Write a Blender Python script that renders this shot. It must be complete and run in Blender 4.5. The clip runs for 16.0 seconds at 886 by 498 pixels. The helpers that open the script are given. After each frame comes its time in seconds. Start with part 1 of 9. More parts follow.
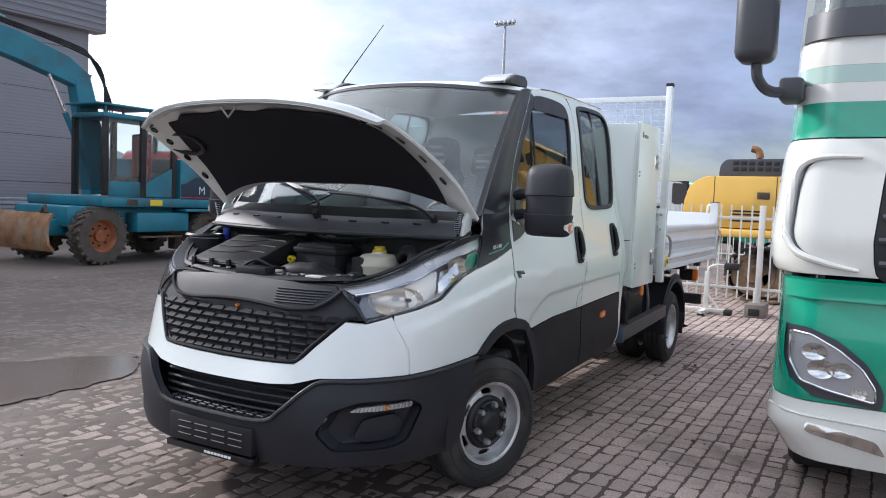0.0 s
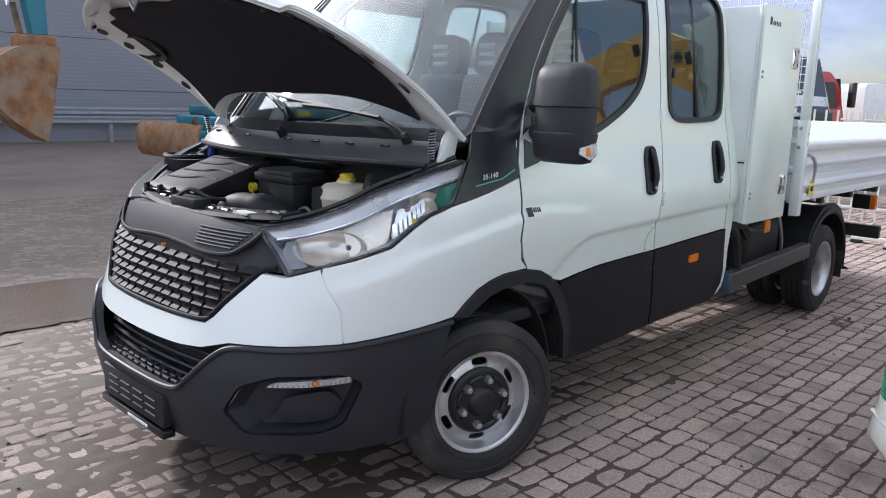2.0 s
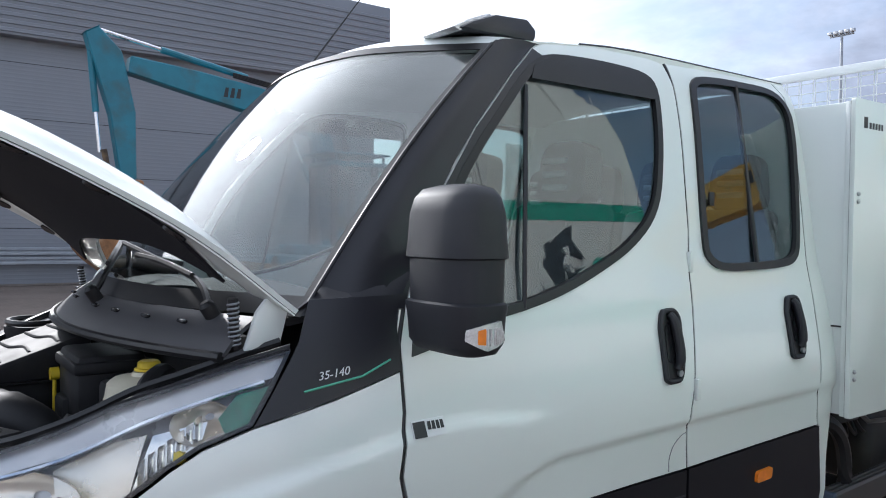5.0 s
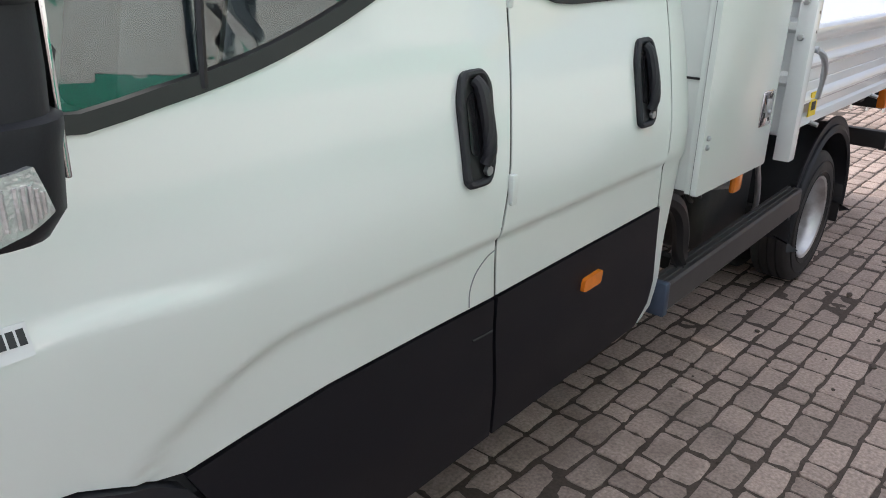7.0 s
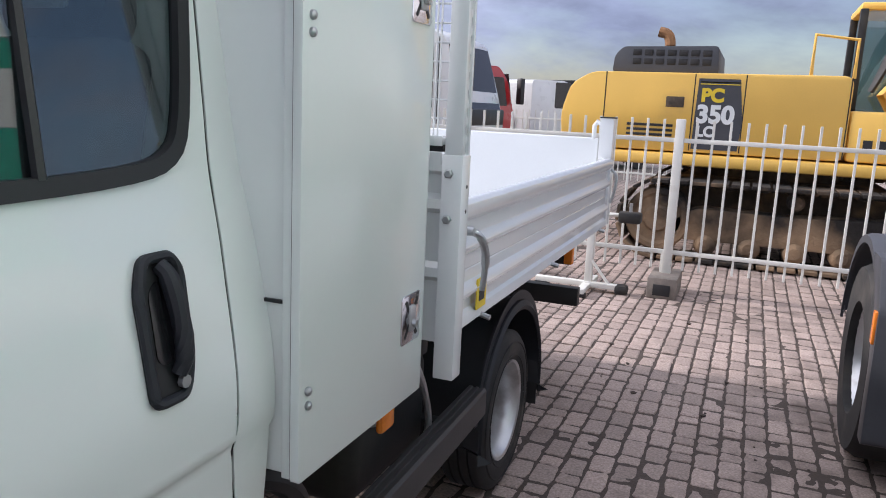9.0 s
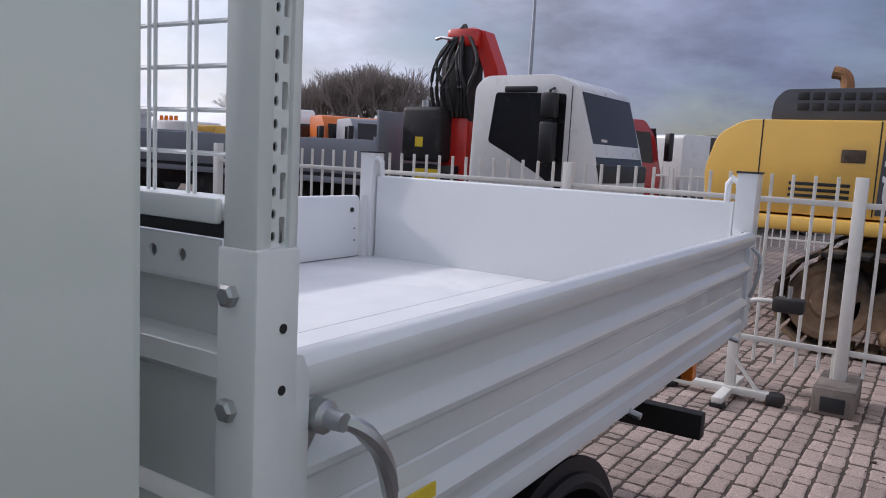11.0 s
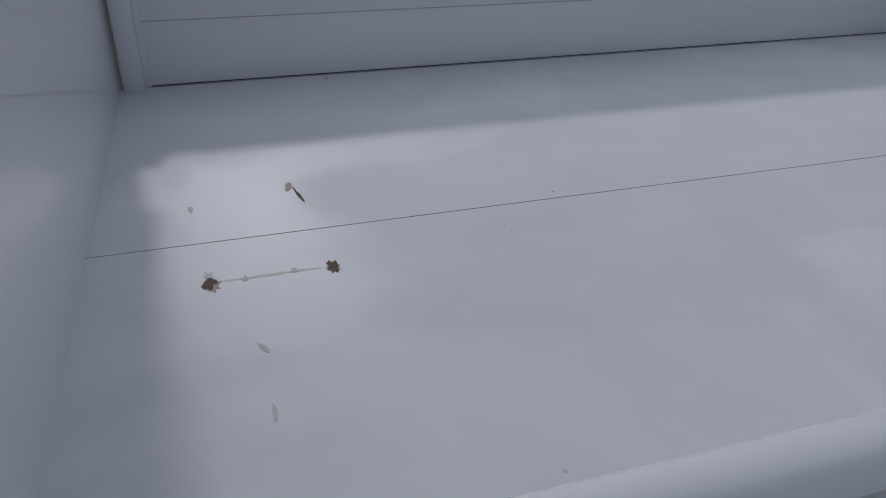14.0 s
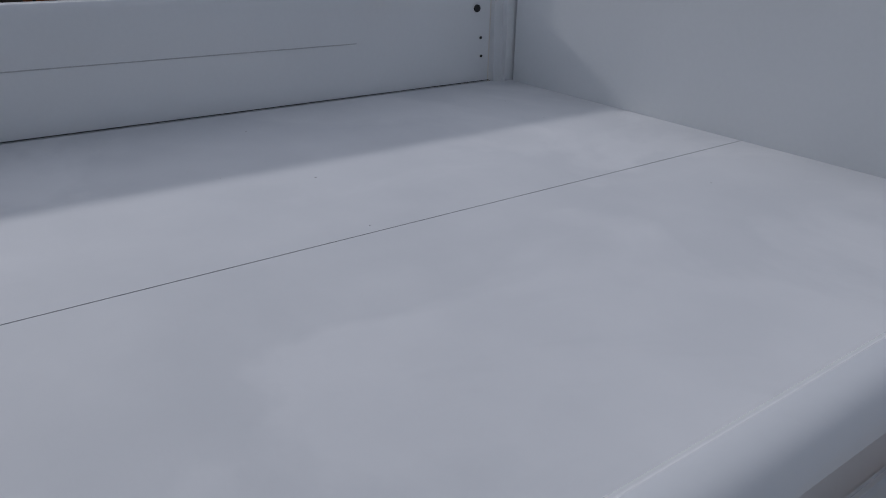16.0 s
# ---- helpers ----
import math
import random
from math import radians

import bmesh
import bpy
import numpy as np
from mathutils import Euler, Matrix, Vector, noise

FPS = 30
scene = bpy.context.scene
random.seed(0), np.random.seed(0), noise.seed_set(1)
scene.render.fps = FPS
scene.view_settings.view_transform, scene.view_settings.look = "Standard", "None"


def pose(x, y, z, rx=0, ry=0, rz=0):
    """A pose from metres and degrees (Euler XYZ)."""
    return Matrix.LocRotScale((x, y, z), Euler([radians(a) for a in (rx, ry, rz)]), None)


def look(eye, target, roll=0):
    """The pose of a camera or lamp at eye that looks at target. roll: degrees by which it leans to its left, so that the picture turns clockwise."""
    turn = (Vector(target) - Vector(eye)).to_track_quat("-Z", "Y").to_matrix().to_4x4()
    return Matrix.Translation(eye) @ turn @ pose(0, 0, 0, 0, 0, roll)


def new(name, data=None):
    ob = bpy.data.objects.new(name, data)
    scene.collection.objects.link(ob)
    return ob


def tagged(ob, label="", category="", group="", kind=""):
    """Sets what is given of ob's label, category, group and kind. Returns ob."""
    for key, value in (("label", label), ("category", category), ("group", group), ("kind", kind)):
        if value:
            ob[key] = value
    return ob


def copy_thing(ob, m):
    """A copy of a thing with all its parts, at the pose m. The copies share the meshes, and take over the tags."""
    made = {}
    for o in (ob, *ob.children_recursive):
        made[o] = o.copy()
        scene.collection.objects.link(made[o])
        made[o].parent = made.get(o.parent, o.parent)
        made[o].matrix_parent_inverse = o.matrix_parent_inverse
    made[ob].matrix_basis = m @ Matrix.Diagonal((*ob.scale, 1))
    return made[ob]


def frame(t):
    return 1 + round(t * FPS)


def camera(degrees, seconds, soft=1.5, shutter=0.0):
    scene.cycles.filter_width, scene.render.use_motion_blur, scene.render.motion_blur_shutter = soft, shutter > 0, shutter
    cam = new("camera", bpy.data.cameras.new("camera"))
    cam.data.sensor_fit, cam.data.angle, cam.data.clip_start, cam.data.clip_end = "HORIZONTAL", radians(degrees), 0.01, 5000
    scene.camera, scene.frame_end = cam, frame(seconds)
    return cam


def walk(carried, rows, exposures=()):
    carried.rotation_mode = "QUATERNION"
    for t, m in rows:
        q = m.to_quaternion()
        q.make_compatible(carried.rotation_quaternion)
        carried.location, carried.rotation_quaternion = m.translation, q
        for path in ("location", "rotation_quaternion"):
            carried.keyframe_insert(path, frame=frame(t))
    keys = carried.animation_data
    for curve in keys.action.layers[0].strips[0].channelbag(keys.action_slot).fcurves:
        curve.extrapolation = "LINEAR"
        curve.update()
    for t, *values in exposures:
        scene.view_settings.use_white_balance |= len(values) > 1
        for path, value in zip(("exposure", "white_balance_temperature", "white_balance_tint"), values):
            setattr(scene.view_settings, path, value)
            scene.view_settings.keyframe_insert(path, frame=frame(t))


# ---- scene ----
cam = camera(60.1, 16.0, soft=1.0)
PATH = [
    (0, (2.69, -3.601, 1.515), (1.702, -1.867, 1.386), 2.2),
    (0.5, (2.793, -3.291, 1.535), (1.72, -1.609, 1.395), 2.0),
    (1, (2.889, -2.971, 1.513), (1.757, -1.33, 1.347), 2.0),
    (1.5, (2.889, -2.61, 1.547), (1.659, -1.055, 1.288), 1.9),
    (2, (2.908, -2.283, 1.564), (1.546, -0.868, 1.184), 1.7),
    (2.5, (2.95, -2.008, 1.56), (1.447, -0.763, 1.12), 1.7),
    (3, (2.915, -1.687, 1.561), (1.328, -0.561, 1.104), 2.0),
    (3.5, (2.877, -1.431, 1.581), (1.192, -0.431, 1.179), 2.2),
    (4, (2.847, -1.232, 1.612), (1.124, -0.23, 1.458), 2.4),
    (4.2, (2.798, -1.174, 1.612), (1.082, -0.149, 1.572), 2.6),
    (6.3, (2.108, -0.295, 1.613), (0.781, 1.158, 1.246), 2.2),
    (6.5, (2.049, -0.231, 1.593), (0.755, 1.208, 1.09), 2.3),
    (7, (1.966, -0.035, 1.602), (0.751, 1.376, 0.873), 1.3),
    (7.5, (1.932, 0.226, 1.612), (0.984, 1.815, 0.856), 1.7),
    (8, (1.866, 0.501, 1.61), (1.192, 2.222, 0.846), 2.6),
    (8.5, (1.822, 0.734, 1.624), (1.162, 2.529, 1.038), 2.8),
    (8.7, (1.818, 0.845, 1.64), (1.144, 2.673, 1.185), 2.9),
    (10.8, (1.698, 2.279, 1.629), (0.65, 3.966, 1.388), 3.0),
    (11, (1.679, 2.391, 1.614), (0.599, 4.056, 1.367), 3.0),
    (11.5, (1.549, 2.673, 1.635), (0.323, 4.226, 1.341), 3.2),
    (11.8, (1.45, 2.796, 1.625), (0.127, 4.252, 1.264), 2.7),
    (12, (1.405, 2.849, 1.645), (0.035, 4.24, 1.21), 2.0),
    (12.5, (1.373, 3.006, 1.643), (-0.139, 4.181, 1.065), 1.1),
    (13, (1.288, 3.102, 1.634), (-0.306, 4.076, 0.92), 1.1),
    (13.5, (1.243, 3.14, 1.627), (-0.407, 3.902, 0.793), 0.9),
    (14, (1.264, 3.208, 1.643), (-0.42, 3.742, 0.703), 0.5),
    (14.5, (1.297, 3.311, 1.654), (-0.453, 3.727, 0.778), -0.1),
    (15, (1.309, 3.416, 1.637), (-0.442, 3.888, 0.795), 0.4),
    (15.2, (1.296, 3.481, 1.637), (-0.424, 4.064, 0.8), 0.8),
    (15.5, (1.292, 3.627, 1.605), (-0.379, 4.375, 0.798), 0.4),
    (15.7, (1.235, 3.694, 1.604), (-0.353, 4.601, 0.794), 1.2),
    (16, (1.175, 3.812, 1.589), (-0.281, 4.923, 0.787), 1.5),
]
walk(cam, [(t, look(eye, target, roll)) for t, eye, target, roll in PATH],
     [(0, 1.05, 6000, 14), (2.5, 1.25, 6000, 15), (4.2, 1.1, 5850, 13), (6.3, 1.0, 6200, 12), (7, 1.3, 6400, 14), (8.5, 1.1, 6200, 17), (11, 0.15, 6050, 20), (12.5, -0.38, 6050, 18), (14, -0.90, 5900, 16), (16, -0.92, 5900, 16)])

# ---- daylight: hazy sun between clouds, low from the side away from the camera ----
SUN_DIR = Vector((-0.99, -0.085, 0.55)).normalized()
world = bpy.data.worlds.new("sky")
world.use_nodes = True
scene.world = world
wn, wl = world.node_tree.nodes, world.node_tree.links


def wnode(kind, **values):
    nd = wn.new(kind)
    for key, value in values.items():
        nd.inputs[key].default_value = value
    return nd


sky = wn.new("ShaderNodeTexSky")
sky.sky_type, sky.sun_disc = "NISHITA", False
sky.sun_elevation, sky.sun_rotation = math.asin(SUN_DIR.z), math.atan2(SUN_DIR.x, SUN_DIR.y)
sky.dust_density, sky.air_density = 1.5, 1.0
tc = wn.new("ShaderNodeTexCoord")
mp = wn.new("ShaderNodeMapping")
mp.inputs["Scale"].default_value = (1.0, 1.0, 2.6)
wl.new(tc.outputs["Generated"], mp.inputs["Vector"])
big = wnode("ShaderNodeTexNoise", Scale=2.2, Detail=7.0, Roughness=0.58, Distortion=0.25)
wl.new(mp.outputs[0], big.inputs["Vector"])
ramp = wn.new("ShaderNodeValToRGB")
ramp.color_ramp.elements[0].position, ramp.color_ramp.elements[0].color = 0.36, (0, 0, 0, 1)
ramp.color_ramp.elements[1].position, ramp.color_ramp.elements[1].color = 0.54, (1, 1, 1, 1)
wl.new(big.outputs["Fac"], ramp.inputs["Fac"])
# cloud colour: bright in general, with a slate-grey bank low over the yard's far end
dot = wn.new("ShaderNodeVectorMath")
dot.operation = "DOT_PRODUCT"
dot.inputs[1].default_value = (0.10, 0.99, -0.05)
wl.new(tc.outputs["Generated"], dot.inputs[0])
tone = wn.new("ShaderNodeMapRange")
tone.inputs["From Min"].default_value, tone.inputs["From Max"].default_value = 0.93, 0.48
wl.new(dot.outputs["Value"], tone.inputs["Value"])
cloud = wn.new("ShaderNodeMix")
cloud.data_type = "RGBA"
cloud.inputs["A"].default_value = (2.6, 3.05, 4.2, 1)
cloud.inputs["B"].default_value = (9.6, 10.1, 10.8, 1)
wl.new(tone.outputs[0], cloud.inputs["Factor"])
puff = wnode("ShaderNodeTexNoise", Scale=5.5, Detail=6.0, Roughness=0.6)
wl.new(mp.outputs[0], puff.inputs["Vector"])
puffr = wn.new("ShaderNodeMapRange")
puffr.inputs["From Min"].default_value, puffr.inputs["From Max"].default_value = 0.35, 0.7
puffr.inputs["To Min"].default_value, puffr.inputs["To Max"].default_value = 0.66, 1.22
wl.new(puff.outputs["Fac"], puffr.inputs["Value"])
# direction towards the sun
halo = wn.new("ShaderNodeVectorMath")
halo.operation = "DOT_PRODUCT"
halo.inputs[1].default_value = SUN_DIR
wl.new(tc.outputs["Generated"], halo.inputs[0])
# clouds turn duller away from the sun
lit = wn.new("ShaderNodeMapRange")
lit.inputs["From Min"].default_value, lit.inputs["From Max"].default_value = -0.8, 0.5
lit.inputs["To Min"].default_value, lit.inputs["To Max"].default_value = 0.68, 1.0
wl.new(halo.outputs["Value"], lit.inputs["Value"])
bright = wn.new("ShaderNodeMath")
bright.operation = "MULTIPLY"
wl.new(puffr.outputs[0], bright.inputs[0])
wl.new(lit.outputs[0], bright.inputs[1])
shade = wn.new("ShaderNodeVectorMath")
shade.operation = "SCALE"
wl.new(cloud.outputs["Result"], shade.inputs[0])
wl.new(bright.outputs[0], shade.inputs["Scale"])
mixsky = wn.new("ShaderNodeMix")
mixsky.data_type = "RGBA"
wl.new(ramp.outputs["Color"], mixsky.inputs["Factor"])
wl.new(sky.outputs[0], mixsky.inputs["A"])
wl.new(shade.outputs[0], mixsky.inputs["B"])
# haze round the sun
pos = wn.new("ShaderNodeMath")
pos.operation = "MAXIMUM"
pos.inputs[1].default_value = 0.0
wl.new(halo.outputs["Value"], pos.inputs[0])
fall = wn.new("ShaderNodeMath")
fall.operation = "POWER"
fall.inputs[1].default_value = 4.5
wl.new(pos.outputs[0], fall.inputs[0])
haze = wn.new("ShaderNodeMix")
haze.data_type = "RGBA"
haze.inputs["B"].default_value = (19.0, 18.9, 18.6, 1)
wl.new(fall.outputs[0], haze.inputs["Factor"])
wl.new(mixsky.outputs["Result"], haze.inputs["A"])
wl.new(haze.outputs["Result"], wn["Background"].inputs["Color"])
wn["Background"].inputs["Strength"].default_value = 0.078

sun_data = bpy.data.lights.new("sun", "SUN")
sun_data.energy, sun_data.angle, sun_data.color = 1.7, radians(3.0), (1.0, 0.95, 0.87)
sun = new("sun", sun_data)
sun.matrix_world = look(SUN_DIR * 50, (0, 0, 0))

# ---- materials ----
def material(name, base, rough=0.5, metal=0.0, vary=0.12, scale=6.0, fine=80.0, bump=0.02, coat=0.0, spec=0.5, second=None, dirt=None, dirt_amt=0.0, piece=0.0, island=0.0, rough_vary=0.1, stretch=(1, 1, 1)):
    """A surface with variation at two scales, fine relief and, where given, stains and differences from piece to piece."""
    m = bpy.data.materials.new(name)
    m.use_nodes = True
    n, l = m.node_tree.nodes, m.node_tree.links
    p = n["Principled BSDF"]
    geo = n.new("ShaderNodeTexCoord")
    mapn = n.new("ShaderNodeMapping")
    mapn.inputs["Scale"].default_value = stretch
    l.new(geo.outputs["Object"], mapn.inputs["Vector"])
    a = n.new("ShaderNodeTexNoise")
    a.inputs["Scale"].default_value, a.inputs["Detail"].default_value = scale, 5.0
    b = n.new("ShaderNodeTexNoise")
    b.inputs["Scale"].default_value, b.inputs["Detail"].default_value = fine, 3.0
    l.new(mapn.outputs[0], a.inputs["Vector"])
    l.new(mapn.outputs[0], b.inputs["Vector"])
    add = n.new("ShaderNodeMath")
    add.operation = "MULTIPLY_ADD"
    add.inputs[1].default_value = 0.35
    l.new(b.outputs["Fac"], add.inputs[0])
    l.new(a.outputs["Fac"], add.inputs[2])
    mr = n.new("ShaderNodeMapRange")
    mr.inputs["From Min"].default_value, mr.inputs["From Max"].default_value = 0.40, 0.95
    mr.inputs["To Min"].default_value, mr.inputs["To Max"].default_value = 0.0, 1.0
    l.new(add.outputs[0], mr.inputs["Value"])
    mix = n.new("ShaderNodeMix")
    mix.data_type = "RGBA"
    dark = tuple(c * (1 - vary) for c in base)
    light = second or tuple(min(1, c * (1 + vary)) for c in base)
    mix.inputs["A"].default_value, mix.inputs["B"].default_value = (*dark, 1), (*light, 1)
    l.new(mr.outputs[0], mix.inputs["Factor"])
    out = mix.outputs["Result"]
    if piece or island:
        src = n.new("ShaderNodeObjectInfo").outputs["Random"] if piece else n.new("ShaderNodeNewGeometry").outputs["Random Per Island"]
        v = n.new("ShaderNodeMapRange")
        k = piece or island
        v.inputs["To Min"].default_value, v.inputs["To Max"].default_value = 1 - k, 1 + k
        l.new(src, v.inputs["Value"])
        sc = n.new("ShaderNodeVectorMath")
        sc.operation = "SCALE"
        l.new(out, sc.inputs[0])
        l.new(v.outputs[0], sc.inputs["Scale"])
        out = sc.outputs[0]
    if dirt:
        d = n.new("ShaderNodeTexNoise")
        d.inputs["Scale"].default_value, d.inputs["Detail"].default_value = scale * 0.6, 8.0
        l.new(geo.outputs["Object"], d.inputs["Vector"])
        dr = n.new("ShaderNodeMapRange")
        dr.inputs["From Min"].default_value, dr.inputs["From Max"].default_value = 0.62 - 0.3 * dirt_amt, 0.80 - 0.2 * dirt_amt
        l.new(d.outputs["Fac"], dr.inputs["Value"])
        dm = n.new("ShaderNodeMix")
        dm.data_type = "RGBA"
        dm.inputs["B"].default_value = (*dirt, 1)
        l.new(dr.outputs[0], dm.inputs["Factor"])
        l.new(out, dm.inputs["A"])
        out = dm.outputs["Result"]
    l.new(out, p.inputs["Base Color"])
    rr = n.new("ShaderNodeMapRange")
    rr.inputs["To Min"].default_value, rr.inputs["To Max"].default_value = max(0.02, rough - rough_vary), min(1, rough + rough_vary)
    l.new(a.outputs["Fac"], rr.inputs["Value"])
    l.new(rr.outputs[0], p.inputs["Roughness"])
    p.inputs["Metallic"].default_value = metal
    p.inputs["Specular IOR Level"].default_value = spec
    p.inputs["Coat Weight"].default_value = coat
    p.inputs["Coat Roughness"].default_value = 0.04
    if bump:
        bp = n.new("ShaderNodeBump")
        bp.inputs["Strength"].default_value, bp.inputs["Distance"].default_value = min(1, bump * 8), bump * 0.05
        l.new(b.outputs["Fac"], bp.inputs["Height"])
        l.new(bp.outputs[0], p.inputs["Normal"])
    return m


def pane(name, tint, gloss=0.005, straight=0.05):
    """Thin sheet of glass: clear or tinted through, mirror-like at its face, more so at a slant."""
    m = bpy.data.materials.new(name)
    m.use_nodes = True
    n, l = m.node_tree.nodes, m.node_tree.links
    n.remove(n["Principled BSDF"])
    t, g, f, mx = n.new("ShaderNodeBsdfTransparent"), n.new("ShaderNodeBsdfGlossy"), n.new("ShaderNodeLayerWeight"), n.new("ShaderNodeMixShader")
    t.inputs["Color"].default_value = (*tint, 1)
    g.inputs["Roughness"].default_value = gloss
    f.inputs["Blend"].default_value = 0.5
    slant, share = n.new("ShaderNodeMath"), n.new("ShaderNodeMath")
    slant.operation, share.operation = "POWER", "MULTIPLY_ADD"
    slant.inputs[1].default_value = 4.5
    share.inputs[1].default_value, share.inputs[2].default_value = 1 - straight, straight
    l.new(f.outputs["Facing"], slant.inputs[0])
    l.new(slant.outputs[0], share.inputs[0])
    l.new(share.outputs[0], mx.inputs[0])
    l.new(t.outputs[0], mx.inputs[1])
    l.new(g.outputs[0], mx.inputs[2])
    l.new(mx.outputs[0], n["Material Output"].inputs["Surface"])
    return m


WHITE = material("white_paint", (0.74, 0.78, 0.755), 0.28, vary=0.006, scale=0.7, bump=0.0, coat=0.8, rough_vary=0.01)
BEDWHITE = material("white_bed_paint", (0.735, 0.755, 0.765), 0.42, vary=0.03, scale=2.0, bump=0.0, coat=0.75, rough_vary=0.08, spec=0.4)
BOXWHITE = material("box_white_paint", (0.72, 0.76, 0.735), 0.25, vary=0.012, scale=1.5, bump=0.0, coat=0.7, rough_vary=0.03)
PLASTIC = material("black_plastic", (0.0165, 0.0175, 0.0225), 0.54, spec=0.42, vary=0.25, scale=5, fine=400, bump=0.02, dirt=(0.03, 0.03, 0.031), dirt_amt=0.2)
CLADDING = material("grey_cladding", (0.008, 0.0078, 0.0115), 0.5, spec=0.3, vary=0.2, scale=3, fine=500, bump=0.02)
PILLAR = material("dark_grey_pillar", (0.017, 0.017, 0.022), 0.38, vary=0.15, scale=4, fine=500, bump=0.015)
GLOSSBLACK = material("gloss_black", (0.012, 0.012, 0.014), 0.18, vary=0.2, bump=0.0)
RUBBER = material("tyre_rubber", (0.021, 0.020, 0.020), 0.75, vary=0.3, scale=8, fine=60, bump=0.05, dirt=(0.060, 0.053, 0.046), dirt_amt=0.40)
SEAL = material("rubber_seal", (0.010, 0.010, 0.0115), 0.45, vary=0.2, bump=0.01)
STEEL = material("silver_wheel_paint", (0.56, 0.56, 0.565), 0.32, metal=0.7, vary=0.1, scale=10, bump=0.01, dirt=(0.25, 0.22, 0.2), dirt_amt=0.2)
CHROME = material("chrome", (0.78, 0.78, 0.80), 0.12, metal=1.0, vary=0.05, bump=0.0, rough_vary=0.05)
ZINC = material("zinc_steel", (0.45, 0.46, 0.47), 0.4, metal=0.85, vary=0.15, scale=12, bump=0.02)
FRAMEBLACK = material("chassis_black", (0.012, 0.012, 0.013), 0.6, vary=0.3, bump=0.03, dirt=(0.04, 0.036, 0.03), dirt_amt=0.3)
FELT = material("hood_felt", (0.008, 0.0075, 0.012), 0.95, vary=0.25, scale=12, fine=300, bump=0.06)
ENGINE = material("engine_plastic", (0.013, 0.013, 0.015), 0.60, spec=0.35, vary=0.3, scale=10, bump=0.02, dirt=(0.022, 0.022, 0.021), dirt_amt=0.3)
RESERVOIR = material("cloudy_plastic", (0.62, 0.58, 0.45), 0.45, vary=0.06, bump=0.01)
YELLOWCAP = material("yellow_plastic", (0.75, 0.55, 0.03), 0.45, vary=0.05, bump=0.0)
AMBER = material("amber_lens", (0.80, 0.22, 0.02), 0.2, vary=0.12, scale=30, bump=0.03)
CLEARLENS = material("ribbed_clear_lens", (0.62, 0.62, 0.62), 0.15, metal=0.5, vary=0.2, scale=60, fine=200, bump=0.06)
REFLECTOR = material("lamp_reflector", (0.86, 0.84, 0.80), 0.14, metal=1.0, vary=0.06, scale=14, fine=40, bump=0.03, rough_vary=0.06)
WARMREFLECTOR = material("warm_reflector", (0.86, 0.79, 0.68), 0.25, metal=0.7, vary=0.03, scale=14, bump=0.02)
LAMPHOUSE = material("lamp_housing", (0.58, 0.57, 0.57), 0.30, metal=0.35, vary=0.1, bump=0.0)
SEATCLOTH = material("seat_cloth", (0.07, 0.075, 0.09), 0.9, vary=0.25, scale=30, fine=300, bump=0.04)
MATTRIM = material("matt_trim", (0.0105, 0.0105, 0.013), 0.68, spec=0.25, vary=0.2, scale=6, fine=300, bump=0.02)
PLATEBLACK = material("plate_holder", (0.012, 0.012, 0.014), 0.55, spec=0.35, vary=0.2, bump=0.01)
INK = material("print_white", (0.72, 0.74, 0.74), 0.5, vary=0.03, bump=0.0)
DARKINK = material("print_dark", (0.02, 0.022, 0.025), 0.5, vary=0.1, bump=0.0)
GREENINK = material("print_green", (0.10, 0.42, 0.28), 0.45, vary=0.05, bump=0.0)
STICKER = material("paper_sticker", (0.72, 0.72, 0.70), 0.6, vary=0.05, bump=0.0)
YELLOWSTICK = material("yellow_sticker", (0.80, 0.58, 0.03), 0.5, vary=0.08, bump=0.0)
RUST = material("rust_stain", (0.11, 0.07, 0.045), 0.85, vary=0.5, scale=30, fine=120, bump=0.05)
GROOVE = material("step_profile", (0.055, 0.052, 0.052), 0.45, metal=0.2, vary=0.15, scale=8, bump=0.02)
GLASS = pane("window_glass", (0.62, 0.70, 0.70), 0.005, 0.10)
SCREEN = pane("windscreen_glass", (0.86, 0.90, 0.90), 0.005, 0.07)
CABGLASS = pane("machine_cab_glass", (0.72, 0.77, 0.77), 0.02, 0.04)
LENS = pane("lamp_lens", (0.95, 0.96, 0.97), 0.01, 0.03)
TEAL = material("teal_machine_paint", (0.017, 0.175, 0.24), 0.42, vary=0.2, scale=3, bump=0.02, dirt=(0.05, 0.09, 0.10), dirt_amt=0.35)
TEALDARK = material("dark_blue_paint", (0.012, 0.035, 0.06), 0.4, vary=0.2, scale=3, bump=0.02)
YELLOWM = material("yellow_machine_paint", (0.80, 0.49, 0.10), 0.45, vary=0.10, scale=1.2, bump=0.02, dirt=(0.36, 0.22, 0.10), dirt_amt=0.22)
CAKED = material("caked_track_steel", (0.018, 0.015, 0.013), 0.95, vary=0.6, scale=2.2, fine=30, bump=0.2, dirt=(0.33, 0.22, 0.13), dirt_amt=0.55)
FINPLASTIC = material("grille_plastic", (0.014, 0.0145, 0.017), 0.62, spec=0.22, vary=0.2, bump=0.0)
COWLGREY = material("cowl_plastic", (0.070, 0.070, 0.076), 0.5, vary=0.15, scale=6, fine=300, bump=0.01)
RUSTY = material("rusty_steel", (0.27, 0.135, 0.06), 0.85, vary=0.45, scale=5, fine=40, bump=0.12, dirt=(0.30, 0.24, 0.17), dirt_amt=0.5)
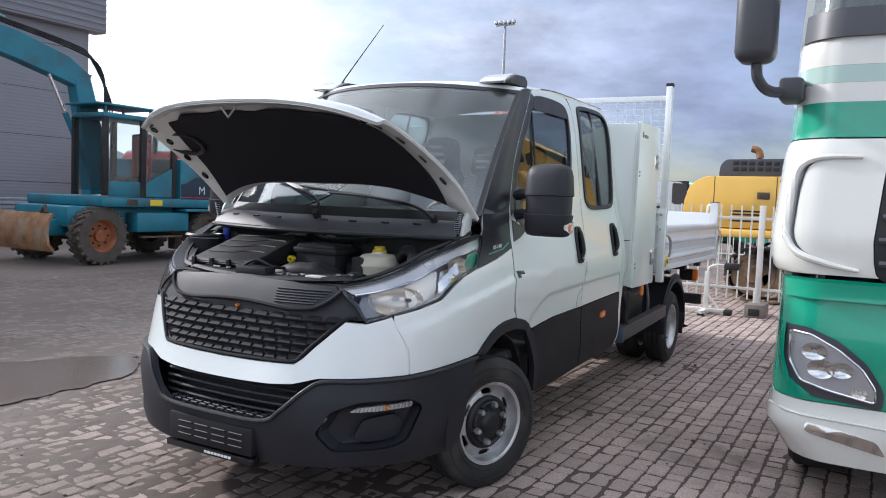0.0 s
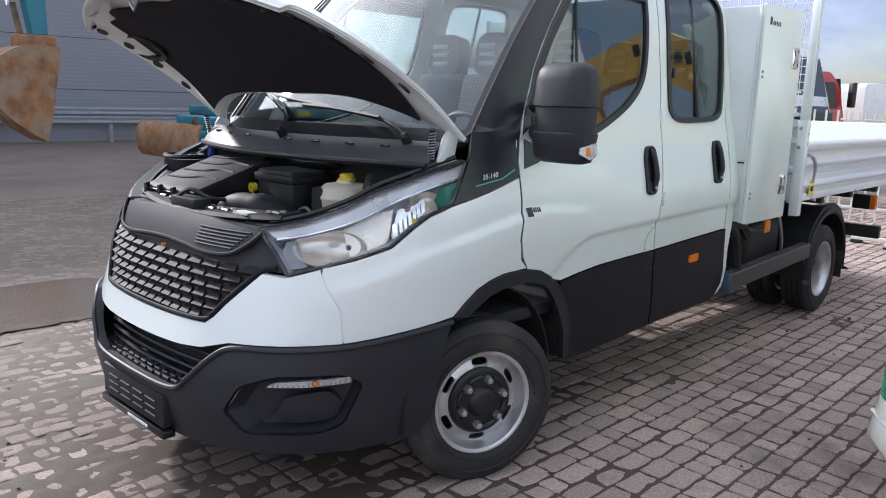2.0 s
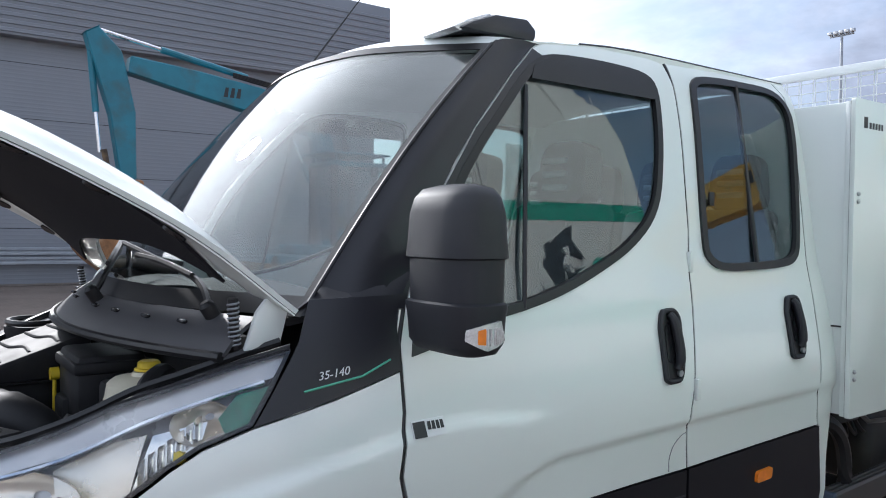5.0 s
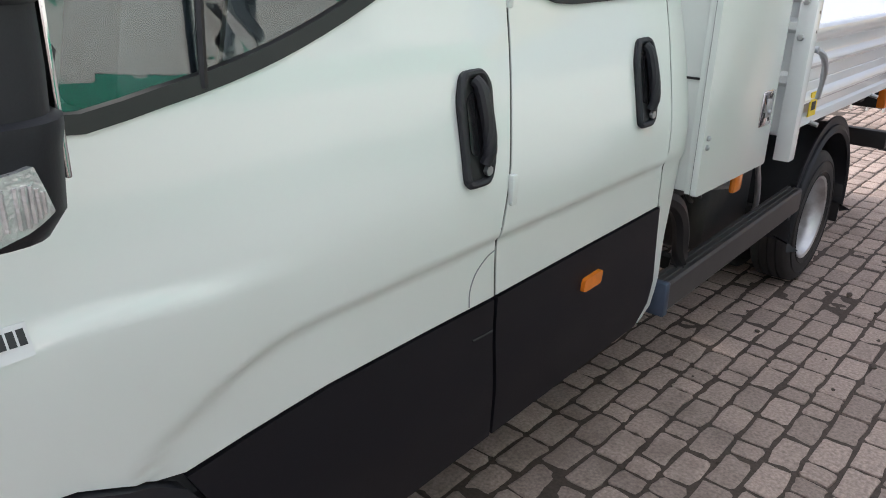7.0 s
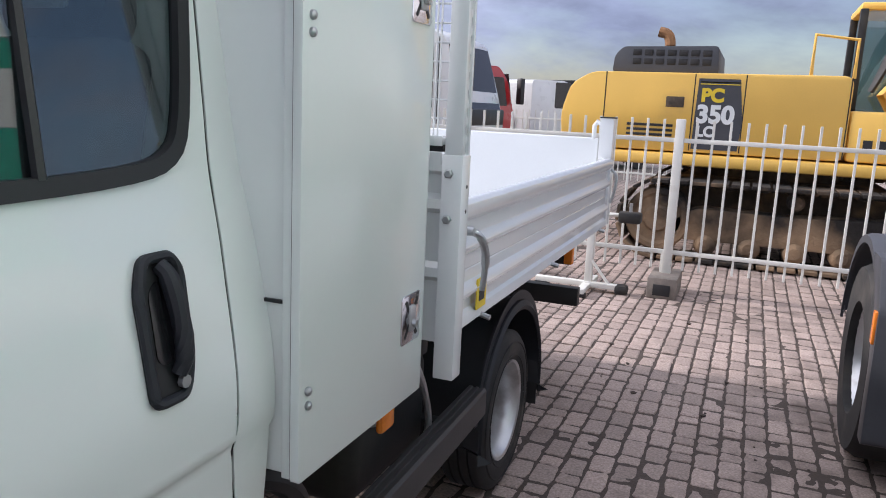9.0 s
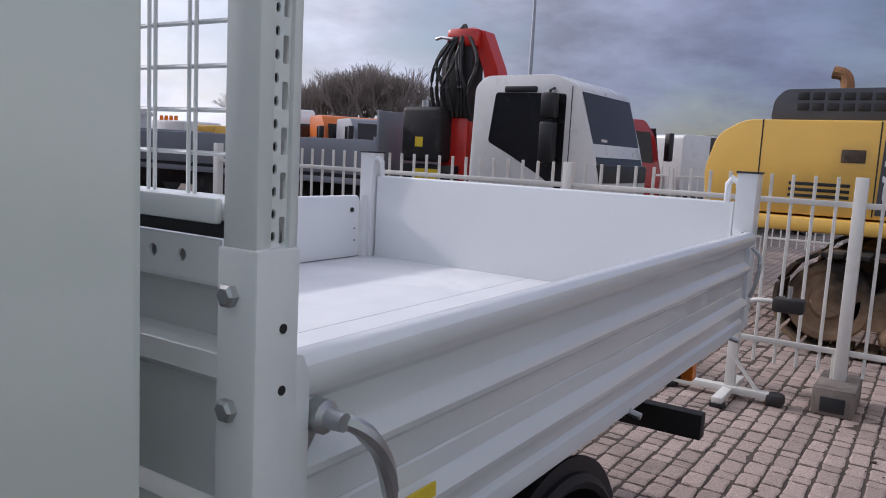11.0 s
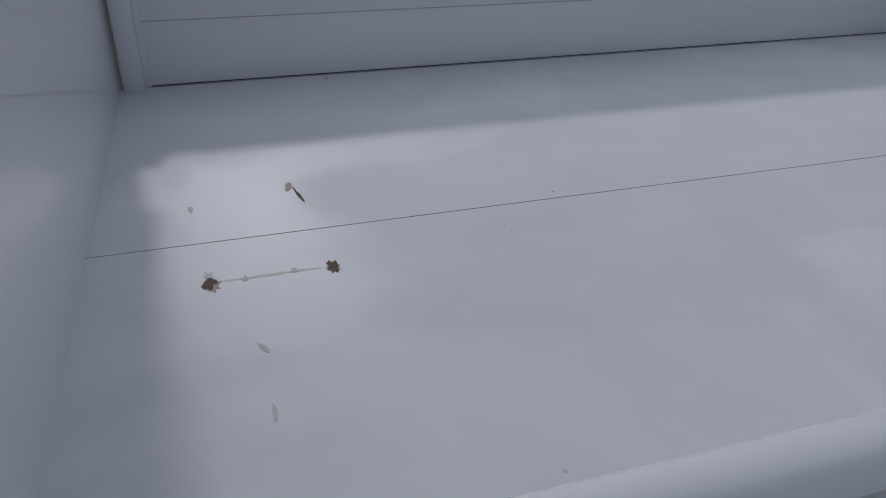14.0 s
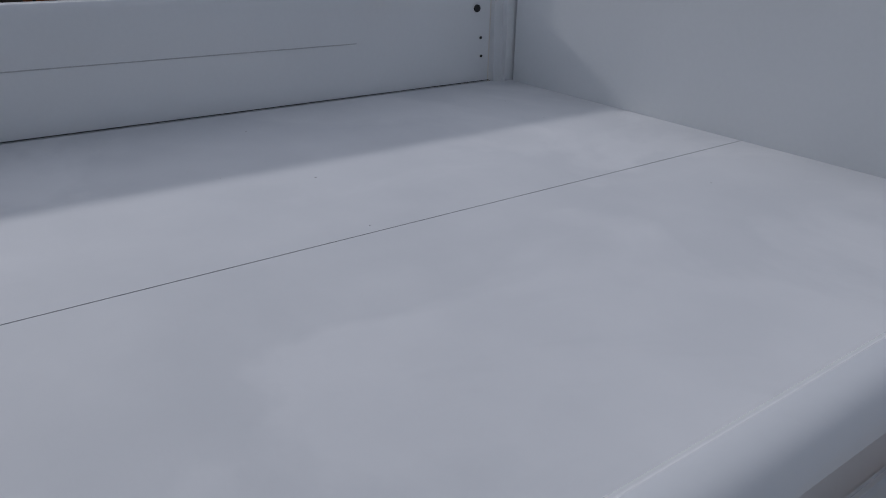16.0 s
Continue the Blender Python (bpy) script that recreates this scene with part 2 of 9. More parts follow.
MUD = material("muddy_steel", (0.075, 0.058, 0.045), 0.9, vary=0.45, scale=6, fine=40, bump=0.15, dirt=(0.24, 0.16, 0.09), dirt_amt=0.4)
MUDTYRE = material("dusty_tyre", (0.085, 0.072, 0.058), 0.9, vary=0.35, scale=6, fine=40, bump=0.10)
ORANGERIM = material("faded_orange_rim", (0.30, 0.10, 0.04), 0.7, vary=0.3, scale=8, bump=0.04)
GREYPANEL = material("grey_wall_cladding", (0.235, 0.245, 0.27), 0.45, vary=0.05, scale=0.6, fine=30, bump=0.01, rough_vary=0.08)
GREYTOP = material("grey_eave_cladding", (0.22, 0.23, 0.255), 0.45, vary=0.05, scale=0.8, bump=0.01)
GALV = material("galvanised_rail", (0.36, 0.38, 0.41), 0.5, metal=0.5, vary=0.12, scale=4, bump=0.02)
DAFWHITE = material("cream_truck_paint", (0.74, 0.74, 0.68), 0.22, vary=0.02, scale=1.5, bump=0.0, coat=0.8, rough_vary=0.04)
DAFGREEN = material("green_truck_paint", (0.005, 0.33, 0.205), 0.25, vary=0.05, scale=2, bump=0.0, coat=0.8, rough_vary=0.04)
DAFPALE = material("pale_green_paint", (0.42, 0.58, 0.52), 0.25, vary=0.03, bump=0.0, coat=0.6, rough_vary=0.04)
DAFGREY = material("grey_truck_plastic", (0.055, 0.057, 0.066), 0.45, vary=0.15, scale=4, bump=0.02)
FENCEWHITE = material("white_fence_paint", (0.72, 0.71, 0.66), 0.4, vary=0.05, scale=6, bump=0.01, dirt=(0.5, 0.47, 0.40), dirt_amt=0.15)
CONCRETE = material("concrete_block", (0.22, 0.19, 0.165), 0.9, vary=0.25, scale=14, fine=90, bump=0.12)
BRIGHTRED = material("bright_red_paint", (0.66, 0.030, 0.035), 0.3, vary=0.05, bump=0.0, coat=0.6)
TRUCKRED = material("red_truck_paint", (0.42, 0.012, 0.012), 0.3, vary=0.06, bump=0.0, coat=0.6)
CRANERED = material("red_crane_paint", (0.55, 0.022, 0.012), 0.35, vary=0.1, bump=0.01, coat=0.3)
TRUCKWHITE = material("far_truck_white", (0.74, 0.74, 0.73), 0.3, vary=0.03, bump=0.0, coat=0.5)
ORANGETRUCK = material("orange_truck_paint", (0.72, 0.17, 0.02), 0.35, vary=0.06, bump=0.0)
GREYBED = material("grey_dropside", (0.27, 0.28, 0.31), 0.5, metal=0.2, vary=0.06, scale=1.5, bump=0.01)
# near-black trim; as plates on vents and sockets it stands in for shade inside
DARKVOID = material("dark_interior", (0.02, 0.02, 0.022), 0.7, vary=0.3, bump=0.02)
BARK = material("bare_twigs", (0.30, 0.26, 0.235), 0.9, vary=0.3, scale=10, bump=0.05)
TENT = material("tent_cloth", (0.70, 0.71, 0.73), 0.6, vary=0.04, scale=0.5, bump=0.0)

def patchy_paint(name, base, dull, gloss, stain):
    """White paint with paler, glossier patches with lacy edges, a paler film and fine grain."""
    m = bpy.data.materials.new(name)
    m.use_nodes = True
    n, l = m.node_tree.nodes, m.node_tree.links
    p = n["Principled BSDF"]
    tc_ = n.new("ShaderNodeTexCoord")
    def field(scale, detail, lo, hi, distort=0.0):
        t = n.new("ShaderNodeTexNoise")
        t.inputs["Scale"].default_value, t.inputs["Detail"].default_value, t.inputs["Distortion"].default_value = scale, detail, distort
        l.new(tc_.outputs["Object"], t.inputs["Vector"])
        r = n.new("ShaderNodeMapRange")
        r.inputs["From Min"].default_value, r.inputs["From Max"].default_value = lo, hi
        l.new(t.outputs["Fac"], r.inputs["Value"])
        return r.outputs[0]
    patch, film, grain = field(1.3, 7.0, 0.49, 0.55, 0.6), field(4.0, 7.0, 0.35, 0.75), field(60.0, 3.0, 0.3, 0.7)
    mix = n.new("ShaderNodeMix")
    mix.data_type = "RGBA"
    mix.inputs["A"].default_value, mix.inputs["B"].default_value = (*base, 1), (*stain, 1)
    both = n.new("ShaderNodeMath")
    both.operation = "MULTIPLY_ADD"
    both.inputs[1].default_value = 0.45
    half_film = n.new("ShaderNodeMath")
    half_film.operation = "MULTIPLY"
    half_film.inputs[1].default_value = 0.55
    l.new(film, half_film.inputs[0])
    l.new(patch, both.inputs[0])
    l.new(half_film.outputs[0], both.inputs[2])
    l.new(both.outputs[0], mix.inputs["Factor"])
    l.new(mix.outputs["Result"], p.inputs["Base Color"])
    rough = n.new("ShaderNodeMapRange")
    rough.inputs["To Min"].default_value, rough.inputs["To Max"].default_value = dull, gloss
    l.new(patch, rough.inputs["Value"])
    l.new(rough.outputs[0], p.inputs["Roughness"])
    p.inputs["Specular IOR Level"].default_value = 0.1
    bp = n.new("ShaderNodeBump")
    bp.inputs["Strength"].default_value, bp.inputs["Distance"].default_value = 0.08, 0.001
    l.new(grain, bp.inputs["Height"])
    l.new(bp.outputs[0], p.inputs["Normal"])
    return m


BEDFLOOR = patchy_paint("white_bed_floor_paint", (0.70, 0.715, 0.73), 0.62, 0.46, (0.82, 0.828, 0.835))

# ---- geometry helpers ----
def finish(name, bm, mat, parent=None, label="", angle=35, merge=True):
    if merge:
        bmesh.ops.remove_doubles(bm, verts=bm.verts, dist=1e-5)
    me = bpy.data.meshes.new(name)
    bmesh.ops.recalc_face_normals(bm, faces=bm.faces)
    bm.to_mesh(me)
    bm.free()
    for pl in me.polygons:
        pl.use_smooth = True
    me.set_sharp_from_angle(angle=radians(angle))
    me.materials.append(mat)
    ob = new(name, me)
    if parent:
        ob.parent = parent
    if label:
        tagged(ob, label)
    return ob


def part(name, bm, mat, parent, label="", angle=35):
    return finish(name, bm, mat, parent, label, angle)


def thing(name, label, category, m=None, group="", kind=""):
    ob = new(name)
    ob.empty_display_size = 0.2
    if m is not None:
        ob.matrix_basis = m
    return tagged(ob, label, category, group, kind)


def add_mesh(bm, verts, faces):
    vs = [bm.verts.new(v) for v in verts]
    for f in faces:
        try:
            bm.faces.new([vs[i] for i in f])
        except ValueError:
            pass
    return vs


def box(a, b, bevel=0.0, bm=None, seg=2, turn=None):
    """A box from corner a to corner b, edges rounded by bevel."""
    out = bm or bmesh.new()
    t = bmesh.new()
    bmesh.ops.create_cube(t, size=1)
    for v in t.verts:
        v.co = Vector([a[i] + (b[i] - a[i]) * (v.co[i] + 0.5) for i in range(3)])
    if bevel:
        bmesh.ops.bevel(t, geom=t.edges[:], offset=bevel, segments=seg, affect="EDGES", profile=0.5)
    if turn is not None:
        t.transform(turn)
    me = bpy.data.meshes.new("t")
    t.to_mesh(me)
    t.free()
    out.from_mesh(me)
    bpy.data.meshes.remove(me)
    return out


def frame_axes(d):
    d = Vector(d).normalized()
    u = d.cross(Vector((0, 0, 1)))
    if u.length < 1e-3:
        u = Vector((1, 0, 0))
    u.normalize()
    return d, u, u.cross(d)


def tube(points, r, seg=10, bm=None, cap=True, closed=False):
    """A round tube along points; r one radius or one for each point."""
    bm = bm or bmesh.new()
    pts = [Vector(p) for p in points]
    n = len(pts)
    rings = []
    for i, p in enumerate(pts):
        a, b = (pts[i - 1] if i or closed else pts[i]), (pts[(i + 1) % n] if i < n - 1 or closed else pts[i])
        d, u, v = frame_axes(b - a)
        rad = r[i] if isinstance(r, (list, tuple)) else r
        rings.append([bm.verts.new(p + rad * (math.cos(2 * math.pi * k / seg) * u + math.sin(2 * math.pi * k / seg) * v)) for k in range(seg)])
    for i in range(n if closed else n - 1):
        A, B = rings[i], rings[(i + 1) % n]
        for k in range(seg):
            bm.faces.new((A[k], A[(k + 1) % seg], B[(k + 1) % seg], B[k]))
    if cap and not closed:
        bm.faces.new(rings[0][::-1])
        bm.faces.new(rings[-1])
    return bm


def lathe(profile, centre, axis, seg=32, bm=None, closed=False):
    """Turns a profile of (distance along axis, radius) about the axis through centre."""
    bm = bm or bmesh.new()
    d, u, v = frame_axes(axis)
    c = Vector(centre)
    rings = []
    for h, r in profile:
        if r < 1e-5:
            rings.append([bm.verts.new(c + h * d)])
        else:
            rings.append([bm.verts.new(c + h * d + r * (math.cos(2 * math.pi * k / seg) * u + math.sin(2 * math.pi * k / seg) * v)) for k in range(seg)])
    pairs = list(zip(rings, rings[1:])) + ([(rings[-1], rings[0])] if closed else [])
    for A, B in pairs:
        for k in range(seg):
            q = (k + 1) % seg
            f = [A[k % len(A)], A[q % len(A)], B[q % len(B)], B[k % len(B)]]
            g = []
            for x in f:
                if x not in g:
                    g.append(x)
            if len(g) > 2:
                bm.faces.new(g)
    return bm


def prism(outline, axis, lo, hi, bevel=0.0, bm=None, seg=2):
    """A flat outline (two coordinates) drawn out along an axis (0, 1 or 2) from lo to hi."""
    out = bm or bmesh.new()
    t = bmesh.new()
    others = [i for i in range(3) if i != axis]

    def at(p, h):
        c = [0, 0, 0]
        c[axis], c[others[0]], c[others[1]] = h, p[0], p[1]
        return c

    a = [t.verts.new(at(p, lo)) for p in outline]
    b = [t.verts.new(at(p, hi)) for p in outline]
    t.faces.new(a)
    t.faces.new(b[::-1])
    for i in range(len(a)):
        j = (i + 1) % len(a)
        t.faces.new((a[i], b[i], b[j], a[j]))
    bmesh.ops.recalc_face_normals(t, faces=t.faces)
    if bevel:
        bmesh.ops.bevel(t, geom=t.edges[:], offset=bevel, segments=seg, affect="EDGES", profile=0.5, clamp_overlap=True)
    me = bpy.data.meshes.new("t")
    t.to_mesh(me)
    t.free()
    out.from_mesh(me)
    bpy.data.meshes.remove(me)
    return out


def spline(points, n, closed=False):
    """A smooth curve through points, n steps to each stretch."""
    P = [np.array(p, float) for p in points]
    m = len(P)
    out = []
    for i in range(m if closed else m - 1):
        p0 = P[(i - 1) % m] if closed or i else 2 * P[0] - P[1]
        p1, p2 = P[i], P[(i + 1) % m]
        p3 = P[(i + 2) % m] if closed or i < m - 2 else 2 * P[-1] - P[-2]
        for k in range(n):
            t = k / n
            out.append(0.5 * (2 * p1 + (p2 - p0) * t + (2 * p0 - 5 * p1 + 4 * p2 - p3) * t * t + (3 * p1 - p0 - 3 * p2 + p3) * t ** 3))
    if not closed:
        out.append(P[-1])
    return [tuple(float(c) for c in p) for p in out]


def rounded(outline, r, n=4):
    """An outline with its corners rounded by r."""
    out = []
    m = len(outline)
    for i in range(m):
        p, a, b = (np.array(outline[j % m], float) for j in (i, i - 1, i + 1))
        da, db = a - p, b - p
        la, lb = np.linalg.norm(da), np.linalg.norm(db)
        k = min(r, 0.45 * la, 0.45 * lb)
        s, e = p + da / la * k, p + db / lb * k
        for j in range(n + 1):
            t = j / n
            out.append(tuple((1 - t) ** 2 * s + 2 * t * (1 - t) * p + t * t * e))
    return out


def shrink(outline, d):
    """An outline moved inwards by d."""
    P = [np.array(p, float) for p in outline]
    area = sum(P[i][0] * P[(i + 1) % len(P)][1] - P[(i + 1) % len(P)][0] * P[i][1] for i in range(len(P)))
    sgn = 1 if area > 0 else -1
    out = []
    for i in range(len(P)):
        a, b = P[i] - P[i - 1], P[(i + 1) % len(P)] - P[i]
        na, nb = np.array((-a[1], a[0])), np.array((-b[1], b[0]))
        na, nb = na / (np.linalg.norm(na) + 1e-9), nb / (np.linalg.norm(nb) + 1e-9)
        nn = na + nb
        nn = nn / max(0.5, np.linalg.norm(nn)) 
        nn = nn / max(0.6, float(nn @ na))
        out.append(tuple(P[i] + sgn * d * nn))
    return out


def sheet(outline, holes, place, thick, step=(0.06, 0.06), out=0.0, mirror=False):
    """A curved panel: a flat outline with holes, cut into a fine net, laid on the surface place(u, v, offset)
    and given thickness inwards."""
    bm = bmesh.new()
    edges = []
    for loop in [outline, *holes]:
        vs = [bm.verts.new((p[0], p[1], 0)) for p in loop]
        edges += [bm.edges.new((vs[i], vs[(i + 1) % len(vs)])) for i in range(len(vs))]
    bmesh.ops.triangle_fill(bm, use_beauty=True, use_dissolve=False, edges=edges)
    for ax in (0, 1):
        lo, hi = min(p[ax] for p in outline), max(p[ax] for p in outline)
        c = math.floor(lo / step[ax]) * step[ax] + step[ax]
        while c < hi - 1e-4:
            no = [0, 0, 0]
            no[ax] = 1
            co = [0, 0, 0]
            co[ax] = c
            bmesh.ops.bisect_plane(bm, geom=bm.verts[:] + bm.edges[:] + bm.faces[:], plane_co=co, plane_no=no, dist=1e-5)
            c += step[ax]
    bmesh.ops.remove_doubles(bm, verts=bm.verts, dist=2e-4)
    flat = [(v.co.x, v.co.y) for v in bm.verts]
    bm.verts.index_update()
    faces = [[v.index for v in f.verts] for f in bm.faces]
    border = [(e.verts[0].index, e.verts[1].index) for e in bm.edges if len(e.link_faces) == 1]
    bm.free()
    res = bmesh.new()
    top = [res.verts.new(place(u, v, out)) for u, v in flat]
    low = [res.verts.new(place(u, v, out - thick)) for u, v in flat]
    for f in faces:
        if len(set(f)) > 2:
            res.faces.new([top[i] for i in f])
            res.faces.new([low[i] for i in f][::-1])
    for i, j in border:
        res.faces.new((top[i], top[j], low[j], low[i]))
    if mirror:
        for v in res.verts:
            v.co.x = -v.co.x
    return res


def loft(rows, thick=0.0, closed=False, bm=None):
    """A surface through rows of points (all rows equally long), with thickness along its normals."""
    bm = bm or bmesh.new()
    t = bmesh.new()
    g = [[t.verts.new(p) for p in r] for r in rows]
    for i in range(len(g) - 1):
        for j in range(len(g[0]) - (0 if closed else 1)):
            k = (j + 1) % len(g[0])
            t.faces.new((g[i][j], g[i][k], g[i + 1][k], g[i + 1][j]))
    if thick:
        bmesh.ops.recalc_face_normals(t, faces=t.faces)
        bmesh.ops.solidify(t, geom=t.faces[:], thickness=thick)
    me = bpy.data.meshes.new("t")
    t.to_mesh(me)
    t.free()
    bm.from_mesh(me)
    bpy.data.meshes.remove(me)
    return bm


def net(rows, nu, nv):
    """A finer net of points, smooth both ways, from a coarse one."""
    fine = [spline(r, nu) for r in rows]
    cols = [spline([r[j] for r in fine], nv) for j in range(len(fine[0]))]
    return [[c[i] for c in cols] for i in range(len(cols[0]))]


def writing(text, size, m, mat, name="lettering", depth=0.002, parent=None, label="", shear=0.0, bold=0.0):
    """Raised letters as a mesh, base line along x, standing up along y of the pose m."""
    cu = bpy.data.curves.new(name, "FONT")
    cu.body, cu.size, cu.extrude, cu.shear, cu.align_x, cu.offset = text, size, depth, shear, "LEFT", bold
    ob = bpy.data.objects.new(name, cu)
    scene.collection.objects.link(ob)
    me = bpy.data.meshes.new_from_object(ob.evaluated_get(bpy.context.evaluated_depsgraph_get()))
    bpy.data.objects.remove(ob)
    me.transform(m)
    me.materials.clear()
    me.materials.append(mat)
    res = new(name, me)
    if parent:
        res.parent = parent
    if label:
        tagged(res, label)
    return res

# ---- the white crew-cab tipper ----
TRUCK = thing("tipper_truck", "white crew-cab tipper truck with its bonnet propped open, on block paving", "truck")
YC, NE = 0.3, 3.2
GRID = np.arange(0.0, 2.7, 0.005)
KERNEL = np.exp(-0.5 * (np.arange(-30, 31) * 0.005 / 0.035) ** 2)
KERNEL /= KERNEL.sum()


def table(rows):
    a = np.array(rows)
    f = np.interp(GRID, a[:, 0], a[:, 1])
    return np.convolve(np.pad(f, 30, mode="edge"), KERNEL, "valid")


HALF_WIDTH = table([(0.15, 0.90), (0.3, 0.945), (0.45, 0.965), (0.6, 0.98), (0.85, 0.993), (1.0, 1.0), (1.13, 0.997), (1.277, 0.968), (1.4, 0.94), (1.5, 0.91), (2.0, 0.83), (2.15, 0.795), (2.25, 0.75), (2.3, 0.70)])
FRONT = table([(0.15, 0.90), (0.25, 0.985), (0.45, 1.03), (0.6, 1.02), (0.66, 0.995), (0.75, 0.965), (0.9, 0.92), (1.0, 0.88), (1.1, 0.83), (1.2, 0.74), (1.3, 0.60), (1.45, 0.35)])


def crease(y):
    return float(np.interp(y, [0.3, 0.44, 0.56, 0.68, 1.27, 2.2], [0.70, 0.873, 0.937, 0.972, 0.991, 1.014]))


def step01(t):
    t = min(1.0, max(0.0, t))
    return t * t * (3 - 2 * t)


def skin(s, z, off=0.0):
    """A point on the cab's skin: s runs from 0 at the front's middle over 1 at the door seam, then in metres to the rear; z is height."""
    w = float(np.interp(z, GRID, HALF_WIDTH)) + off
    if s < 1:
        ph, L = math.radians(90 * s), YC + float(np.interp(z, GRID, FRONT)) + off
        sa, ca = math.sin(abs(ph)), math.cos(ph)
        r = 1 / ((sa / w) ** NE + (ca / L) ** NE) ** (1 / NE)
        x, y = r * math.sin(ph), YC - r * ca
    else:
        x, y = w, YC + s - 1
    if x > 0.8:
        zc = float(np.interp(y, [-0.75, -0.6, -0.38, -0.07, 0.2, 0.35, 0.55], [0.882, 0.930, 1.009, 1.074, 1.12, 1.13, 1.11]))
        x += 0.015 * step01((zc - z) / 0.035 + 0.5) * math.exp(-((max(0.0, zc - z) / 0.22) ** 2)) * step01((0.75 - y) / 0.3) * step01((y + 0.75) / 0.2)
        if y > 0.3:
            x -= 0.012 * step01((crease(y) - z) / 0.022 + 0.5) * step01((z - 0.55) / 0.2)
    return (x, y, z)


def cab_part(name, outline, mat, parent=TRUCK, holes=(), thick=0.02, out=0.0, step=(0.05, 0.05), label="", both=True, angle=40):
    made = []
    for side in ((False, True) if both else (False,)):
        made.append(part(name, sheet(outline, holes, skin, thick, step, out, mirror=side), mat, parent[side] if isinstance(parent, list) else parent, label, angle))
    return made


def half(outline):
    """A full outline across the front from its right half."""
    return outline + [(-s, z) for s, z in outline[::-1] if abs(s) > 1e-6]


# outlines on the skin
ARCH = [(0.695, 0.748), (0.722, 0.792), (0.76, 0.842), (0.80, 0.868), (0.845, 0.884), (0.93, 0.887), (1.002, 0.864), (1.07, 0.832), (1.125, 0.803), (1.17, 0.772)]
LAMP = [(0.29, 1.092), (0.33, 1.104), (0.383, 1.128), (0.46, 1.180), (0.52, 1.232), (0.58, 1.266), (0.66, 1.308), (0.737, 1.338), (0.712, 1.255), (0.688, 1.182), (0.63, 1.147), (0.595, 1.108), (0.55, 1.043), (0.49, 1.006), (0.425, 0.974), (0.365, 0.940), (0.335, 1.015)]

fender = [(0.428, 0.971), (0.49, 1.000), (0.553, 1.037), (0.598, 1.102), (0.632, 1.140), (0.688, 1.174), (0.80, 1.217), (0.911, 1.266), (0.911, 1.17), (0.898, 1.02), (0.912, 0.93), (0.938, 0.892)] + [(s, z + 0.004) for s, z in ARCH[4::-1]] + [(0.655, 0.742), (0.595, 0.730), (0.53, 0.718), (0.468, 0.706), (0.463, 0.82), (0.438, 0.906)]
cab_part("front_fender", fender, WHITE, label="white front fender", step=(0.025, 0.012))
nose = half([(0.0, 0.640), (0.07, 0.642), (0.15, 0.647), (0.208, 0.658), (0.268, 0.692), (0.36, 0.698), (0.465, 0.705), (0.460, 0.82), (0.435, 0.906), (0.424, 0.968), (0.365, 0.934), (0.318, 0.941), (0.252, 0.822), (0.228, 0.772), (0.207, 0.741), (0.1, 0.734), (0.0, 0.731)][::1])
part("front_panel", sheet(nose, [], skin, 0.025, (0.03, 0.04)), WHITE, TRUCK, "white painted nose panel below the grille")
cab_part("seam_backing", [(0.430, 0.975), (0.452, 0.975), (0.478, 0.82), (0.483, 0.712), (0.450, 0.706), (0.447, 0.82), (0.422, 0.906)], WHITE, out=-0.0035, thick=0.01)
cowl_side = [(0.690, 1.180), (0.80, 1.222), (0.913, 1.271), (0.913, 1.40), (0.93, 1.455), (0.84, 1.452), (0.765, 1.448), (0.748, 1.35)]
cab_part("corner_panel", cowl_side, PILLAR, label="dark green-black corner panel behind the headlight")

# front bumper: lower black shell with openings for the fog lamps and the intake
fog_hole = rounded([(0.266, 0.449), (0.299, 0.555), (0.359, 0.598), (0.472, 0.598), (0.505, 0.553), (0.47, 0.399), (0.43, 0.369), (0.301, 0.366)], 0.02)
bump = half([(0.0, 0.275), (0.08, 0.277), (0.20, 0.285), (0.329, 0.292), (0.478, 0.285), (0.602, 0.29), (0.64, 0.33), (0.655, 0.42), (0.662, 0.55), (0.675, 0.66), (0.692, 0.742), (0.655, 0.738), (0.595, 0.726), (0.53, 0.714), (0.468, 0.702), (0.36, 0.694), (0.272, 0.688), (0.235, 0.640), (0.185, 0.535), (0.14, 0.478), (0.0, 0.470)])
bumper = part("front_bumper", sheet(bump, [fog_hole, [(-s, z) for s, z in fog_hole]], skin, 0.03, (0.03, 0.04), out=0.012), PLASTIC, TRUCK, "matt black plastic front bumper")


def flare(side):
    """Raised lip that runs along the bumper's upper edge down into the intake."""
    bm = tube([skin(s * side if s else 0.0, z, 0.014) if s >= 0 else 0 for s, z in spline([(0.69, 0.735), (0.595, 0.718), (0.468, 0.694), (0.36, 0.686), (0.28, 0.680), (0.24, 0.635), (0.19, 0.54), (0.145, 0.482), (0.0, 0.472)], 6)], 0.011, 8)
    return bm


for side in (1, -1):
    lip = flare(1)
    if side < 0:
        for v in lip.verts:
            v.co.x = -v.co.x
    part("bumper_lip", lip, PLASTIC, bumper)
